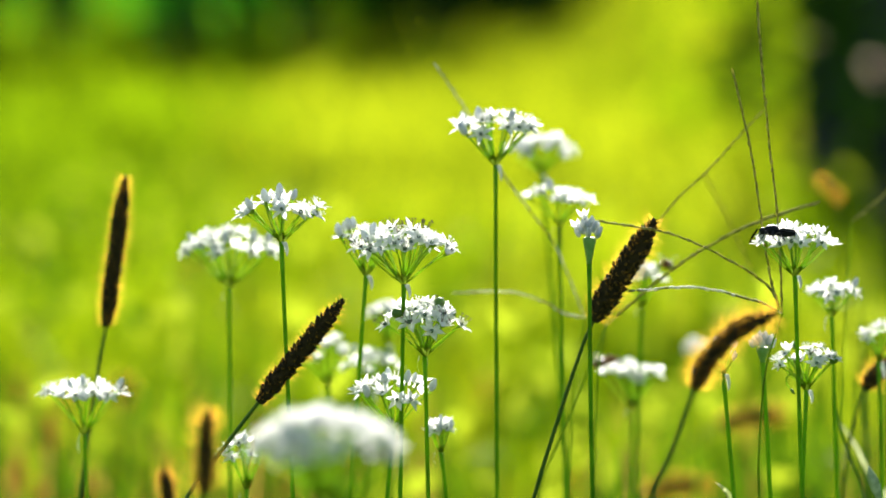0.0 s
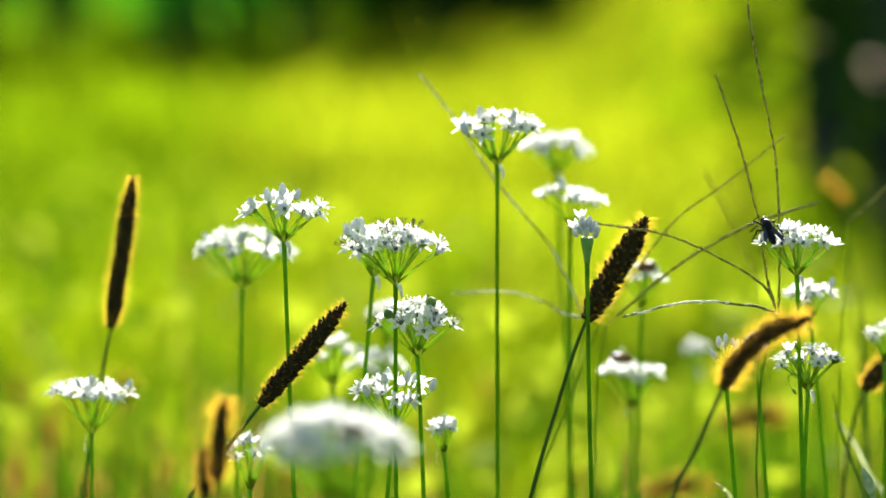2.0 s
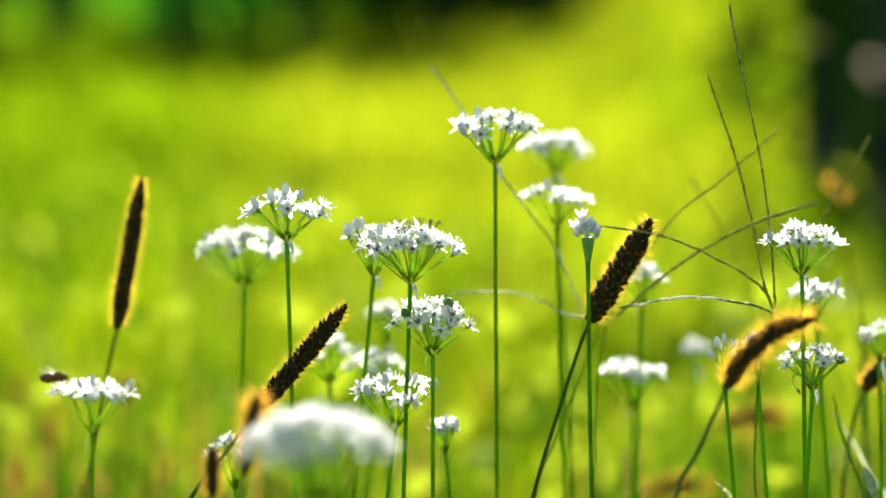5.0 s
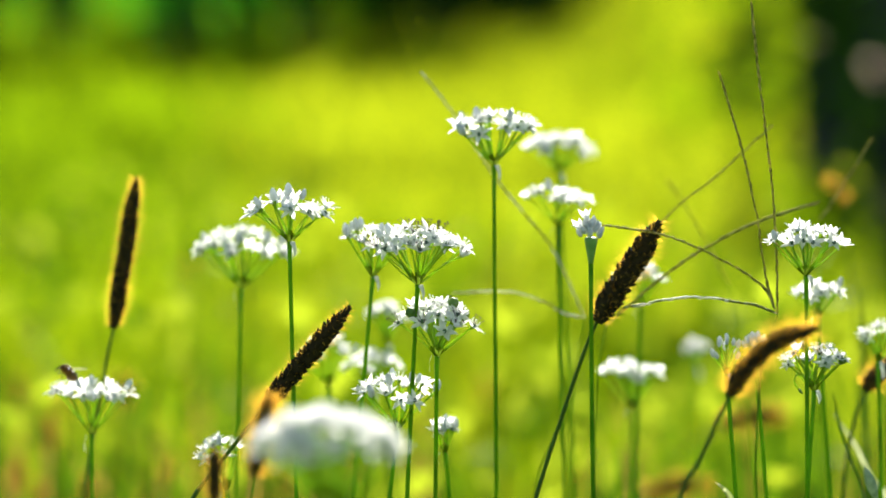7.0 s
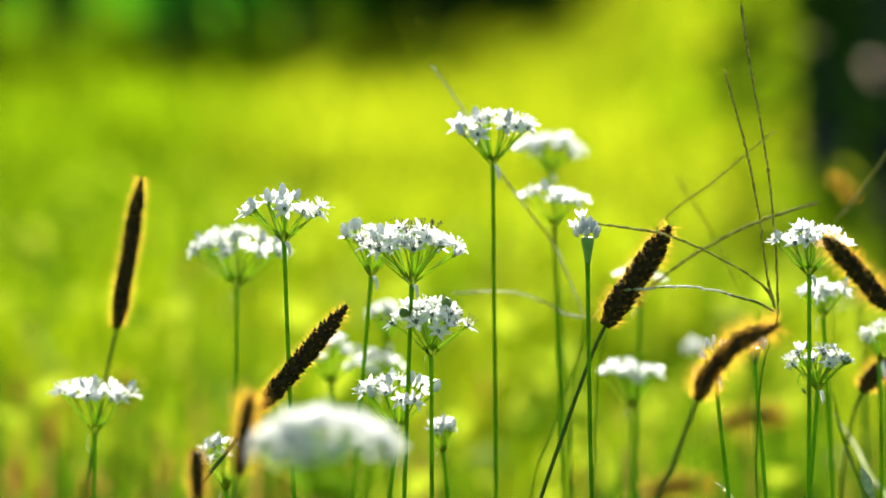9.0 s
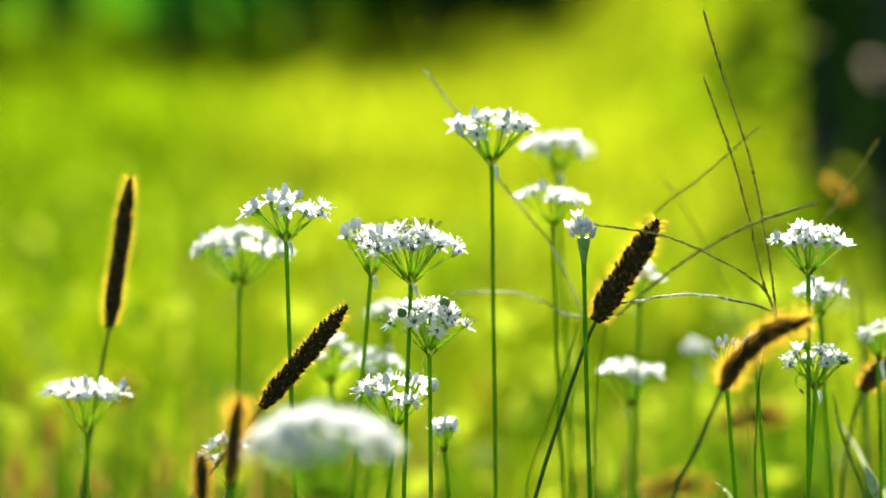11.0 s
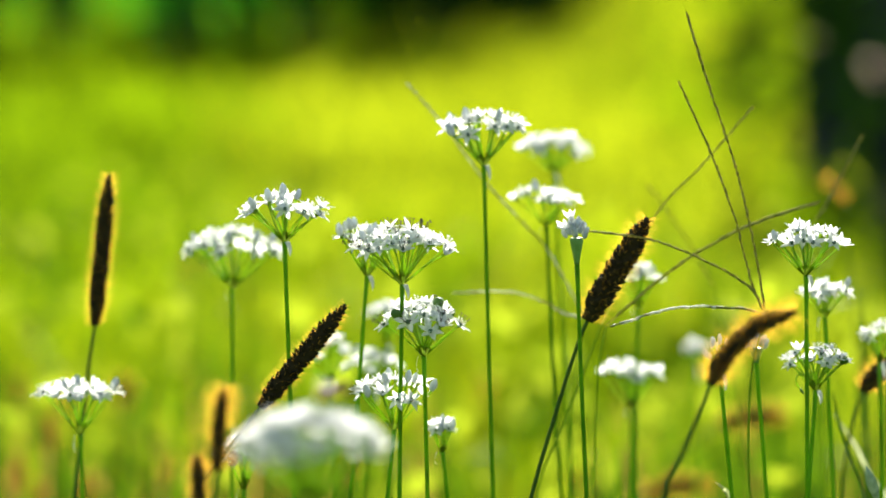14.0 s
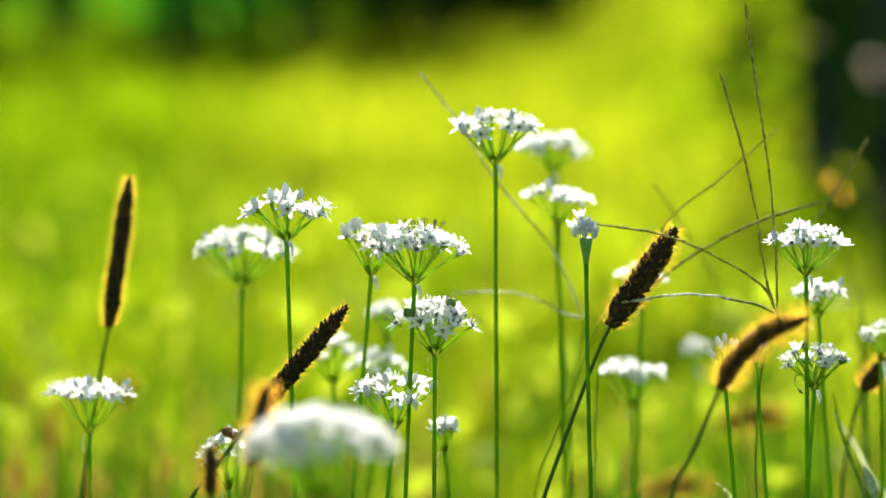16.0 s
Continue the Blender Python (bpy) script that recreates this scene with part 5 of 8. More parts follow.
    walk(chive_l, [(0, lean(chive_l_base, -0.0)), (0.5, lean(chive_l_base, -0.52)), (1, lean(chive_l_base, -0.31)), (1.5, lean(chive_l_base, 0.62)), (2, lean(chive_l_base, -0.0)), (2.5, lean(chive_l_base, 0.93)), (3, lean(chive_l_base, -0.0)), (3.5, lean(chive_l_base, -0.52)), (4, lean(chive_l_base, 0.93)), (4.6, lean(chive_l_base, 0.74)), (5.1, lean(chive_l_base, 0.1)), (5.6, lean(chive_l_base, 0.38)), (6, lean(chive_l_base, 0.31)), (6.5, lean(chive_l_base, -0.0)), (7, lean(chive_l_base, 0.72)), (7.5, lean(chive_l_base, 0.62)), (8, lean(chive_l_base, 0.31)), (8.5, lean(chive_l_base, 0.62)), (9, lean(chive_l_base, 0.72)), (9.7, lean(chive_l_base, 0.05)), (10.2, lean(chive_l_base, 0.35)), (10.7, lean(chive_l_base, -0.08)), (11.1, lean(chive_l_base, 0.5)), (11.5, lean(chive_l_base, 1.24)), (12, lean(chive_l_base, -0.21)), (12.5, lean(chive_l_base, -0.31)), (13, lean(chive_l_base, -0.21)), (13.5, lean(chive_l_base, -1.03)), (14, lean(chive_l_base, 0.1)), (14.5, lean(chive_l_base, -0.0)), (15, lean(chive_l_base, 0.41)), (15.5, lean(chive_l_base, 0.1)), (16, lean(chive_l_base, 0.1))])
    chive_m_base = (0.0101, 1.51)
    walk(chive_m, [(0, lean(chive_m_base, 0.0)), (0.5, lean(chive_m_base, 1.0)), (1, lean(chive_m_base, 1.38)), (1.5, lean(chive_m_base, 1.25)), (2, lean(chive_m_base, 0.63)), (2.5, lean(chive_m_base, 1.25)), (3, lean(chive_m_base, 2.5)), (3.5, lean(chive_m_base, 1.75)), (4, lean(chive_m_base, 1.75)), (4.2, lean(chive_m_base, 0.88)), (4.6, lean(chive_m_base, 1.59)), (5.1, lean(chive_m_base, 1.01)), (5.6, lean(chive_m_base, 1.24)), (6, lean(chive_m_base, 1.09)), (6.5, lean(chive_m_base, 1.38)), (7, lean(chive_m_base, 1.0)), (7.5, lean(chive_m_base, 0.63)), (8, lean(chive_m_base, 0.25)), (8.5, lean(chive_m_base, 1.25)), (9, lean(chive_m_base, 0.5)), (9.7, lean(chive_m_base, 0.97)), (10.2, lean(chive_m_base, 0.34)), (10.7, lean(chive_m_base, 0.99)), (11.1, lean(chive_m_base, 0.64)), (11.5, lean(chive_m_base, -0.5)), (12, lean(chive_m_base, 0.63)), (12.5, lean(chive_m_base, 0.38)), (13, lean(chive_m_base, 0.88)), (13.5, lean(chive_m_base, 1.0)), (14, lean(chive_m_base, 0.38)), (14.5, lean(chive_m_base, 0.63)), (15, lean(chive_m_base, 0.88)), (15.5, lean(chive_m_base, 1.0)), (16, lean(chive_m_base, 0.88))])
    chive_n_base = (-0.1781, 1.54)
    walk(chive_n, [(0, lean(chive_n_base, 0.0)), (0.5, lean(chive_n_base, 1.18)), (1, lean(chive_n_base, 1.53)), (1.5, lean(chive_n_base, 0.83)), (2, lean(chive_n_base, 1.65)), (2.5, lean(chive_n_base, 2.01)), (3, lean(chive_n_base, 2.6)), (3.5, lean(chive_n_base, 2.01)), (4, lean(chive_n_base, 2.72)), (4.2, lean(chive_n_base, 0.24)), (4.6, lean(chive_n_base, 1.52)), (5.1, lean(chive_n_base, 1.85)), (5.6, lean(chive_n_base, 1.37)), (6, lean(chive_n_base, 1.57)), (6.5, lean(chive_n_base, 1.65)), (7, lean(chive_n_base, 1.65)), (7.5, lean(chive_n_base, 2.72)), (8, lean(chive_n_base, 2.24)), (8.5, lean(chive_n_base, 2.6)), (9, lean(chive_n_base, 2.36)), (9.2, lean(chive_n_base, 0.24)), (9.7, lean(chive_n_base, 0.11)), (10.2, lean(chive_n_base, 1.13)), (10.7, lean(chive_n_base, 1.25)), (11.1, lean(chive_n_base, 0.32)), (11.5, lean(chive_n_base, 0.59)), (12, lean(chive_n_base, -0.71)), (12.5, lean(chive_n_base, 1.53)), (13, lean(chive_n_base, -1.89)), (13.5, lean(chive_n_base, -2.6)), (14, lean(chive_n_base, -1.06)), (14.5, lean(chive_n_base, 1.18)), (15, lean(chive_n_base, 1.3)), (15.5, lean(chive_n_base, 1.18)), (16, lean(chive_n_base, 1.18))])
    chive_o_base = (-0.0951, 1.51)
    walk(chive_o, [(0, lean(chive_o_base, 0.0)), (0.5, lean(chive_o_base, 0.42)), (1, lean(chive_o_base, 2.51)), (1.5, lean(chive_o_base, -2.51)), (2, lean(chive_o_base, 0.98)), (2.5, lean(chive_o_base, 1.81)), (3, lean(chive_o_base, -4.61)), (3.5, lean(chive_o_base, -5.03)), (4, lean(chive_o_base, -5.31)), (4.6, lean(chive_o_base, -3.22)), (5.1, lean(chive_o_base, -3.28)), (5.6, lean(chive_o_base, -2.59)), (6, lean(chive_o_base, -3.25)), (6.5, lean(chive_o_base, -5.03)), (7, lean(chive_o_base, -5.87)), (7.5, lean(chive_o_base, -5.17)), (8, lean(chive_o_base, -4.47)), (8.5, lean(chive_o_base, -4.61)), (9, lean(chive_o_base, -5.87)), (9.7, lean(chive_o_base, -2.93)), (10.2, lean(chive_o_base, -3.49)), (10.7, lean(chive_o_base, -5.51)), (11.1, lean(chive_o_base, -4.55)), (11.5, lean(chive_o_base, -6.01)), (12, lean(chive_o_base, -6.71)), (12.5, lean(chive_o_base, -5.59)), (13, lean(chive_o_base, 1.53)), (13.5, lean(chive_o_base, -0.7)), (14, lean(chive_o_base, -0.84)), (14.5, lean(chive_o_base, 0.84)), (15, lean(chive_o_base, -6.71)), (15.5, lean(chive_o_base, -2.23)), (16, lean(chive_o_base, -5.17))])
    chive_p_base = (-0.0425, 1.12)
    walk(chive_p, [(0, lean(chive_p_base, 0.0)), (0.5, lean(chive_p_base, 0.59)), (1, lean(chive_p_base, 1.64)), (1.5, lean(chive_p_base, 1.18)), (2, lean(chive_p_base, 1.18)), (2.5, lean(chive_p_base, 1.31)), (3, lean(chive_p_base, -1.57)), (3.5, lean(chive_p_base, -2.03)), (4, lean(chive_p_base, -2.81)), (4.6, lean(chive_p_base, -0.91)), (5.1, lean(chive_p_base, -0.92)), (5.6, lean(chive_p_base, -0.09)), (6, lean(chive_p_base, -0.05)), (6.5, lean(chive_p_base, 1.11)), (7, lean(chive_p_base, 0.13)), (7.5, lean(chive_p_base, 1.05)), (8, lean(chive_p_base, 0.0)), (8.5, lean(chive_p_base, 0.59)), (9, lean(chive_p_base, -0.07)), (9.7, lean(chive_p_base, 0.28)), (10.2, lean(chive_p_base, -0.0)), (10.7, lean(chive_p_base, 0.23)), (11.1, lean(chive_p_base, -0.68)), (11.5, lean(chive_p_base, -1.9)), (12, lean(chive_p_base, -1.44)), (12.5, lean(chive_p_base, 0.13)), (13, lean(chive_p_base, 0.85)), (13.5, lean(chive_p_base, -0.39)), (14, lean(chive_p_base, -1.83)), (14.5, lean(chive_p_base, -1.24)), (15, lean(chive_p_base, -0.65)), (15.5, lean(chive_p_base, 1.18)), (16, lean(chive_p_base, -0.72))])
    chive_q_base = (0.1053, 1.66)
    walk(chive_q, [(0, lean(chive_q_base, 0.0)), (0.5, lean(chive_q_base, -0.4)), (1, lean(chive_q_base, 0.27)), (1.5, lean(chive_q_base, 0.67)), (2, lean(chive_q_base, 0.0)), (2.5, lean(chive_q_base, 0.4)), (3, lean(chive_q_base, 0.54)), (3.5, lean(chive_q_base, 0.54)), (4, lean(chive_q_base, 0.0)), (4.6, lean(chive_q_base, 0.3)), (5.1, lean(chive_q_base, 0.29)), (5.6, lean(chive_q_base, 0.37)), (6, lean(chive_q_base, 0.3)), (6.5, lean(chive_q_base, 0.0)), (7, lean(chive_q_base, 0.0)), (7.5, lean(chive_q_base, -0.13)), (8, lean(chive_q_base, 0.54)), (8.5, lean(chive_q_base, 0.27)), (9, lean(chive_q_base, 0.0)), (9.7, lean(chive_q_base, 0.18)), (10.2, lean(chive_q_base, 0.08)), (10.7, lean(chive_q_base, -0.28)), (11.1, lean(chive_q_base, -0.11)), (11.5, lean(chive_q_base, -0.13)), (12, lean(chive_q_base, 0.54)), (12.5, lean(chive_q_base, 0.4)), (13, lean(chive_q_base, -0.94)), (13.5, lean(chive_q_base, -0.8)), (14, lean(chive_q_base, -0.13)), (14.5, lean(chive_q_base, 0.0)), (15, lean(chive_q_base, -0.4)), (15.5, lean(chive_q_base, 0.13)), (16, lean(chive_q_base, 0.27))])
    chive_r_base = (0.1028, 1.65)
    walk(chive_r, [(0, lean(chive_r_base, 0.0)), (0.5, lean(chive_r_base, -0.28)), (1, lean(chive_r_base, -0.74)), (1.5, lean(chive_r_base, -1.4)), (2, lean(chive_r_base, 0.0)), (2.5, lean(chive_r_base, 0.47)), (3, lean(chive_r_base, 0.28)), (3.5, lean(chive_r_base, 0.19)), (4, lean(chive_r_base, -0.19)), (4.6, lean(chive_r_base, 0.0)), (5.1, lean(chive_r_base, -0.01)), (5.6, lean(chive_r_base, 0.12)), (6, lean(chive_r_base, -0.01)), (6.5, lean(chive_r_base, 0.09)), (7, lean(chive_r_base, -0.19)), (7.5, lean(chive_r_base, -0.47)), (8, lean(chive_r_base, 0.19)), (8.5, lean(chive_r_base, 0.0)), (9, lean(chive_r_base, -0.28)), (9.7, lean(chive_r_base, -0.12)), (10.2, lean(chive_r_base, -0.21)), (10.7, lean(chive_r_base, -0.54)), (11.1, lean(chive_r_base, -0.38)), (11.5, lean(chive_r_base, -0.28)), (12, lean(chive_r_base, 0.0)), (12.5, lean(chive_r_base, 0.0)), (13, lean(chive_r_base, -1.21)), (13.5, lean(chive_r_base, -0.93)), (14, lean(chive_r_base, -0.65)), (14.5, lean(chive_r_base, -0.47)), (15, lean(chive_r_base, -0.84)), (15.5, lean(chive_r_base, -0.28)), (16, lean(chive_r_base, 0.0))])
    chive_s_base = (0.1724, 1.46)
    walk(chive_s, [(0, lean(chive_s_base, 0.0)), (0.5, lean(chive_s_base, 0.07)), (1, lean(chive_s_base, 0.07)), (1.5, lean(chive_s_base, 0.68)), (2, lean(chive_s_base, 0.27)), (2.5, lean(chive_s_base, 1.5)), (3, lean(chive_s_base, 2.12)), (3.5, lean(chive_s_base, 0.96)), (4, lean(chive_s_base, 1.09)), (4.2, lean(chive_s_base, 1.64)), (4.6, lean(chive_s_base, 1.39)), (5.1, lean(chive_s_base, 0.87)), (5.6, lean(chive_s_base, 1.37)), (6, lean(chive_s_base, 1.65)), (6.3, lean(chive_s_base, 0.89)), (6.5, lean(chive_s_base, 1.98)), (7, lean(chive_s_base, 1.44)), (7.5, lean(chive_s_base, 0.75)), (8, lean(chive_s_base, 0.96)), (8.5, lean(chive_s_base, 1.09)), (9, lean(chive_s_base, 1.85)), (9.2, lean(chive_s_base, 1.3)), (9.7, lean(chive_s_base, 1.5)), (10.2, lean(chive_s_base, 1.82)), (10.7, lean(chive_s_base, 1.47)), (11.1, lean(chive_s_base, 1.77)), (11.5, lean(chive_s_base, 0.14)), (12, lean(chive_s_base, 0.75)), (12.5, lean(chive_s_base, 2.8)), (13, lean(chive_s_base, 2.32)), (13.5, lean(chive_s_base, 1.91)), (14, lean(chive_s_base, 1.44)), (14.5, lean(chive_s_base, 0.14)), (15, lean(chive_s_base, -0.89)), (15.5, lean(chive_s_base, -0.14)), (16, lean(chive_s_base, 1.44))])
    chive_t_base = (0.2, 1.55)
    walk(chive_t, [(0, lean(chive_t_base, 0.0)), (0.5, lean(chive_t_base, 0.0)), (1, lean(chive_t_base, -0.94)), (1.5, lean(chive_t_base, -1.71)), (2, lean(chive_t_base, -3.43)), (2.5, lean(chive_t_base, -2.4)), (3, lean(chive_t_base, -1.8)), (3.5, lean(chive_t_base, -2.83)), (4, lean(chive_t_base, -2.83)), (4.2, lean(chive_t_base, -1.2)), (4.6, lean(chive_t_base, -2.04)), (5.1, lean(chive_t_base, -2.66)), (5.6, lean(chive_t_base, -2.06)), (6, lean(chive_t_base, -1.74)), (6.5, lean(chive_t_base, -1.88)), (7, lean(chive_t_base, -2.23)), (7.5, lean(chive_t_base, -2.66)), (8, lean(chive_t_base, -2.48)), (8.5, lean(chive_t_base, -2.14)), (9, lean(chive_t_base, -1.37)), (9.2, lean(chive_t_base, -2.74)), (9.7, lean(chive_t_base, -2.14)), (10.2, lean(chive_t_base, -1.84)), (10.7, lean(chive_t_base, -2.18)), (11.3, lean(chive_t_base, -1.63)), (11.5, lean(chive_t_base, -3.17)), (12, lean(chive_t_base, -3.43)), (12.5, lean(chive_t_base, -2.66)), (13, lean(chive_t_base, -2.14)), (13.5, lean(chive_t_base, -1.2)), (14, lean(chive_t_base, -1.11)), (14.5, lean(chive_t_base, -0.86)), (15, lean(chive_t_base, -1.46)), (15.5, lean(chive_t_base, -1.71)), (16, lean(chive_t_base, -2.14))])
    chive_u_base = (0.1707, 1.48)
    walk(chive_u, [(0, lean(chive_u_base, -0.0)), (0.5, lean(chive_u_base, -0.19)), (1, lean(chive_u_base, 0.19)), (1.5, lean(chive_u_base, 0.56)), (2, lean(chive_u_base, 0.28)), (2.5, lean(chive_u_base, 1.6)), (3, lean(chive_u_base, 2.17)), (3.5, lean(chive_u_base, 1.03)), (4, lean(chive_u_base, 1.03)), (4.6, lean(chive_u_base, 1.08)), (5.1, lean(chive_u_base, 1.12)), (5.6, lean(chive_u_base, 1.5)), (6, lean(chive_u_base, 1.13)), (6.5, lean(chive_u_base, 2.07)), (7, lean(chive_u_base, 1.41)), (7.5, lean(chive_u_base, 0.56)), (8, lean(chive_u_base, 1.03)), (8.5, lean(chive_u_base, 1.03)), (9, lean(chive_u_base, 2.07)), (9.7, lean(chive_u_base, 1.03)), (10.2, lean(chive_u_base, 1.87)), (10.7, lean(chive_u_base, 1.35)), (11.1, lean(chive_u_base, 1.7)), (11.5, lean(chive_u_base, -0.0)), (12, lean(chive_u_base, 0.75)), (12.5, lean(chive_u_base, 3.01)), (13, lean(chive_u_base, 2.64)), (13.5, lean(chive_u_base, 2.26)), (14, lean(chive_u_base, 1.69)), (14.5, lean(chive_u_base, 0.19)), (15, lean(chive_u_base, -1.32)), (15.5, lean(chive_u_base, -0.19)), (16, lean(chive_u_base, 1.41))])
    chive_v_base = (0.2253, 1.56)
    walk(chive_v, [(0, lean(chive_v_base, -0.0)), (0.5, lean(chive_v_base, 0.59)), (1, lean(chive_v_base, 1.08)), (1.5, lean(chive_v_base, 0.49)), (2, lean(chive_v_base, 1.08)), (2.5, lean(chive_v_base, 0.69)), (3, lean(chive_v_base, -0.1)), (3.5, lean(chive_v_base, -0.79)), (4, lean(chive_v_base, 0.2)), (4.6, lean(chive_v_base, 0.01)), (5.1, lean(chive_v_base, 0.05)), (5.6, lean(chive_v_base, 0.34)), (6, lean(chive_v_base, 0.06)), (6.5, lean(chive_v_base, 0.1)), (7, lean(chive_v_base, -0.2)), (7.5, lean(chive_v_base, -0.39)), (8, lean(chive_v_base, 0.1)), (8.5, lean(chive_v_base, 0.39)), (9, lean(chive_v_base, 0.1)), (9.7, lean(chive_v_base, -0.56)), (10.2, lean(chive_v_base, 0.04)), (10.7, lean(chive_v_base, -0.34)), (11.1, lean(chive_v_base, -0.09)), (11.5, lean(chive_v_base, -0.39)), (12, lean(chive_v_base, 0.78)), (12.5, lean(chive_v_base, -1.47)), (13, lean(chive_v_base, -1.28)), (13.5, lean(chive_v_base, -0.2)), (14, lean(chive_v_base, 0.1)), (14.5, lean(chive_v_base, 0.2)), (15, lean(chive_v_base, -0.69)), (15.5, lean(chive_v_base, -0.2)), (16, lean(chive_v_base, 0.29))])
    chive_w_base = (0.1483, 1.48)
    walk(chive_w, [(0, lean(chive_w_base, -0.0)), (0.5, lean(chive_w_base, 0.18)), (1, lean(chive_w_base, 0.46)), (1.5, lean(chive_w_base, 0.55)), (2, lean(chive_w_base, 0.37)), (2.5, lean(chive_w_base, 0.73)), (3, lean(chive_w_base, 0.82)), (3.5, lean(chive_w_base, 0.37)), (4, lean(chive_w_base, 1.09)), (4.6, lean(chive_w_base, 0.96)), (5.1, lean(chive_w_base, 0.02)), (5.6, lean(chive_w_base, 0.43)), (6, lean(chive_w_base, 0.32)), (6.5, lean(chive_w_base, 1.0)), (7, lean(chive_w_base, 0.55)), (7.5, lean(chive_w_base, 0.55)), (8, lean(chive_w_base, 0.91)), (8.5, lean(chive_w_base, 0.27)), (9, lean(chive_w_base, -1.46)), (9.7, lean(chive_w_base, -0.0)), (10.2, lean(chive_w_base, 0.35)), (10.7, lean(chive_w_base, -0.15)), (11.1, lean(chive_w_base, 0.52)), (11.5, lean(chive_w_base, 0.18)), (12, lean(chive_w_base, 0.73)), (12.5, lean(chive_w_base, 0.55)), (13, lean(chive_w_base, -0.09)), (13.5, lean(chive_w_base, -0.37)), (14, lean(chive_w_base, -0.55)), (14.5, lean(chive_w_base, -0.91)), (15, lean(chive_w_base, 0.27)), (15.5, lean(chive_w_base, -0.55)), (16, lean(chive_w_base, 0.18))])
    chive_x_base = (0.164, 1.49)
    walk(chive_x, [(0, lean(chive_x_base, 0.0)), (0.5, lean(chive_x_base, -0.64)), (1, lean(chive_x_base, -0.91)), (1.5, lean(chive_x_base, -0.73)), (2, lean(chive_x_base, -1.09)), (2.5, lean(chive_x_base, -0.91)), (3, lean(chive_x_base, -0.91)), (3.5, lean(chive_x_base, -1.18)), (4, lean(chive_x_base, -1.27)), (4.6, lean(chive_x_base, -1.05)), (5.1, lean(chive_x_base, -1.05)), (5.6, lean(chive_x_base, -1.0)), (6, lean(chive_x_base, -1.05)), (6.5, lean(chive_x_base, -0.91)), (7, lean(chive_x_base, -1.18)), (7.5, lean(chive_x_base, -1.18)), (8, lean(chive_x_base, -1.18)), (8.5, lean(chive_x_base, -1.18)), (9, lean(chive_x_base, -1.36)), (9.7, lean(chive_x_base, -1.14)), (10.2, lean(chive_x_base, -1.17)), (10.7, lean(chive_x_base, -1.28)), (11.1, lean(chive_x_base, -1.23)), (11.5, lean(chive_x_base, -1.27)), (12, lean(chive_x_base, -1.09)), (12.5, lean(chive_x_base, -1.36)), (13, lean(chive_x_base, -1.36)), (13.5, lean(chive_x_base, -1.27)), (14, lean(chive_x_base, -1.09)), (14.5, lean(chive_x_base, -1.18)), (15, lean(chive_x_base, -1.82)), (15.5, lean(chive_x_base, -1.55)), (16, lean(chive_x_base, -1.18))])
    chive_y_base = (0.1591, 1.95)
    walk(chive_y, [(0, lean(chive_y_base, 0.0)), (0.5, lean(chive_y_base, 0.0)), (1, lean(chive_y_base, -0.26)), (1.5, lean(chive_y_base, -0.38)), (2, lean(chive_y_base, -0.13)), (2.5, lean(chive_y_base, 0.0)), (3, lean(chive_y_base, -0.13)), (3.5, lean(chive_y_base, -0.13)), (4, lean(chive_y_base, -0.26)), (4.6, lean(chive_y_base, -0.24)), (5.1, lean(chive_y_base, -0.24)), (5.6, lean(chive_y_base, -0.16)), (6, lean(chive_y_base, -0.19)), (6.5, lean(chive_y_base, -0.13)), (7, lean(chive_y_base, -0.13)), (7.5, lean(chive_y_base, -0.26)), (8, lean(chive_y_base, -0.13)), (8.5, lean(chive_y_base, -0.13)), (9, lean(chive_y_base, -0.26)), (9.7, lean(chive_y_base, -0.2)), (10.2, lean(chive_y_base, -0.21)), (10.7, lean(chive_y_base, -0.29)), (11.1, lean(chive_y_base, -0.19)), (11.5, lean(chive_y_base, -0.26)), (12, lean(chive_y_base, -0.13)), (12.5, lean(chive_y_base, -0.26)), (13, lean(chive_y_base, -0.38)), (13.5, lean(chive_y_base, -0.38)), (14, lean(chive_y_base, -0.26)), (14.5, lean(chive_y_base, -0.26)), (15, lean(chive_y_base, -0.26)), (15.5, lean(chive_y_base, -0.26)), (16, lean(chive_y_base, -0.13))])
    chive_z_base = (-0.0282, 1.71)
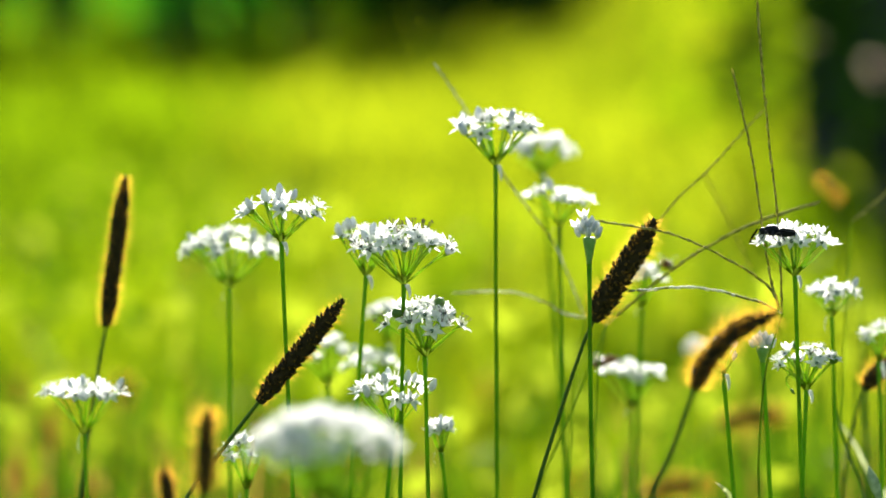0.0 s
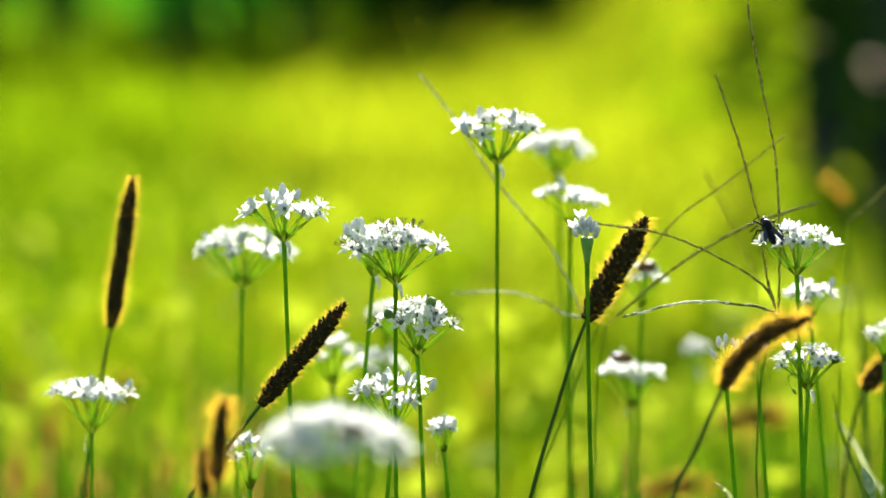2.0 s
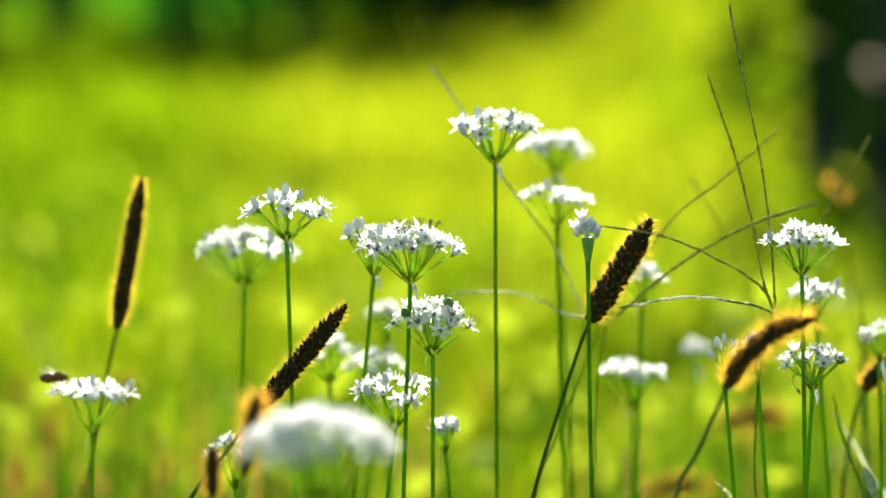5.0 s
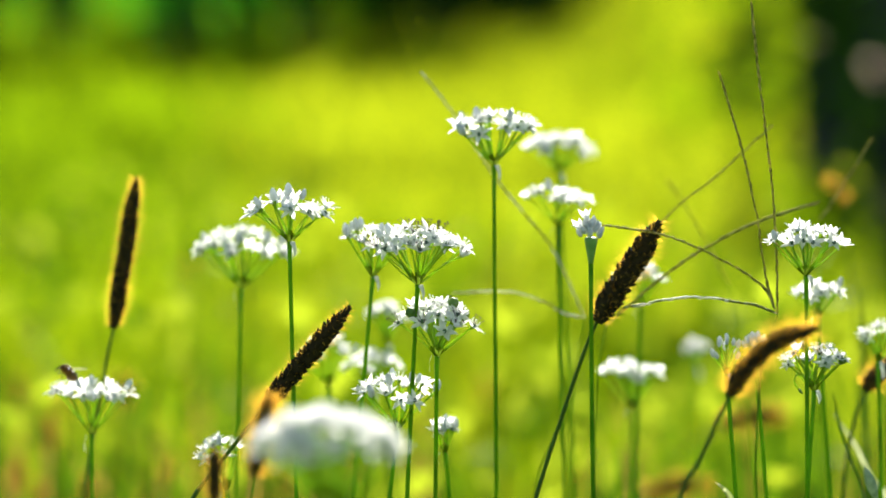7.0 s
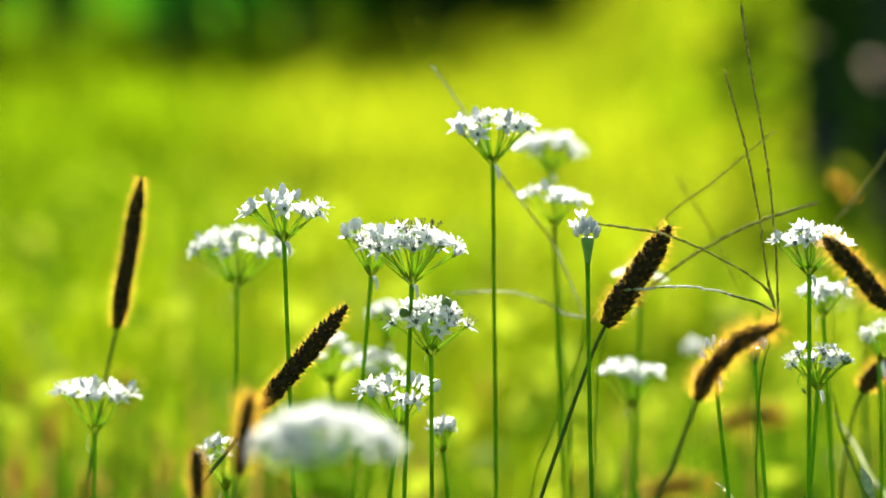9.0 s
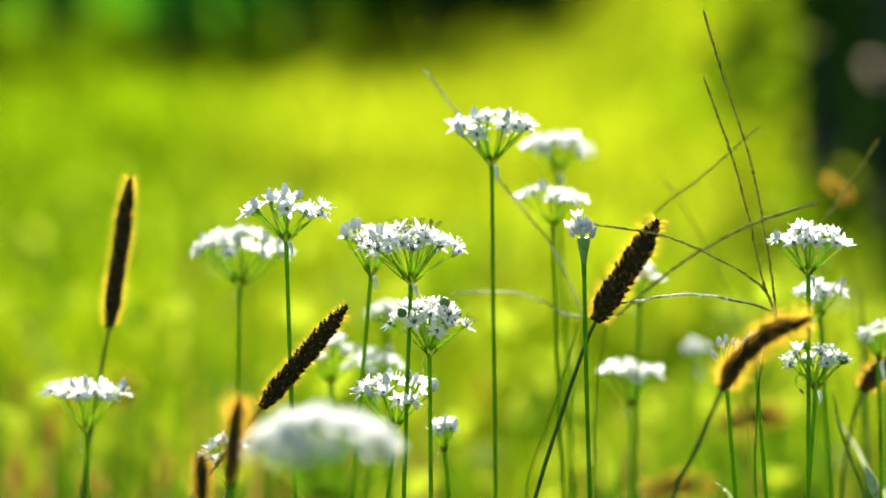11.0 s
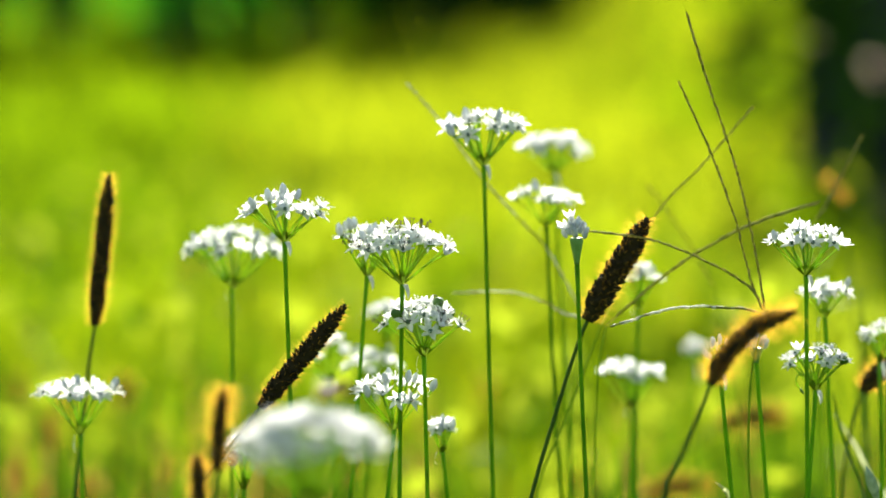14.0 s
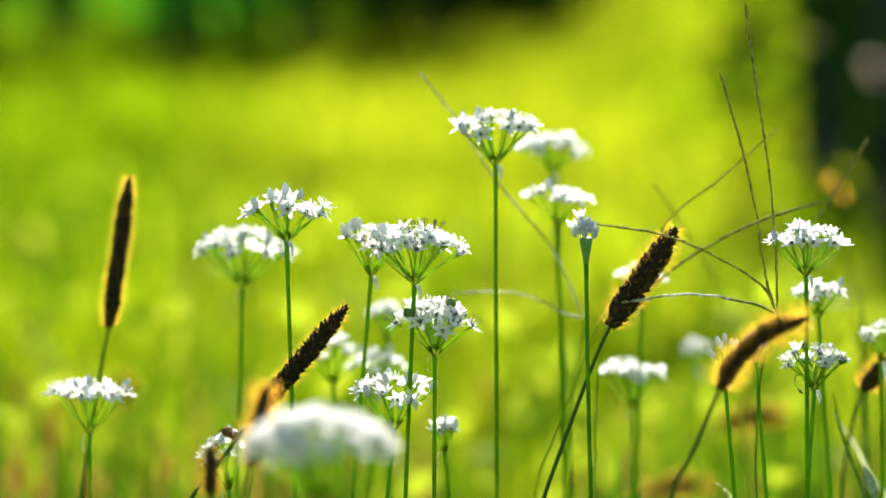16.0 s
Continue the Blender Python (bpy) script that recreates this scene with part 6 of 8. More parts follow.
    walk(chive_z, [(0, lean(chive_z_base, 0.0)), (0.5, lean(chive_z_base, 0.34)), (1, lean(chive_z_base, 0.11)), (1.5, lean(chive_z_base, -0.11)), (2, lean(chive_z_base, 0.11)), (2.5, lean(chive_z_base, 0.0)), (3, lean(chive_z_base, 0.11)), (3.5, lean(chive_z_base, 0.0)), (4, lean(chive_z_base, 0.11)), (4.6, lean(chive_z_base, 0.04)), (5.1, lean(chive_z_base, 0.04)), (5.6, lean(chive_z_base, 0.06)), (6, lean(chive_z_base, 0.04)), (6.5, lean(chive_z_base, 0.11)), (7, lean(chive_z_base, 0.0)), (7.5, lean(chive_z_base, 0.0)), (8, lean(chive_z_base, 0.0)), (8.5, lean(chive_z_base, 0.0)), (9, lean(chive_z_base, 0.0)), (9.7, lean(chive_z_base, 0.05)), (10.2, lean(chive_z_base, 0.02)), (10.7, lean(chive_z_base, -0.08)), (11.1, lean(chive_z_base, -0.03)), (11.5, lean(chive_z_base, -0.11)), (12, lean(chive_z_base, 0.23)), (12.5, lean(chive_z_base, 0.11)), (13, lean(chive_z_base, -0.23)), (13.5, lean(chive_z_base, -0.11)), (14, lean(chive_z_base, -0.11)), (14.5, lean(chive_z_base, 0.0)), (15, lean(chive_z_base, -0.11)), (15.5, lean(chive_z_base, 0.11)), (16, lean(chive_z_base, 0.11))])
    chive_bud_base = (0.206, 1.47)
    walk(chive_bud, [(0, lean(chive_bud_base, -0.0)), (0.5, lean(chive_bud_base, -0.43)), (1, lean(chive_bud_base, -0.71)), (1.5, lean(chive_bud_base, -1.0)), (2, lean(chive_bud_base, -1.42)), (2.5, lean(chive_bud_base, -1.0)), (3, lean(chive_bud_base, -1.71)), (3.5, lean(chive_bud_base, -3.85)), (4, lean(chive_bud_base, -1.71)), (4.6, lean(chive_bud_base, -1.55)), (5.1, lean(chive_bud_base, -0.86)), (5.6, lean(chive_bud_base, -0.87)), (6, lean(chive_bud_base, -1.08)), (6.5, lean(chive_bud_base, -1.0)), (7, lean(chive_bud_base, -0.85)), (7.5, lean(chive_bud_base, -1.28)), (8, lean(chive_bud_base, -1.0)), (8.5, lean(chive_bud_base, -1.0)), (9, lean(chive_bud_base, -1.71)), (9.7, lean(chive_bud_base, -0.57)), (10.2, lean(chive_bud_base, -1.04)), (10.7, lean(chive_bud_base, -0.78)), (11.1, lean(chive_bud_base, -0.67)), (11.5, lean(chive_bud_base, -1.0)), (12, lean(chive_bud_base, -0.57)), (12.5, lean(chive_bud_base, -0.28)), (13, lean(chive_bud_base, -0.57)), (13.5, lean(chive_bud_base, -0.57)), (14, lean(chive_bud_base, -0.57)), (14.5, lean(chive_bud_base, -0.57)), (15, lean(chive_bud_base, -1.0)), (15.5, lean(chive_bud_base, -1.0)), (16, lean(chive_bud_base, -1.0))])
    foxtail_a_base = (-0.193, 1.59)
    walk(foxtail_a, [(0, lean(foxtail_a_base, 0.0)), (0.5, lean(foxtail_a_base, 0.69)), (1, lean(foxtail_a_base, 1.1)), (1.5, lean(foxtail_a_base, 0.82)), (2, lean(foxtail_a_base, 0.89)), (2.5, lean(foxtail_a_base, 1.79)), (3, lean(foxtail_a_base, 2.0)), (3.5, lean(foxtail_a_base, 1.51)), (4, lean(foxtail_a_base, 2.2)), (4.2, lean(foxtail_a_base, 0.27)), (4.6, lean(foxtail_a_base, 1.89)), (5.1, lean(foxtail_a_base, 1.93)), (5.6, lean(foxtail_a_base, 1.12)), (6, lean(foxtail_a_base, 1.59)), (6.5, lean(foxtail_a_base, 1.44)), (7, lean(foxtail_a_base, 1.31)), (7.5, lean(foxtail_a_base, 2.27)), (8, lean(foxtail_a_base, 1.79)), (8.5, lean(foxtail_a_base, 2.07)), (9, lean(foxtail_a_base, 1.86)), (9.2, lean(foxtail_a_base, -0.34)), (9.7, lean(foxtail_a_base, -1.37)), (10.2, lean(foxtail_a_base, -0.65)), (10.7, lean(foxtail_a_base, 0.39)), (11.1, lean(foxtail_a_base, 0.59)), (11.5, lean(foxtail_a_base, 0.27)), (12, lean(foxtail_a_base, -1.17)), (12.5, lean(foxtail_a_base, 1.03)), (13, lean(foxtail_a_base, -2.94)), (13.5, lean(foxtail_a_base, -3.63)), (14, lean(foxtail_a_base, -1.92)), (14.5, lean(foxtail_a_base, 0.62)), (15, lean(foxtail_a_base, 0.89)), (15.5, lean(foxtail_a_base, 0.41)), (16, lean(foxtail_a_base, 0.48))])
    foxtail_b_base = (-0.1727, 1.46)
    walk(foxtail_b, [(0, lean(foxtail_b_base, -0.0, -0.0)), (0.5, lean(foxtail_b_base, 0.47, -0.0006)), (1, lean(foxtail_b_base, -0.0, -0.0008)), (1.5, lean(foxtail_b_base, 0.79, 0.0001)), (2, lean(foxtail_b_base, 0.31, -0.0009)), (2.5, lean(foxtail_b_base, 0.79, 0.0004)), (3, lean(foxtail_b_base, 0.55, -0.0009)), (3.5, lean(foxtail_b_base, -0.0, -0.0016)), (4, lean(foxtail_b_base, 0.55, -0.0009)), (4.6, lean(foxtail_b_base, 0.67, -0.0009)), (5.1, lean(foxtail_b_base, 0.39, -0.0017)), (5.6, lean(foxtail_b_base, 0.74, -0.0007)), (6, lean(foxtail_b_base, 0.51, -0.0014)), (6.5, lean(foxtail_b_base, 0.94, -0.0011)), (7, lean(foxtail_b_base, 0.94, -0.0011)), (7.5, lean(foxtail_b_base, 0.71, -0.0014)), (8, lean(foxtail_b_base, 0.7, -0.0016)), (8.5, lean(foxtail_b_base, 0.47, -0.0022)), (9, lean(foxtail_b_base, 0.47, -0.0019)), (9.7, lean(foxtail_b_base, 0.75, -0.0015)), (10.2, lean(foxtail_b_base, 0.73, -0.0015)), (10.7, lean(foxtail_b_base, 0.41, -0.002)), (11.1, lean(foxtail_b_base, 0.52, -0.0018)), (11.5, lean(foxtail_b_base, 0.47, -0.0022)), (12, lean(foxtail_b_base, 0.78, -0.0017)), (12.5, lean(foxtail_b_base, 0.7, -0.0019)), (13, lean(foxtail_b_base, 0.31, -0.0017)), (13.5, lean(foxtail_b_base, 0.23, -0.0021)), (14, lean(foxtail_b_base, 0.31, -0.002)), (14.5, lean(foxtail_b_base, 0.47, -0.0019)), (15, lean(foxtail_b_base, 0.31, -0.0022)), (15.5, lean(foxtail_b_base, 0.31, -0.0022)), (16, lean(foxtail_b_base, 0.55, -0.0017))])
    foxtail_c_base = (0.0227, 1.485)
    walk(foxtail_c, [(0, lean(foxtail_c_base, 0.0, 0.0)), (0.5, lean(foxtail_c_base, 0.34, 0.0004)), (1, lean(foxtail_c_base, -1.74, -0.0006)), (1.5, lean(foxtail_c_base, -2.28, 0.0001)), (2, lean(foxtail_c_base, -1.01, -0.0005)), (2.5, lean(foxtail_c_base, 0.74, 0.0002)), (3, lean(foxtail_c_base, 1.42, -0.001)), (3.5, lean(foxtail_c_base, -0.34, -0.0004)), (4, lean(foxtail_c_base, -0.2, 0.0)), (4.2, lean(foxtail_c_base, 0.54, -0.0006)), (4.6, lean(foxtail_c_base, -0.55, -0.0007)), (5.1, lean(foxtail_c_base, -0.43, -0.0006)), (5.6, lean(foxtail_c_base, 0.03, -0.0004)), (6, lean(foxtail_c_base, 0.0, -0.0004)), (6.3, lean(foxtail_c_base, -0.34, 0.0006)), (6.5, lean(foxtail_c_base, 1.22, 0.0001)), (7, lean(foxtail_c_base, 0.54, -0.0001)), (7.5, lean(foxtail_c_base, 0.0, -0.0005)), (8, lean(foxtail_c_base, 0.61, 0.0)), (8.5, lean(foxtail_c_base, -0.33, -0.0012)), (9, lean(foxtail_c_base, 1.76, -0.0008)), (9.2, lean(foxtail_c_base, -1.61, 0.0004)), (9.7, lean(foxtail_c_base, 0.67, 0.0003)), (10.2, lean(foxtail_c_base, 0.64, 0.0002)), (10.7, lean(foxtail_c_base, 0.38, 0.0001)), (11.3, lean(foxtail_c_base, 0.27, 0.0001)), (11.5, lean(foxtail_c_base, -1.27, -0.0006)), (12, lean(foxtail_c_base, -0.47, 0.0007)), (12.5, lean(foxtail_c_base, 2.31, 0.0003)), (13, lean(foxtail_c_base, -1.21, 0.0006)), (13.5, lean(foxtail_c_base, -1.68, 0.0006)), (14, lean(foxtail_c_base, -0.87, -0.0006)), (14.5, lean(foxtail_c_base, -1.61, -0.0002)), (15, lean(foxtail_c_base, -1.27, -0.0006)), (15.5, lean(foxtail_c_base, 1.22, -0.001)), (16, lean(foxtail_c_base, 2.51, -0.0005))])
    foxtail_d_base = (0.0691, 1.32)
    walk(foxtail_d, [(0, lean(foxtail_d_base, 0.0, 0.0)), (0.5, lean(foxtail_d_base, 2.5, 0.005)), (1, lean(foxtail_d_base, 4.57, 0.0019)), (1.5, lean(foxtail_d_base, 4.02, 0.0007)), (2, lean(foxtail_d_base, 4.01, 0.0034)), (2.5, lean(foxtail_d_base, 2.19, 0.003)), (3, lean(foxtail_d_base, 3.85, 0.003)), (3.5, lean(foxtail_d_base, 3.3, 0.0027)), (4, lean(foxtail_d_base, 4.34, -0.0007)), (4.2, lean(foxtail_d_base, 3.84, 0.0061)), (4.6, lean(foxtail_d_base, 4.66, 0.0044)), (5.1, lean(foxtail_d_base, 4.56, 0.0042)), (5.6, lean(foxtail_d_base, 2.85, 0.0005)), (6, lean(foxtail_d_base, 4.35, 0.0037)), (6.5, lean(foxtail_d_base, 4.57, 0.0034)), (7, lean(foxtail_d_base, 4.98, 0.0009)), (7.5, lean(foxtail_d_base, 3.85, 0.0039)), (8, lean(foxtail_d_base, 5.13, 0.0036)), (8.5, lean(foxtail_d_base, 3.77, 0.0048)), (9, lean(foxtail_d_base, 0.4, -0.0043)), (9.2, lean(foxtail_d_base, -4.88, -0.0009)), (9.7, lean(foxtail_d_base, 2.86, 0.0018)), (10.2, lean(foxtail_d_base, 1.82, 0.0009)), (10.7, lean(foxtail_d_base, 4.39, 0.0033)), (11.1, lean(foxtail_d_base, 3.65, 0.0026)), (11.5, lean(foxtail_d_base, 2.51, 0.0002)), (12, lean(foxtail_d_base, 2.52, -0.0006)), (12.5, lean(foxtail_d_base, 5.06, 0.0007)), (13, lean(foxtail_d_base, 0.46, 0.002)), (13.5, lean(foxtail_d_base, 4.01, 0.0041)), (14, lean(foxtail_d_base, 2.35, 0.0039)), (14.5, lean(foxtail_d_base, 2.51, 0.0021)), (15, lean(foxtail_d_base, 3.93, 0.004)), (15.5, lean(foxtail_d_base, 3.14, 0.0043)), (16, lean(foxtail_d_base, 3.62, 0.0028))])
    foxtail_e_base = (0.202, 1.62)
    walk(foxtail_e, [(0, lean(foxtail_e_base, 0.12, 0.0003)), (0.5, lean(foxtail_e_base, -0.36, -0.0004)), (1, lean(foxtail_e_base, -0.85, -0.0)), (1.5, lean(foxtail_e_base, -0.24, -0.0013)), (2, lean(foxtail_e_base, 0.0, -0.0006)), (2.5, lean(foxtail_e_base, 0.0, -0.0003)), (3, lean(foxtail_e_base, -1.44, -0.0029)), (3.5, lean(foxtail_e_base, 0.12, 0.0003)), (4, lean(foxtail_e_base, -0.36, -0.0007)), (4.6, lean(foxtail_e_base, -0.07, -0.0005)), (5.1, lean(foxtail_e_base, -0.04, -0.0004)), (5.6, lean(foxtail_e_base, -0.43, -0.0011)), (6, lean(foxtail_e_base, -0.03, -0.0004)), (6.5, lean(foxtail_e_base, -0.36, -0.0007)), (7, lean(foxtail_e_base, 0.12, -0.0005)), (7.5, lean(foxtail_e_base, -0.36, -0.0007)), (8, lean(foxtail_e_base, -0.36, -0.0013)), (8.5, lean(foxtail_e_base, -0.24, -0.001)), (9, lean(foxtail_e_base, -0.6, -0.0014)), (9.7, lean(foxtail_e_base, -0.33, -0.001)), (10.2, lean(foxtail_e_base, -0.42, -0.0012)), (10.7, lean(foxtail_e_base, -0.3, -0.0009)), (11.1, lean(foxtail_e_base, -0.41, -0.0011)), (11.5, lean(foxtail_e_base, -0.36, -0.001)), (12, lean(foxtail_e_base, -0.36, -0.0013)), (12.5, lean(foxtail_e_base, -0.36, -0.0004)), (13, lean(foxtail_e_base, -0.36, -0.001)), (13.5, lean(foxtail_e_base, -0.24, -0.0007)), (14, lean(foxtail_e_base, -0.36, -0.0013)), (14.5, lean(foxtail_e_base, -0.84, -0.0018)), (15, lean(foxtail_e_base, -0.36, -0.001)), (15.5, lean(foxtail_e_base, -0.36, -0.0013)), (16, lean(foxtail_e_base, -0.36, -0.001))])
    foxtail_f_base = (-0.1031, 1.24)
    walk(foxtail_f, [(0, lean(foxtail_f_base, -0.15, 0.0002)), (0.5, lean(foxtail_f_base, 0.01, 0.0029)), (1, lean(foxtail_f_base, 2.57, 0.0049)), (1.5, lean(foxtail_f_base, 4.04, 0.0055)), (2, lean(foxtail_f_base, 1.91, 0.005)), (2.5, lean(foxtail_f_base, 3.08, 0.0053)), (3, lean(foxtail_f_base, 3.52, 0.0026)), (3.5, lean(foxtail_f_base, 3.74, 0.0049)), (4, lean(foxtail_f_base, 3.59, 0.0037)), (4.6, lean(foxtail_f_base, 4.26, 0.0059)), (5.1, lean(foxtail_f_base, 6.46, 0.0092)), (5.6, lean(foxtail_f_base, 5.37, 0.0076)), (6, lean(foxtail_f_base, 5.09, 0.0072)), (6.5, lean(foxtail_f_base, 7.66, 0.01)), (7, lean(foxtail_f_base, 7.81, 0.0092)), (7.5, lean(foxtail_f_base, 6.55, 0.0096)), (8, lean(foxtail_f_base, 7.88, 0.0124)), (8.5, lean(foxtail_f_base, 8.11, 0.0125)), (9, lean(foxtail_f_base, 5.44, 0.0086)), (9.7, lean(foxtail_f_base, 5.9, 0.0085)), (10.2, lean(foxtail_f_base, 5.69, 0.0082)), (10.7, lean(foxtail_f_base, 3.93, 0.0057)), (11.1, lean(foxtail_f_base, 3.95, 0.0057)), (11.5, lean(foxtail_f_base, 4.03, 0.0016)), (12, lean(foxtail_f_base, 5.14, 0.0082)), (12.5, lean(foxtail_f_base, 6.09, 0.0019)), (13, lean(foxtail_f_base, 1.46, -0.0017)), (13.5, lean(foxtail_f_base, -2.25, 0.0043)), (14, lean(foxtail_f_base, 1.85, 0.0095)), (14.5, lean(foxtail_f_base, 2.51, 0.0101)), (15, lean(foxtail_f_base, 4.93, 0.0126)), (15.5, lean(foxtail_f_base, 4.34, 0.0115)), (16, lean(foxtail_f_base, 7.52, 0.0131))])
    foxtail_g_base = (-0.1093, 1.26)
    walk(foxtail_g, [(0, lean(foxtail_g_base, 0.18, -0.0)), (0.5, lean(foxtail_g_base, 4.37, 0.0066)), (1, lean(foxtail_g_base, 6.24, 0.0093)), (1.5, lean(foxtail_g_base, 6.95, 0.0094)), (2, lean(foxtail_g_base, 6.42, 0.0093)), (2.5, lean(foxtail_g_base, 6.6, 0.0093)), (3, lean(foxtail_g_base, 7.13, 0.0106)), (3.5, lean(foxtail_g_base, 7.49, 0.0119)), (4, lean(foxtail_g_base, 7.93, 0.0102)), (4.6, lean(foxtail_g_base, 6.82, 0.0092)), (5.1, lean(foxtail_g_base, 7.77, 0.0103)), (5.6, lean(foxtail_g_base, 7.76, 0.0103)), (6, lean(foxtail_g_base, 6.95, 0.0093)), (6.5, lean(foxtail_g_base, 8.02, 0.0083)), (7, lean(foxtail_g_base, 8.02, 0.0088)), (7.5, lean(foxtail_g_base, 7.48, 0.0091)), (8, lean(foxtail_g_base, 7.49, 0.0107)), (8.5, lean(foxtail_g_base, 7.84, 0.0097)), (9, lean(foxtail_g_base, 5.17, 0.0086)), (9.7, lean(foxtail_g_base, 6.46, 0.0078)), (10.2, lean(foxtail_g_base, 5.32, 0.0067)), (10.7, lean(foxtail_g_base, 6.83, 0.0082)), (11.1, lean(foxtail_g_base, 5.64, 0.007)), (11.5, lean(foxtail_g_base, 5.43, 0.0073)), (12, lean(foxtail_g_base, 7.57, 0.0068)), (12.5, lean(foxtail_g_base, 7.3, 0.0067)), (13, lean(foxtail_g_base, 4.9, 0.0055)), (13.5, lean(foxtail_g_base, 3.12, 0.006)), (14, lean(foxtail_g_base, 5.34, 0.0063)), (14.5, lean(foxtail_g_base, 6.05, 0.0064)), (15, lean(foxtail_g_base, 6.95, 0.0094)), (15.5, lean(foxtail_g_base, 6.96, 0.0108)), (16, lean(foxtail_g_base, 7.4, 0.0105))])
    foxtail_i_base = (0.2714, 2.0)
    walk(foxtail_i, [(0, lean(foxtail_i_base, -0.51)), (0.5, lean(foxtail_i_base, 0.64)), (1, lean(foxtail_i_base, 0.00)), (1.5, lean(foxtail_i_base, 0.25)), (2, lean(foxtail_i_base, 0.45)), (2.5, lean(foxtail_i_base, 0.32)), (3, lean(foxtail_i_base, 0.64)), (3.5, lean(foxtail_i_base, 2.04)), (4, lean(foxtail_i_base, 0.57)), (4.6, lean(foxtail_i_base, 0.47)), (5.1, lean(foxtail_i_base, 0.70)), (5.6, lean(foxtail_i_base, 1.25)), (6, lean(foxtail_i_base, 0.92)), (6.5, lean(foxtail_i_base, 0.77)), (7, lean(foxtail_i_base, 0.77)), (7.5, lean(foxtail_i_base, 0.64)), (8, lean(foxtail_i_base, 0.57)), (8.5, lean(foxtail_i_base, 0.51)), (9, lean(foxtail_i_base, 2.04)), (9.7, lean(foxtail_i_base, 0.54)), (10.2, lean(foxtail_i_base, 0.68)), (10.7, lean(foxtail_i_base, 0.66)), (11.1, lean(foxtail_i_base, 0.90)), (11.5, lean(foxtail_i_base, 0.64)), (12, lean(foxtail_i_base, 0.64)), (12.5, lean(foxtail_i_base, 0.77)), (13, lean(foxtail_i_base, 0.89)), (13.5, lean(foxtail_i_base, 0.77)), (14, lean(foxtail_i_base, 0.45)), (14.5, lean(foxtail_i_base, 0.77)), (15, lean(foxtail_i_base, 0.64)), (15.5, lean(foxtail_i_base, 0.64)), (16, lean(foxtail_i_base, 0.57))])
    foxtail_k_base = (0.2532, 1.38)
    walk(foxtail_k, [(0, lean(foxtail_k_base, 2.47)), (0.5, lean(foxtail_k_base, 2.47)), (1, lean(foxtail_k_base, 2.7)), (1.5, lean(foxtail_k_base, 2.47)), (2, lean(foxtail_k_base, 2.47)), (2.5, lean(foxtail_k_base, 2.7)), (3, lean(foxtail_k_base, 2.47)), (3.5, lean(foxtail_k_base, 2.7)), (4, lean(foxtail_k_base, 2.47)), (4.6, lean(foxtail_k_base, 0.17)), (5.1, lean(foxtail_k_base, -0.12)), (5.6, lean(foxtail_k_base, 3.22)), (6, lean(foxtail_k_base, 2.05)), (6.5, lean(foxtail_k_base, 2.58)), (7, lean(foxtail_k_base, 2.47)), (7.5, lean(foxtail_k_base, 2.58)), (8, lean(foxtail_k_base, 2.47)), (8.5, lean(foxtail_k_base, 1.88)), (8.8, lean(foxtail_k_base, -2.85)), (9, lean(foxtail_k_base, -8.42)), (9.1, lean(foxtail_k_base, -5.86)), (9.2, lean(foxtail_k_base, -3.75)), (9.7, lean(foxtail_k_base, -0.27)), (10.2, lean(foxtail_k_base, 0.28)), (10.7, lean(foxtail_k_base, 0.15)), (11.1, lean(foxtail_k_base, 0.71)), (11.5, lean(foxtail_k_base, -1.54)), (12, lean(foxtail_k_base, 1.3)), (12.5, lean(foxtail_k_base, 2.47)), (13, lean(foxtail_k_base, 2.7)), (13.5, lean(foxtail_k_base, 2.47)), (14, lean(foxtail_k_base, 2.47)), (14.5, lean(foxtail_k_base, 2.7)), (15, lean(foxtail_k_base, 2.47)), (15.5, lean(foxtail_k_base, 2.58)), (16, lean(foxtail_k_base, 2.47))])
    crabgrass_a_base = (0.1687, 1.47)
    walk(crabgrass_a, [(0, lean(crabgrass_a_base, 0.03)), (0.5, lean(crabgrass_a_base, -0.99)), (1, lean(crabgrass_a_base, 0.48)), (1.5, lean(crabgrass_a_base, -0.43)), (2, lean(crabgrass_a_base, -0.48)), (2.5, lean(crabgrass_a_base, -0.48)), (3, lean(crabgrass_a_base, -0.35)), (3.5, lean(crabgrass_a_base, -2.06)), (4, lean(crabgrass_a_base, -0.85)), (4.6, lean(crabgrass_a_base, -0.3)), (5.1, lean(crabgrass_a_base, -0.98)), (5.6, lean(crabgrass_a_base, -0.38)), (6, lean(crabgrass_a_base, -0.99)), (6.5, lean(crabgrass_a_base, -0.69)), (7, lean(crabgrass_a_base, -0.64)), (7.5, lean(crabgrass_a_base, -0.85)), (8, lean(crabgrass_a_base, 0.61)), (8.5, lean(crabgrass_a_base, -0.93)), (9, lean(crabgrass_a_base, -0.53)), (9.7, lean(crabgrass_a_base, -1.69)), (10.2, lean(crabgrass_a_base, -1.29)), (10.7, lean(crabgrass_a_base, -1.25)), (11.1, lean(crabgrass_a_base, -0.73)), (11.5, lean(crabgrass_a_base, -2.99)), (12, lean(crabgrass_a_base, -0.77)), (12.5, lean(crabgrass_a_base, -3.15)), (13, lean(crabgrass_a_base, -3.63)), (13.5, lean(crabgrass_a_base, -3.26)), (14, lean(crabgrass_a_base, -2.32)), (14.5, lean(crabgrass_a_base, -0.88)), (15, lean(crabgrass_a_base, -1.65)), (15.5, lean(crabgrass_a_base, -0.51)), (16, lean(crabgrass_a_base, -0.64))])
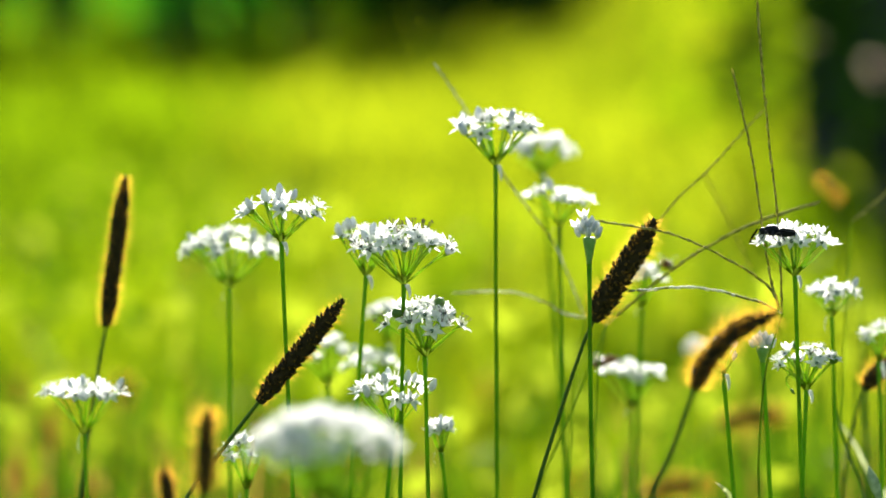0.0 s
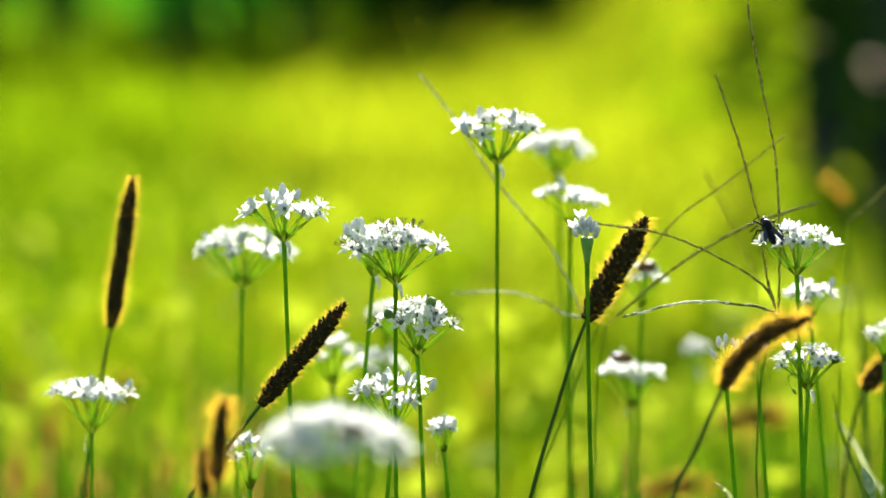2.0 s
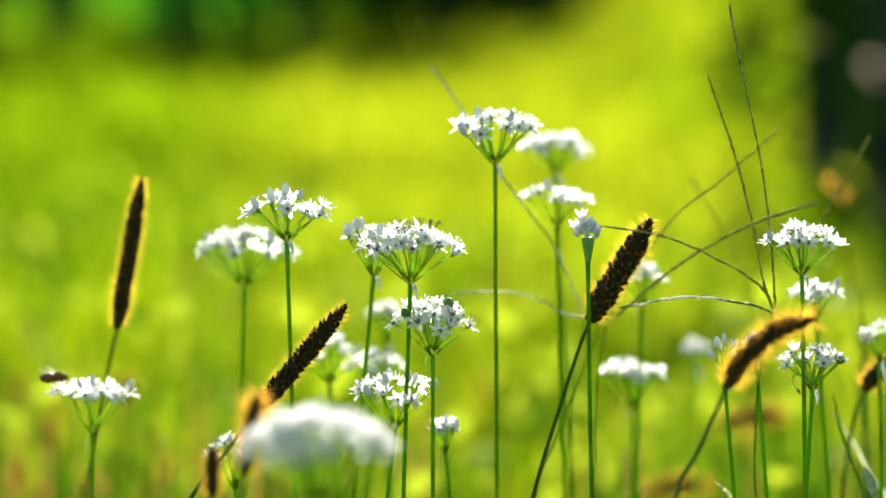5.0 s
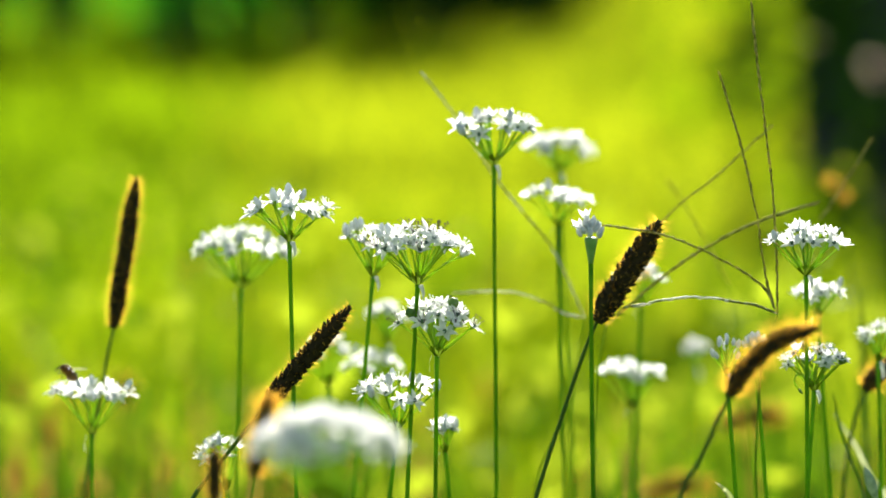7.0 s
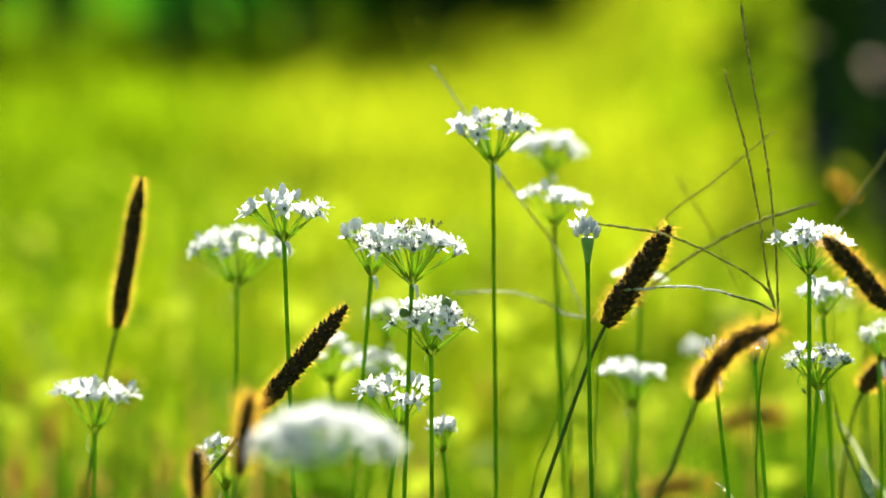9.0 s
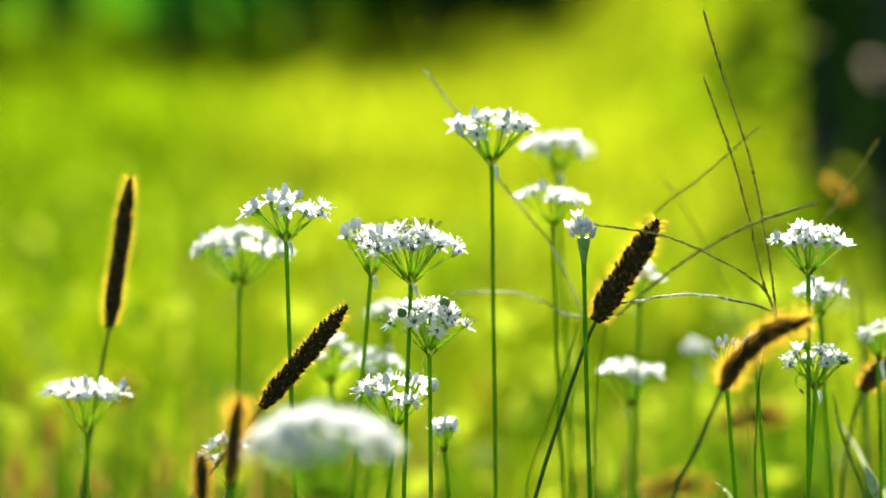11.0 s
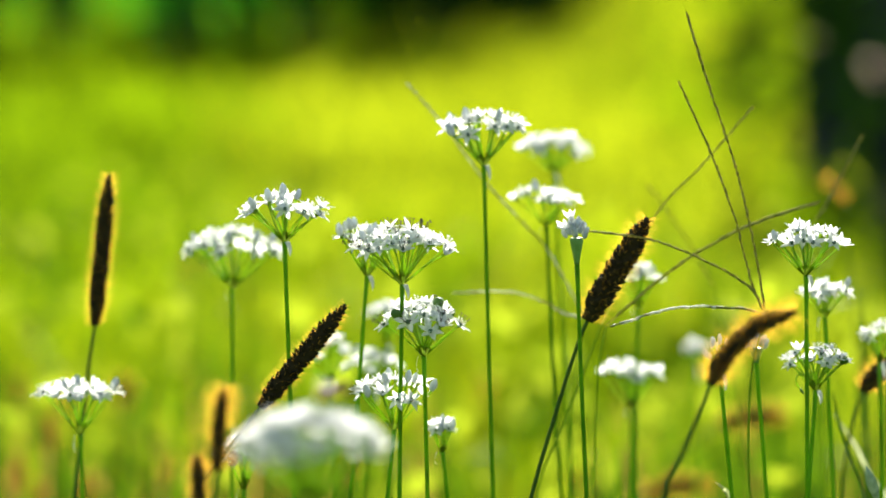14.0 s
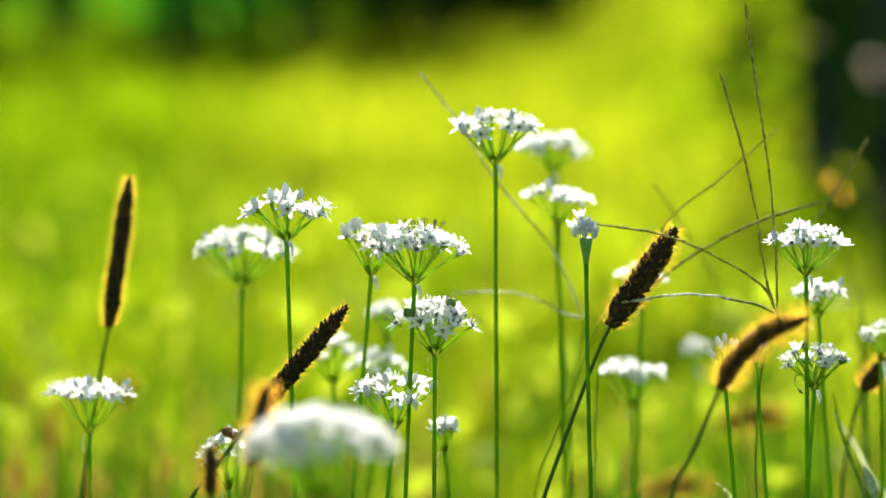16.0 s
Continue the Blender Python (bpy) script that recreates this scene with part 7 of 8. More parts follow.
    walk(crabgrass_a_spikes[0], [(0, pose(-0.0095, 0, 0.1881, 0, -0.34, 0)), (0.5, pose(-0.0095, 0, 0.1881, 0, -3.39, 0)), (1, pose(-0.0095, 0, 0.1881, 0, 2.49, 0)), (1.5, pose(-0.0095, 0, 0.1881, 0, 0.75, 0)), (2, pose(-0.0095, 0, 0.1881, 0, 3.19, 0)), (2.5, pose(-0.0095, 0, 0.1881, 0, 3.96, 0)), (3, pose(-0.0095, 0, 0.1881, 0, -0.04, 0)), (3.5, pose(-0.0095, 0, 0.1881, 0, 3.48, 0)), (4, pose(-0.0095, 0, 0.1881, 0, -2.06, 0)), (4.7, pose(-0.0095, 0, 0.1881, 0, -1.36, 0)), (5.3, pose(-0.0095, 0, 0.1881, 0, -0.57, 0)), (5.9, pose(-0.0095, 0, 0.1881, 0, -0.57, 0)), (6.5, pose(-0.0095, 0, 0.1881, 0, 1.6, 0)), (7, pose(-0.0095, 0, 0.1881, 0, 1.41, 0)), (7.5, pose(-0.0095, 0, 0.1881, 0, -0.43, 0)), (8, pose(-0.0095, 0, 0.1881, 0, -0.71, 0)), (8.5, pose(-0.0095, 0, 0.1881, 0, 0.09, 0)), (9, pose(-0.0095, 0, 0.1881, 0, 0.03, 0)), (9.6, pose(-0.0095, 0, 0.1881, 0, -0.83, 0)), (10.2, pose(-0.0095, 0, 0.1881, 0, -2.28, 0)), (10.9, pose(-0.0095, 0, 0.1881, 0, -4.05, 0)), (11.5, pose(-0.0095, 0, 0.1881, 0, -8.33, 0)), (12, pose(-0.0095, 0, 0.1881, 0, 2.08, 0)), (12.5, pose(-0.0095, 0, 0.1881, 0, -5.07, 0)), (13, pose(-0.0095, 0, 0.1881, 0, -1.56, 0)), (13.5, pose(-0.0095, 0, 0.1881, 0, -1.96, 0)), (14, pose(-0.0095, 0, 0.1881, 0, -5.41, 0)), (14.5, pose(-0.0095, 0, 0.1881, 0, -1.9, 0)), (15, pose(-0.0095, 0, 0.1881, 0, -4.25, 0)), (15.5, pose(-0.0095, 0, 0.1881, 0, -4.09, 0)), (16, pose(-0.0095, 0, 0.1881, 0, 0.74, 0))])
    tip = crabgrass_a_spikes[0].children[0]
    middle = tuple(tip.location)
    walk(tip, [(0, pose(*middle, 0, 1.02, 0)), (0.5, pose(*middle, 0, -4.85, 0)), (1, pose(*middle, 0, -3.81, 0)), (1.5, pose(*middle, 0, -6.91, 0)), (2, pose(*middle, 0, -7.82, 0)), (2.5, pose(*middle, 0, -9.94, 0)), (3, pose(*middle, 0, -4.53, 0)), (3.5, pose(*middle, 0, -10.38, 0)), (4, pose(*middle, 0, -1.19, 0)), (4.7, pose(*middle, 0, -3.83, 0)), (5.3, pose(*middle, 0, -4.19, 0)), (5.9, pose(*middle, 0, -4.24, 0)), (6.5, pose(*middle, 0, -4.27, 0)), (7, pose(*middle, 0, -1.74, 0)), (7.5, pose(*middle, 0, -2.17, 0)), (8, pose(*middle, 0, -0.2, 0)), (8.5, pose(*middle, 0, -3.04, 0)), (9, pose(*middle, 0, -3.41, 0)), (9.6, pose(*middle, 0, -4.08, 0)), (10.2, pose(*middle, 0, -5.54, 0)), (10.9, pose(*middle, 0, -6.08, 0)), (11.5, pose(*middle, 0, -7.16, 0)), (12, pose(*middle, 0, -3.45, 0)), (12.5, pose(*middle, 0, -10.97, 0)), (13, pose(*middle, 0, -11.6, 0)), (13.5, pose(*middle, 0, -13.94, 0)), (14, pose(*middle, 0, -4.38, 0)), (14.5, pose(*middle, 0, -4.46, 0)), (15, pose(*middle, 0, -1.28, 0)), (15.5, pose(*middle, 0, 0.04, 0)), (16, pose(*middle, 0, -2.65, 0))])
    walk(crabgrass_a_spikes[1], [(0, pose(-0.0095, 0, 0.1881, 0, -0.44, 0)), (0.5, pose(-0.0095, 0, 0.1881, 0, -2.38, 0)), (1, pose(-0.0095, 0, 0.1881, 0, 3.79, 0)), (1.5, pose(-0.0095, 0, 0.1881, 0, 1.72, 0)), (2, pose(-0.0095, 0, 0.1881, 0, 0.57, 0)), (2.5, pose(-0.0095, 0, 0.1881, 0, 3.97, 0)), (3, pose(-0.0095, 0, 0.1881, 0, 1.83, 0)), (3.5, pose(-0.0095, 0, 0.1881, 0, 1.02, 0)), (4, pose(-0.0095, 0, 0.1881, 0, -3.18, 0)), (4.7, pose(-0.0095, 0, 0.1881, 0, -1.66, 0)), (5.3, pose(-0.0095, 0, 0.1881, 0, -0.77, 0)), (5.9, pose(-0.0095, 0, 0.1881, 0, 1.04, 0)), (6.5, pose(-0.0095, 0, 0.1881, 0, 2.54, 0)), (7, pose(-0.0095, 0, 0.1881, 0, 0.81, 0)), (7.5, pose(-0.0095, 0, 0.1881, 0, -0.16, 0)), (8, pose(-0.0095, 0, 0.1881, 0, 0.98, 0)), (8.5, pose(-0.0095, 0, 0.1881, 0, 0.96, 0)), (9, pose(-0.0095, 0, 0.1881, 0, 1.7, 0)), (9.6, pose(-0.0095, 0, 0.1881, 0, 0.13, 0)), (10.2, pose(-0.0095, 0, 0.1881, 0, -1.84, 0)), (10.9, pose(-0.0095, 0, 0.1881, 0, -2.54, 0)), (11.5, pose(-0.0095, 0, 0.1881, 0, -6.51, 0)), (12, pose(-0.0095, 0, 0.1881, 0, 1.41, 0)), (12.5, pose(-0.0095, 0, 0.1881, 0, -6.11, 0)), (13, pose(-0.0095, 0, 0.1881, 0, -3.79, 0)), (13.5, pose(-0.0095, 0, 0.1881, 0, -2.69, 0)), (14, pose(-0.0095, 0, 0.1881, 0, -3.16, 0)), (14.5, pose(-0.0095, 0, 0.1881, 0, -0.02, 0)), (15, pose(-0.0095, 0, 0.1881, 0, -3.55, 0)), (15.5, pose(-0.0095, 0, 0.1881, 0, -1.76, 0)), (16, pose(-0.0095, 0, 0.1881, 0, 0.7, 0))])
    tip = crabgrass_a_spikes[1].children[0]
    middle = tuple(tip.location)
    walk(tip, [(0, pose(*middle, 0, 0.32, 0)), (0.5, pose(*middle, 0, -1.53, 0)), (1, pose(*middle, 0, -3.32, 0)), (1.5, pose(*middle, 0, -5.63, 0)), (2, pose(*middle, 0, -5.57, 0)), (2.5, pose(*middle, 0, -9.44, 0)), (3, pose(*middle, 0, -4.65, 0)), (3.5, pose(*middle, 0, -11.81, 0)), (4, pose(*middle, 0, -1.4, 0)), (4.7, pose(*middle, 0, -4.21, 0)), (5.3, pose(*middle, 0, -3.62, 0)), (5.9, pose(*middle, 0, -4.53, 0)), (6.5, pose(*middle, 0, -6.4, 0)), (7, pose(*middle, 0, -3.9, 0)), (7.5, pose(*middle, 0, -3.6, 0)), (8, pose(*middle, 0, 1.11, 0)), (8.5, pose(*middle, 0, -5.3, 0)), (9, pose(*middle, 0, -3.67, 0)), (9.6, pose(*middle, 0, -4.45, 0)), (10.2, pose(*middle, 0, -3.61, 0)), (10.9, pose(*middle, 0, -3.08, 0)), (11.5, pose(*middle, 0, -2.66, 0)), (12, pose(*middle, 0, -5.54, 0)), (12.5, pose(*middle, 0, -8.26, 0)), (13, pose(*middle, 0, -12.64, 0)), (13.5, pose(*middle, 0, -12.59, 0)), (14, pose(*middle, 0, -5.68, 0)), (14.5, pose(*middle, 0, -2.73, 0)), (15, pose(*middle, 0, -1.57, 0)), (15.5, pose(*middle, 0, 0.86, 0)), (16, pose(*middle, 0, -3.5, 0))])
    walk(crabgrass_a_spikes[3], [(0, pose(-0.0095, 0, 0.1881, 0, -0.04, 0)), (0.5, pose(-0.0095, 0, 0.1881, 0, -5.82, 0)), (1, pose(-0.0095, 0, 0.1881, 0, -1.27, 0)), (1.5, pose(-0.0095, 0, 0.1881, 0, -11.26, 0)), (2, pose(-0.0095, 0, 0.1881, 0, -8.96, 0)), (2.5, pose(-0.0095, 0, 0.1881, 0, -6.45, 0)), (3, pose(-0.0095, 0, 0.1881, 0, -8.06, 0)), (3.5, pose(-0.0095, 0, 0.1881, 0, -11.94, 0)), (4, pose(-0.0095, 0, 0.1881, 0, -8.55, 0)), (4.6, pose(-0.0095, 0, 0.1881, 0, -7.14, 0)), (5.1, pose(-0.0095, 0, 0.1881, 0, -4.68, 0)), (5.6, pose(-0.0095, 0, 0.1881, 0, -4.05, 0)), (6, pose(-0.0095, 0, 0.1881, 0, -8.2, 0)), (6.5, pose(-0.0095, 0, 0.1881, 0, -7.09, 0)), (7, pose(-0.0095, 0, 0.1881, 0, -5.64, 0)), (7.5, pose(-0.0095, 0, 0.1881, 0, -4.3, 0)), (8, pose(-0.0095, 0, 0.1881, 0, -3.77, 0)), (8.5, pose(-0.0095, 0, 0.1881, 0, -1.96, 0)), (9, pose(-0.0095, 0, 0.1881, 0, 1.03, 0)), (9.7, pose(-0.0095, 0, 0.1881, 0, -4.25, 0)), (10.2, pose(-0.0095, 0, 0.1881, 0, -11.31, 0)), (10.7, pose(-0.0095, 0, 0.1881, 0, -6.79, 0)), (11.1, pose(-0.0095, 0, 0.1881, 0, -3.27, 0)), (11.5, pose(-0.0095, 0, 0.1881, 0, -8.72, 0)), (12, pose(-0.0095, 0, 0.1881, 0, -3.25, 0)), (12.5, pose(-0.0095, 0, 0.1881, 0, -16.34, 0)), (13, pose(-0.0095, 0, 0.1881, 0, -15.19, 0)), (13.5, pose(-0.0095, 0, 0.1881, 0, -14.56, 0)), (14, pose(-0.0095, 0, 0.1881, 0, -10.35, 0)), (14.5, pose(-0.0095, 0, 0.1881, 0, -3.59, 0)), (15, pose(-0.0095, 0, 0.1881, 0, -5.22, 0)), (15.5, pose(-0.0095, 0, 0.1881, 0, -4.0, 0)), (16, pose(-0.0095, 0, 0.1881, 0, -3.56, 0))])
    crabgrass_f_base = (0.0453, 1.55)
    walk(crabgrass_f, [(0, lean(crabgrass_f_base, -0.05)), (0.5, lean(crabgrass_f_base, -2.18)), (1, lean(crabgrass_f_base, -1.69)), (1.5, lean(crabgrass_f_base, -3.2)), (2, lean(crabgrass_f_base, -1.32)), (2.5, lean(crabgrass_f_base, -0.6)), (3, lean(crabgrass_f_base, -0.56)), (3.5, lean(crabgrass_f_base, 1.42)), (4, lean(crabgrass_f_base, -1.29)), (4.7, lean(crabgrass_f_base, -0.81)), (5.3, lean(crabgrass_f_base, -1.33)), (5.9, lean(crabgrass_f_base, -1.57)), (6.5, lean(crabgrass_f_base, -1.87)), (7, lean(crabgrass_f_base, -1.68)), (7.5, lean(crabgrass_f_base, -0.49)), (8, lean(crabgrass_f_base, -2.48)), (8.5, lean(crabgrass_f_base, -0.87)), (9, lean(crabgrass_f_base, -2.64)), (9.6, lean(crabgrass_f_base, -2.73)), (10.2, lean(crabgrass_f_base, -2.55)), (10.9, lean(crabgrass_f_base, -3.82)), (11.5, lean(crabgrass_f_base, -6.53)), (12, lean(crabgrass_f_base, 0.78)), (12.5, lean(crabgrass_f_base, -1.87)), (13, lean(crabgrass_f_base, -0.8)), (13.5, lean(crabgrass_f_base, -1.96)), (14, lean(crabgrass_f_base, -0.74)), (14.5, lean(crabgrass_f_base, -0.2)), (15, lean(crabgrass_f_base, -0.75)), (15.5, lean(crabgrass_f_base, -0.75)), (16, lean(crabgrass_f_base, -1.44))])
    walk(crabgrass_f_spikes[0], [(0, pose(0.0353, 0, 0.1725, 0, 0.9, 0)), (0.5, pose(0.0353, 0, 0.1725, 0, 10.85, 0)), (1, pose(0.0353, 0, 0.1725, 0, 9.11, 0)), (1.5, pose(0.0353, 0, 0.1725, 0, 15.87, 0)), (2, pose(0.0353, 0, 0.1725, 0, 10.81, 0)), (2.5, pose(0.0353, 0, 0.1725, 0, 9.26, 0)), (3, pose(0.0353, 0, 0.1725, 0, 8.9, 0)), (3.5, pose(0.0353, 0, 0.1725, 0, 4.09, 0)), (4, pose(0.0353, 0, 0.1725, 0, 9.42, 0)), (4.7, pose(0.0353, 0, 0.1725, 0, 7.98, 0)), (5.3, pose(0.0353, 0, 0.1725, 0, 8.88, 0)), (5.9, pose(0.0353, 0, 0.1725, 0, 8.06, 0)), (6.5, pose(0.0353, 0, 0.1725, 0, 9.21, 0)), (7, pose(0.0353, 0, 0.1725, 0, 8.13, 0)), (7.5, pose(0.0353, 0, 0.1725, 0, 4.89, 0)), (8, pose(0.0353, 0, 0.1725, 0, 17.39, 0)), (8.5, pose(0.0353, 0, 0.1725, 0, 6.56, 0)), (9, pose(0.0353, 0, 0.1725, 0, 11.25, 0)), (9.6, pose(0.0353, 0, 0.1725, 0, 9.8, 0)), (10.2, pose(0.0353, 0, 0.1725, 0, 11.72, 0)), (10.9, pose(0.0353, 0, 0.1725, 0, 11.61, 0)), (11.5, pose(0.0353, 0, 0.1725, 0, 15.98, 0)), (12, pose(0.0353, 0, 0.1725, 0, -1.57, 0)), (12.5, pose(0.0353, 0, 0.1725, 0, 5.75, 0)), (13, pose(0.0353, 0, 0.1725, 0, 0.65, 0)), (13.5, pose(0.0353, 0, 0.1725, 0, 5.03, 0)), (14, pose(0.0353, 0, 0.1725, 0, 0.28, 0)), (14.5, pose(0.0353, 0, 0.1725, 0, 6.65, 0)), (15, pose(0.0353, 0, 0.1725, 0, 5.2, 0)), (15.5, pose(0.0353, 0, 0.1725, 0, 5.43, 0)), (16, pose(0.0353, 0, 0.1725, 0, 8.92, 0))])
    crabgrass_e_base = (0.1761, 1.7)
    walk(crabgrass_e, [(0, lean(crabgrass_e_base, 0.27)), (1, lean(crabgrass_e_base, 2.39)), (2, lean(crabgrass_e_base, 0.52)), (4, lean(crabgrass_e_base, 1.33)), (4.7, lean(crabgrass_e_base, -0.64)), (5.3, lean(crabgrass_e_base, -1.72)), (5.9, lean(crabgrass_e_base, -1.77)), (6.5, lean(crabgrass_e_base, -2.42)), (7, lean(crabgrass_e_base, -4.37)), (7.5, lean(crabgrass_e_base, -5.76)), (8, lean(crabgrass_e_base, -6.25)), (8.5, lean(crabgrass_e_base, -2.74)), (9, lean(crabgrass_e_base, -3.07)), (9.6, lean(crabgrass_e_base, -3.09)), (10.2, lean(crabgrass_e_base, -3.98)), (10.9, lean(crabgrass_e_base, -4.52)), (11.5, lean(crabgrass_e_base, -5.43)), (12, lean(crabgrass_e_base, -3.8)), (12.5, lean(crabgrass_e_base, -6.58)), (13.5, lean(crabgrass_e_base, -6.17)), (14, lean(crabgrass_e_base, -6.98)), (14.5, lean(crabgrass_e_base, -5.84)), (15, lean(crabgrass_e_base, -5.76)), (15.5, lean(crabgrass_e_base, -2.74)), (16, lean(crabgrass_e_base, -6.25))])
    crabgrass_c_base = (0.1996, 1.62)
    walk(crabgrass_c, [(0, lean(crabgrass_c_base, 4.72)), (0.5, lean(crabgrass_c_base, -0.77)), (1, lean(crabgrass_c_base, 0.40)), (1.5, lean(crabgrass_c_base, 0.23)), (2, lean(crabgrass_c_base, 4.23)), (2.5, lean(crabgrass_c_base, 3.52)), (3, lean(crabgrass_c_base, 1.54)), (3.5, lean(crabgrass_c_base, 0.23)), (4, lean(crabgrass_c_base, 4.38)), (4.6, lean(crabgrass_c_base, 1.85)), (5.1, lean(crabgrass_c_base, 0.23)), (5.6, lean(crabgrass_c_base, 0.69)), (6, lean(crabgrass_c_base, 0.23)), (6.5, lean(crabgrass_c_base, -0.08)), (7, lean(crabgrass_c_base, 0.23)), (7.5, lean(crabgrass_c_base, 0.00)), (8, lean(crabgrass_c_base, 0.23)), (8.5, lean(crabgrass_c_base, 1.15)), (9, lean(crabgrass_c_base, 2.54)), (9.6, lean(crabgrass_c_base, 1.62)), (10.2, lean(crabgrass_c_base, 0.23)), (10.8, lean(crabgrass_c_base, 0.92)), (11.5, lean(crabgrass_c_base, 0.62)), (12, lean(crabgrass_c_base, 3.46)), (12.5, lean(crabgrass_c_base, -0.62)), (13, lean(crabgrass_c_base, 6.92)), (13.5, lean(crabgrass_c_base, 0.23)), (14, lean(crabgrass_c_base, -0.23)), (14.5, lean(crabgrass_c_base, 0.23)), (15, lean(crabgrass_c_base, 0.77)), (15.5, lean(crabgrass_c_base, 4.23)), (16, lean(crabgrass_c_base, -0.31))])
    walk(crabgrass_c_spikes[0], [(0, pose(-0.0069, 0, 0.2184, 0, 10.8, 0)), (0.5, pose(-0.0069, 0, 0.2184, 0, -7.7, 0)), (1, pose(-0.0069, 0, 0.2184, 0, 0.2, 0)), (1.5, pose(-0.0069, 0, 0.2184, 0, -15.7, 0)), (2, pose(-0.0069, 0, 0.2184, 0, 9.8, 0)), (2.5, pose(-0.0069, 0, 0.2184, 0, 7.9, 0)), (3, pose(-0.0069, 0, 0.2184, 0, -33.5, 0)), (3.5, pose(-0.0069, 0, 0.2184, 0, -33.3, 0)), (4, pose(-0.0069, 0, 0.2184, 0, 9.6, 0)), (4.6, pose(-0.0069, 0, 0.2184, 0, 3.8, 0)), (5.1, pose(-0.0069, 0, 0.2184, 0, -2.6, 0)), (5.6, pose(-0.0069, 0, 0.2184, 0, 0.9, 0)), (6, pose(-0.0069, 0, 0.2184, 0, -1.4, 0)), (6.5, pose(-0.0069, 0, 0.2184, 0, 8.1, 0)), (7, pose(-0.0069, 0, 0.2184, 0, -0.2, 0)), (7.5, pose(-0.0069, 0, 0.2184, 0, 0.0, 0)), (8, pose(-0.0069, 0, 0.2184, 0, -8.3, 0)), (8.5, pose(-0.0069, 0, 0.2184, 0, 2.8, 0)), (9, pose(-0.0069, 0, 0.2184, 0, 1.5, 0)), (9.6, pose(-0.0069, 0, 0.2184, 0, 3.2, 0)), (10.2, pose(-0.0069, 0, 0.2184, 0, -3.4, 0)), (10.8, pose(-0.0069, 0, 0.2184, 0, 1.5, 0)), (11.5, pose(-0.0069, 0, 0.2184, 0, -3.6, 0)), (12, pose(-0.0069, 0, 0.2184, 0, 3.5, 0)), (12.5, pose(-0.0069, 0, 0.2184, 0, -5.4, 0)), (13, pose(-0.0069, 0, 0.2184, 0, 8.1, 0)), (13.5, pose(-0.0069, 0, 0.2184, 0, -1.0, 0)), (14, pose(-0.0069, 0, 0.2184, 0, -3.8, 0)), (14.5, pose(-0.0069, 0, 0.2184, 0, -4.0, 0)), (15, pose(-0.0069, 0, 0.2184, 0, 0.2, 0)), (15.5, pose(-0.0069, 0, 0.2184, 0, -3.2, 0)), (16, pose(-0.0069, 0, 0.2184, 0, 0.3, 0))])
    walk(crabgrass_d_spikes[0], [(0, pose(0.0073, 0, 0.172, 0, 0.0, 0)), (0.5, pose(0.0073, 0, 0.172, 0, -6.28, 0)), (1, pose(0.0073, 0, 0.172, 0, 0.85, 0)), (1.5, pose(0.0073, 0, 0.172, 0, -7.01, 0)), (2, pose(0.0073, 0, 0.172, 0, -3.47, 0)), (2.5, pose(0.0073, 0, 0.172, 0, 2.55, 0)), (3, pose(0.0073, 0, 0.172, 0, 0.85, 0)), (3.5, pose(0.0073, 0, 0.172, 0, 2.85, 0)), (4, pose(0.0073, 0, 0.172, 0, 1.18, 0)), (4.6, pose(0.0073, 0, 0.172, 0, -1.12, 0)), (5.1, pose(0.0073, 0, 0.172, 0, -0.68, 0)), (5.6, pose(0.0073, 0, 0.172, 0, -3.01, 0)), (6, pose(0.0073, 0, 0.172, 0, -0.08, 0)), (6.5, pose(0.0073, 0, 0.172, 0, -2.09, 0)), (7, pose(0.0073, 0, 0.172, 0, -2.96, 0)), (7.5, pose(0.0073, 0, 0.172, 0, -2.09, 0)), (8, pose(0.0073, 0, 0.172, 0, 0.19, 0)), (8.5, pose(0.0073, 0, 0.172, 0, 0.19, 0)), (9, pose(0.0073, 0, 0.172, 0, -0.51, 0)), (9.7, pose(0.0073, 0, 0.172, 0, -1.84, 0)), (10.2, pose(0.0073, 0, 0.172, 0, -5.18, 0)), (10.7, pose(0.0073, 0, 0.172, 0, -2.49, 0)), (11.1, pose(0.0073, 0, 0.172, 0, -2.19, 0)), (11.5, pose(0.0073, 0, 0.172, 0, -2.09, 0)), (12, pose(0.0073, 0, 0.172, 0, -5.13, 0)), (12.5, pose(0.0073, 0, 0.172, 0, -15.44, 0)), (13, pose(0.0073, 0, 0.172, 0, -9.22, 0)), (13.5, pose(0.0073, 0, 0.172, 0, -8.32, 0)), (14, pose(0.0073, 0, 0.172, 0, -6.52, 0)), (14.5, pose(0.0073, 0, 0.172, 0, -5.13, 0)), (15, pose(0.0073, 0, 0.172, 0, -5.79, 0)), (15.5, pose(0.0073, 0, 0.172, 0, -4.23, 0)), (16, pose(0.0073, 0, 0.172, 0, -3.28, 0))])
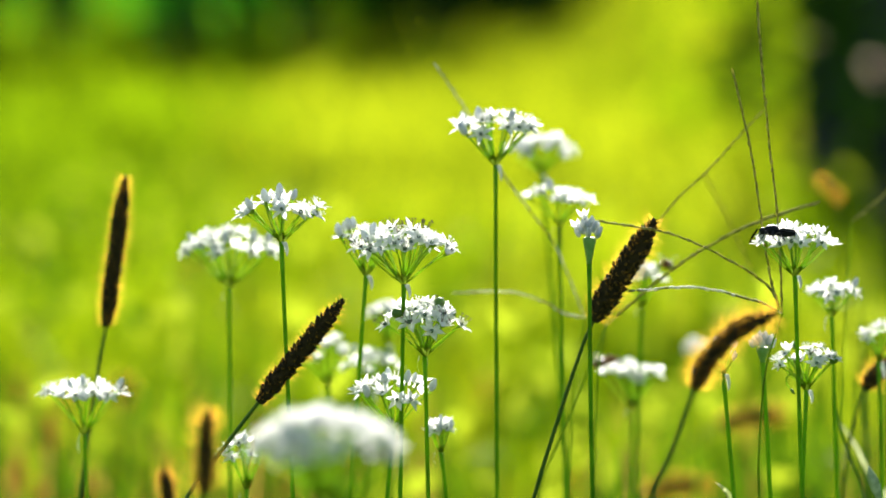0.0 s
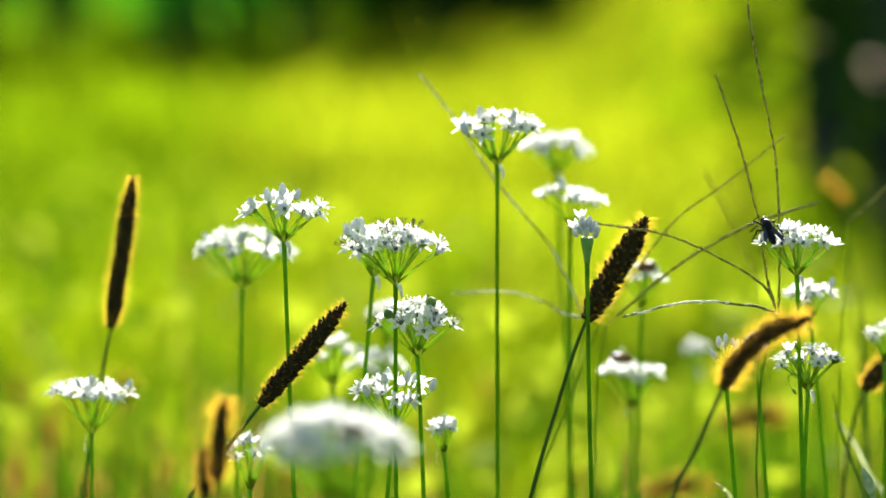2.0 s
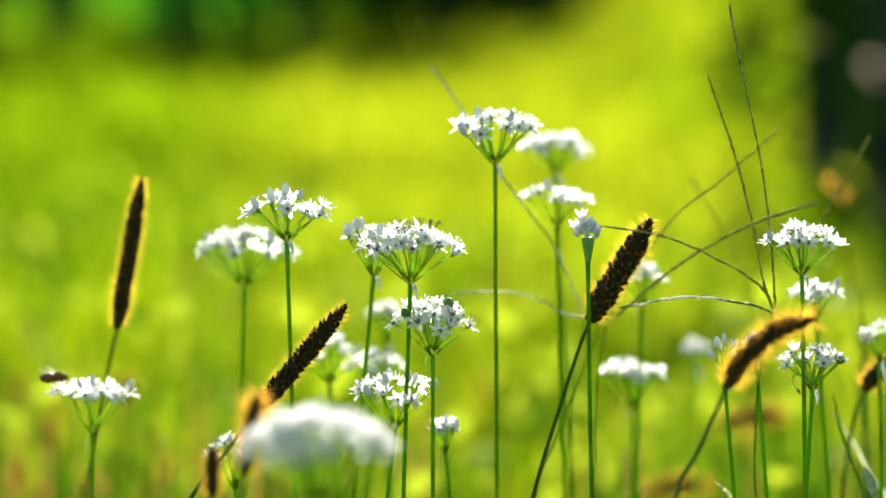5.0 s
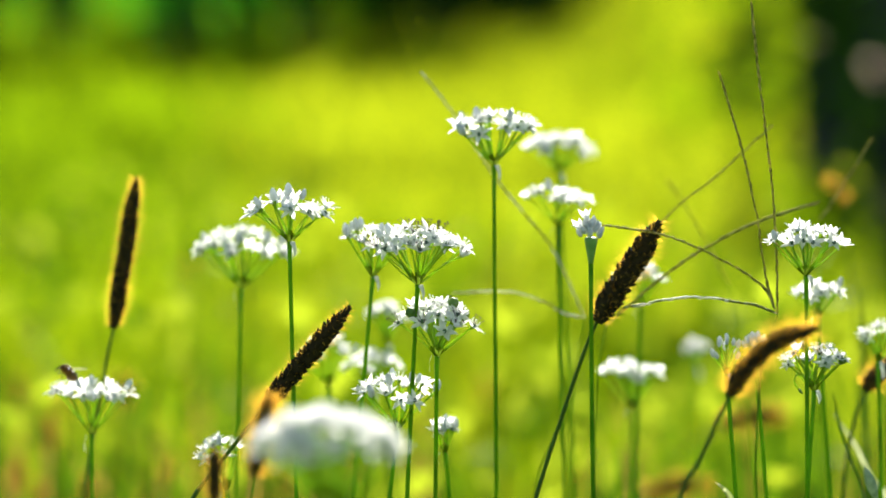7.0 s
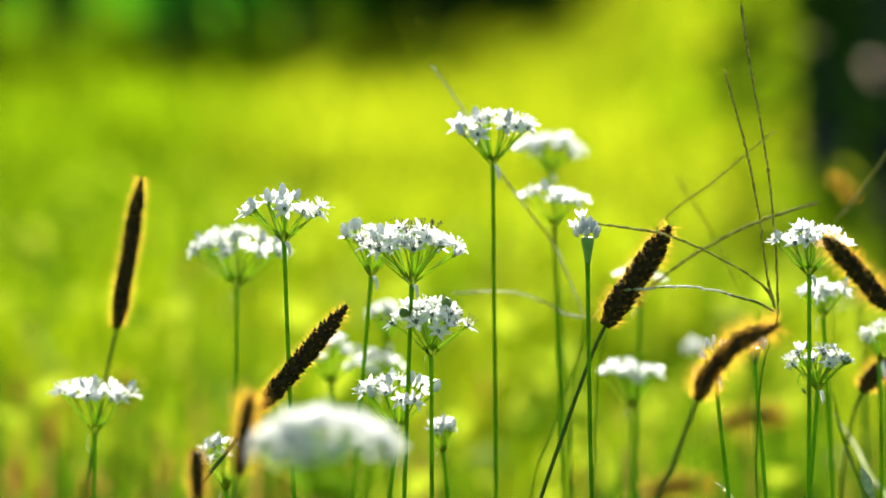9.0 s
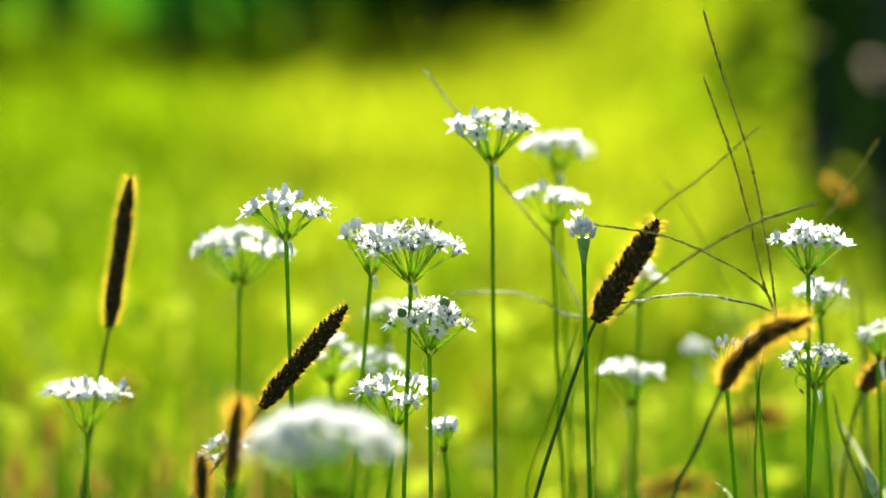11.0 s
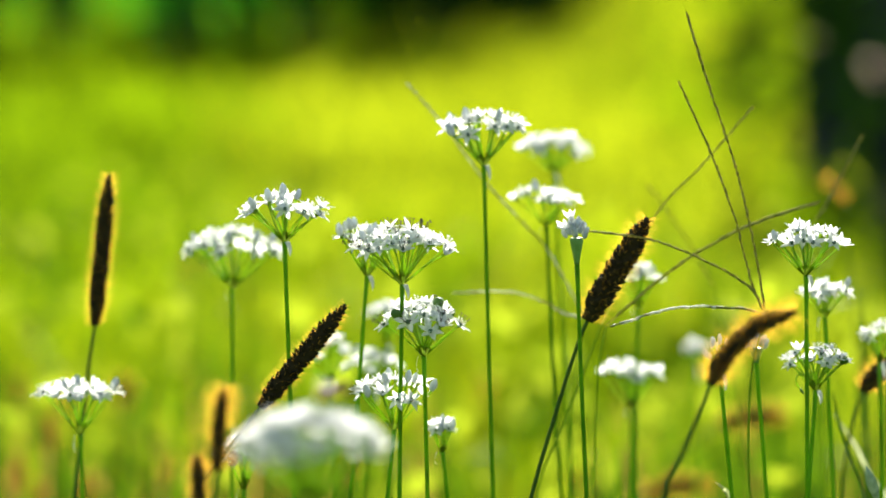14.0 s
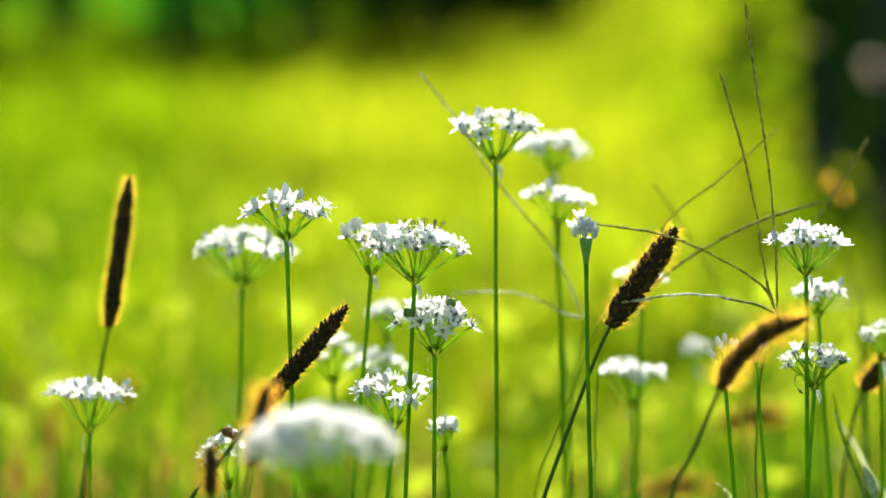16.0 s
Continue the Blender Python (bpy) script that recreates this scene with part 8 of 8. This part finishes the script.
    walk(wasp, [(0, pose(0.1545, 1.447, 0.2253, 0, 3, 0)), (0.2, pose(0.1536, 1.447, 0.2253, 0, 10, 0)), (0.4, pose(0.1487, 1.445, 0.2246, 0, 26, 0)), (0.6, pose(0.1465, 1.442, 0.2237, 0, 38, 0)), (0.8, pose(0.1522, 1.442, 0.2243, 0, 35, 0)), (1, pose(0.1469, 1.442, 0.2236, 0, 32, 0)), (1.2, pose(0.1510, 1.443, 0.2262, 0, 47, -56)), (1.5, pose(0.1505, 1.443, 0.2280, 0, 40, -66)), (2, pose(0.1490, 1.443, 0.2268, 0, 37, -72)), (2.2, pose(0.1521, 1.445, 0.2290, 0, 42, -60)), (2.3, pose(0.1548, 1.445, 0.2322, 0, 78, -20)), (2.4, pose(0.1703, 1.45, 0.2501, 0, 140, 0)), (2.5, pose(0.2326, 1.6, 0.267, 0, 150, 30)), (2.8, pose(0.6452, 2.4, 0.4496, 0, 150, 30)), (4, pose(3.6532, 5, 1.8334, 0, 150, 30)), (16, pose(3.6532, 5, 1.8334, 0, 150, 30))])
    walk(bee_a, [(0, pose(0.0858, 1.645, 0.1394, 0, 15, 180)), (0.5, pose(0.0855, 1.645, 0.1427, 0, 10, 180)), (1, pose(0.0877, 1.645, 0.1411, 0, 0, 180)), (1.5, pose(0.0898, 1.645, 0.1393, 0, 0, 150)), (2, pose(0.0936, 1.64, 0.1418, 0, 0, 130)), (2.2, pose(0.0981, 1.64, 0.1424, 0, 0, 130)), (2.4, pose(0.1016, 1.64, 0.1424, 0, 0, 150)), (2.6, pose(0.1061, 1.64, 0.1412, 0, 0, 170)), (2.8, pose(0.1103, 1.64, 0.1406, 0, -10, 180)), (2.9, pose(0.1177, 1.63, 0.15, 0, 10, 180)), (3, pose(0.1465, 1.6, 0.1637, 0, 40, 180)), (3.2, pose(0.2817, 1.7, 0.1755, 0, 20, 180)), (3.6, pose(0.5992, 2.2, 0.2013, 0, 0, 120)), (5.5, pose(0.2918, 2.3, 0.521, 0, 0, 50)), (6.3, pose(0.002, 1.9, 0.3686, 0, 0, 0)), (6.5, pose(-0.0259, 1.8, 0.3113, 0, -10, -20)), (6.7, pose(-0.0724, 1.8, 0.3776, 0, 10, -20)), (7.5, pose(-0.4989, 2.2, 0.5907, 0, 0, -20)), (16, pose(-0.697, 2.5, 0.7093, 0, 0, -20))])
    walk(bee_b, [(0, pose(0.1164, 1.635, 0.1917, 0, 5, 75)), (0.5, pose(0.1158, 1.635, 0.1923, 0, 5, 70)), (1, pose(0.1149, 1.635, 0.1917, 0, 0, 70)), (1.5, pose(0.1108, 1.635, 0.1888, 0, 0, 60)), (2, pose(0.106, 1.63, 0.1911, 0, 0, 50)), (2.2, pose(0.1084, 1.63, 0.1911, 0, 0, 50)), (2.6, pose(0.1072, 1.63, 0.1902, 0, 0, 40)), (2.8, pose(0.1068, 1.63, 0.1918, 0, 20, 20)), (2.9, pose(0.0868, 1.62, 0.2314, 0, 30, 0)), (3, pose(0.0376, 1.62, 0.3016, 0, 20, 0)), (3.1, pose(-0.0247, 1.65, 0.3554, 0, 0, 0)), (3.3, pose(-0.2279, 1.6, 0.2651, 0, 0, 0)), (3.6, pose(-0.4476, 1.8, 0.2296, 0, 0, 0)), (11, pose(-0.603, 2, 0.2872, 0, 0, 0)), (13.3, pose(-0.2361, 1.55, 0.1745, 0, 0, 180)), (13.4, pose(-0.1675, 1.5, 0.1855, 0, 0, 180)), (13.5, pose(-0.2384, 1.55, 0.2082, 0, 0, 100)), (14.2, pose(-0.5314, 2, 0.2872, 0, 0, 20)), (16, pose(-0.602, 2, 0.323, 0, 0, 20))])
    walk(bee_c, [(0, pose(-0.4234, 1.7, 0.2061, 0, 0, 180)), (3.9, pose(-0.2728, 1.6, 0.1569, 0, 0, 180)), (4.2, pose(-0.2044, 1.53, 0.1504, 0, 5, 180)), (4.6, pose(-0.19, 1.525, 0.1474, 0, 0, 170)), (6.3, pose(-0.1869, 1.525, 0.1478, 0, 30, 120)), (6.6, pose(-0.1848, 1.525, 0.1487, 0, 20, 90)), (6.9, pose(-0.1839, 1.525, 0.15, 0, 30, 60)), (7.2, pose(-0.1821, 1.525, 0.1498, 0, 40, 100)), (7.5, pose(-0.1849, 1.525, 0.1476, 0, 20, 130)), (7.8, pose(-0.1875, 1.525, 0.1474, 0, 0, 75)), (8.1, pose(-0.1871, 1.525, 0.1487, 0, -20, 25)), (8.4, pose(-0.1863, 1.525, 0.1488, 0, -25, 15)), (8.6, pose(-0.1875, 1.525, 0.1486, 0, -10, 20)), (8.7, pose(-0.1946, 1.52, 0.149, 0, 0, 40)), (8.8, pose(-0.1949, 1.52, 0.1442, 0, 0, 40)), (8.9, pose(-0.2063, 1.5, 0.1217, 0, -20, 0)), (9, pose(-0.2296, 1.5, 0.1009, 0, 0, 0)), (9.6, pose(-0.3723, 1.6, 0.0985, 0, 0, 60)), (11.6, pose(-0.2838, 1.6, 0.186, 0, 0, 140)), (12, pose(-0.2276, 1.52, 0.167, 0, 0, 180)), (12.1, pose(-0.1845, 1.5, 0.1651, 0, 0, 180)), (12.2, pose(-0.1448, 1.5, 0.1539, 0, 0, 180)), (12.3, pose(-0.1129, 1.5, 0.129, 0, -10, 180)), (12.5, pose(-0.1011, 1.5, 0.1174, 0, 0, 180)), (13, pose(-0.0963, 1.495, 0.1184, 0, 20, 180)), (13.5, pose(-0.0981, 1.495, 0.1157, 0, 50, 120)), (14, pose(-0.1008, 1.5, 0.1118, 0, 30, 100)), (15, pose(-0.1094, 1.5, 0.1149, 0, 20, 60)), (15.5, pose(-0.1026, 1.5, 0.1176, 0, 20, 60)), (16, pose(-0.1022, 1.495, 0.1244, 0, 20, 60))])
    walk(bee_d, [(0, pose(-0.0267, 1.125, 0.1755, 0, -20, 180)), (1, pose(-0.0232, 1.12, 0.1772, 0, -10, 150)), (1.5, pose(-0.0285, 1.11, 0.1849, 0, 10, 150)), (2, pose(-0.0326, 1.11, 0.1848, 0, 0, 120)), (2.5, pose(-0.0314, 1.11, 0.1848, 0, 0, 100)), (3, pose(-0.0474, 1.11, 0.1883, 0, 0, 100)), (3.5, pose(-0.0503, 1.115, 0.1881, 0, 0, 60)), (4, pose(-0.0525, 1.12, 0.1884, 0, 0, 30)), (5, pose(-0.0457, 1.16, 0.17, 0, -30, 30)), (6.3, pose(-0.0406, 1.165, 0.1692, 0, -30, 30)), (9.2, pose(-0.0438, 1.165, 0.1692, 0, -30, 30)), (11, pose(-0.048, 1.13, 0.1763, 0, -20, 60)), (11.5, pose(-0.0487, 1.125, 0.1782, 0, 0, 60)), (12, pose(-0.0485, 1.12, 0.1802, 0, 0, 60)), (12.5, pose(-0.0484, 1.12, 0.18, 0, 20, 60)), (13, pose(-0.0359, 1.12, 0.1898, 0, 0, 120)), (13.5, pose(-0.037, 1.125, 0.1914, 0, 10, 150)), (14, pose(-0.039, 1.125, 0.1972, 0, 10, 180)), (14.5, pose(-0.0345, 1.125, 0.1965, 0, 10, 180)), (15, pose(-0.033, 1.125, 0.1963, 0, 0, 180)), (15.5, pose(-0.0332, 1.14, 0.1908, 0, -20, 180)), (16, pose(-0.0404, 1.17, 0.177, 0, -30, 180))])


motions()
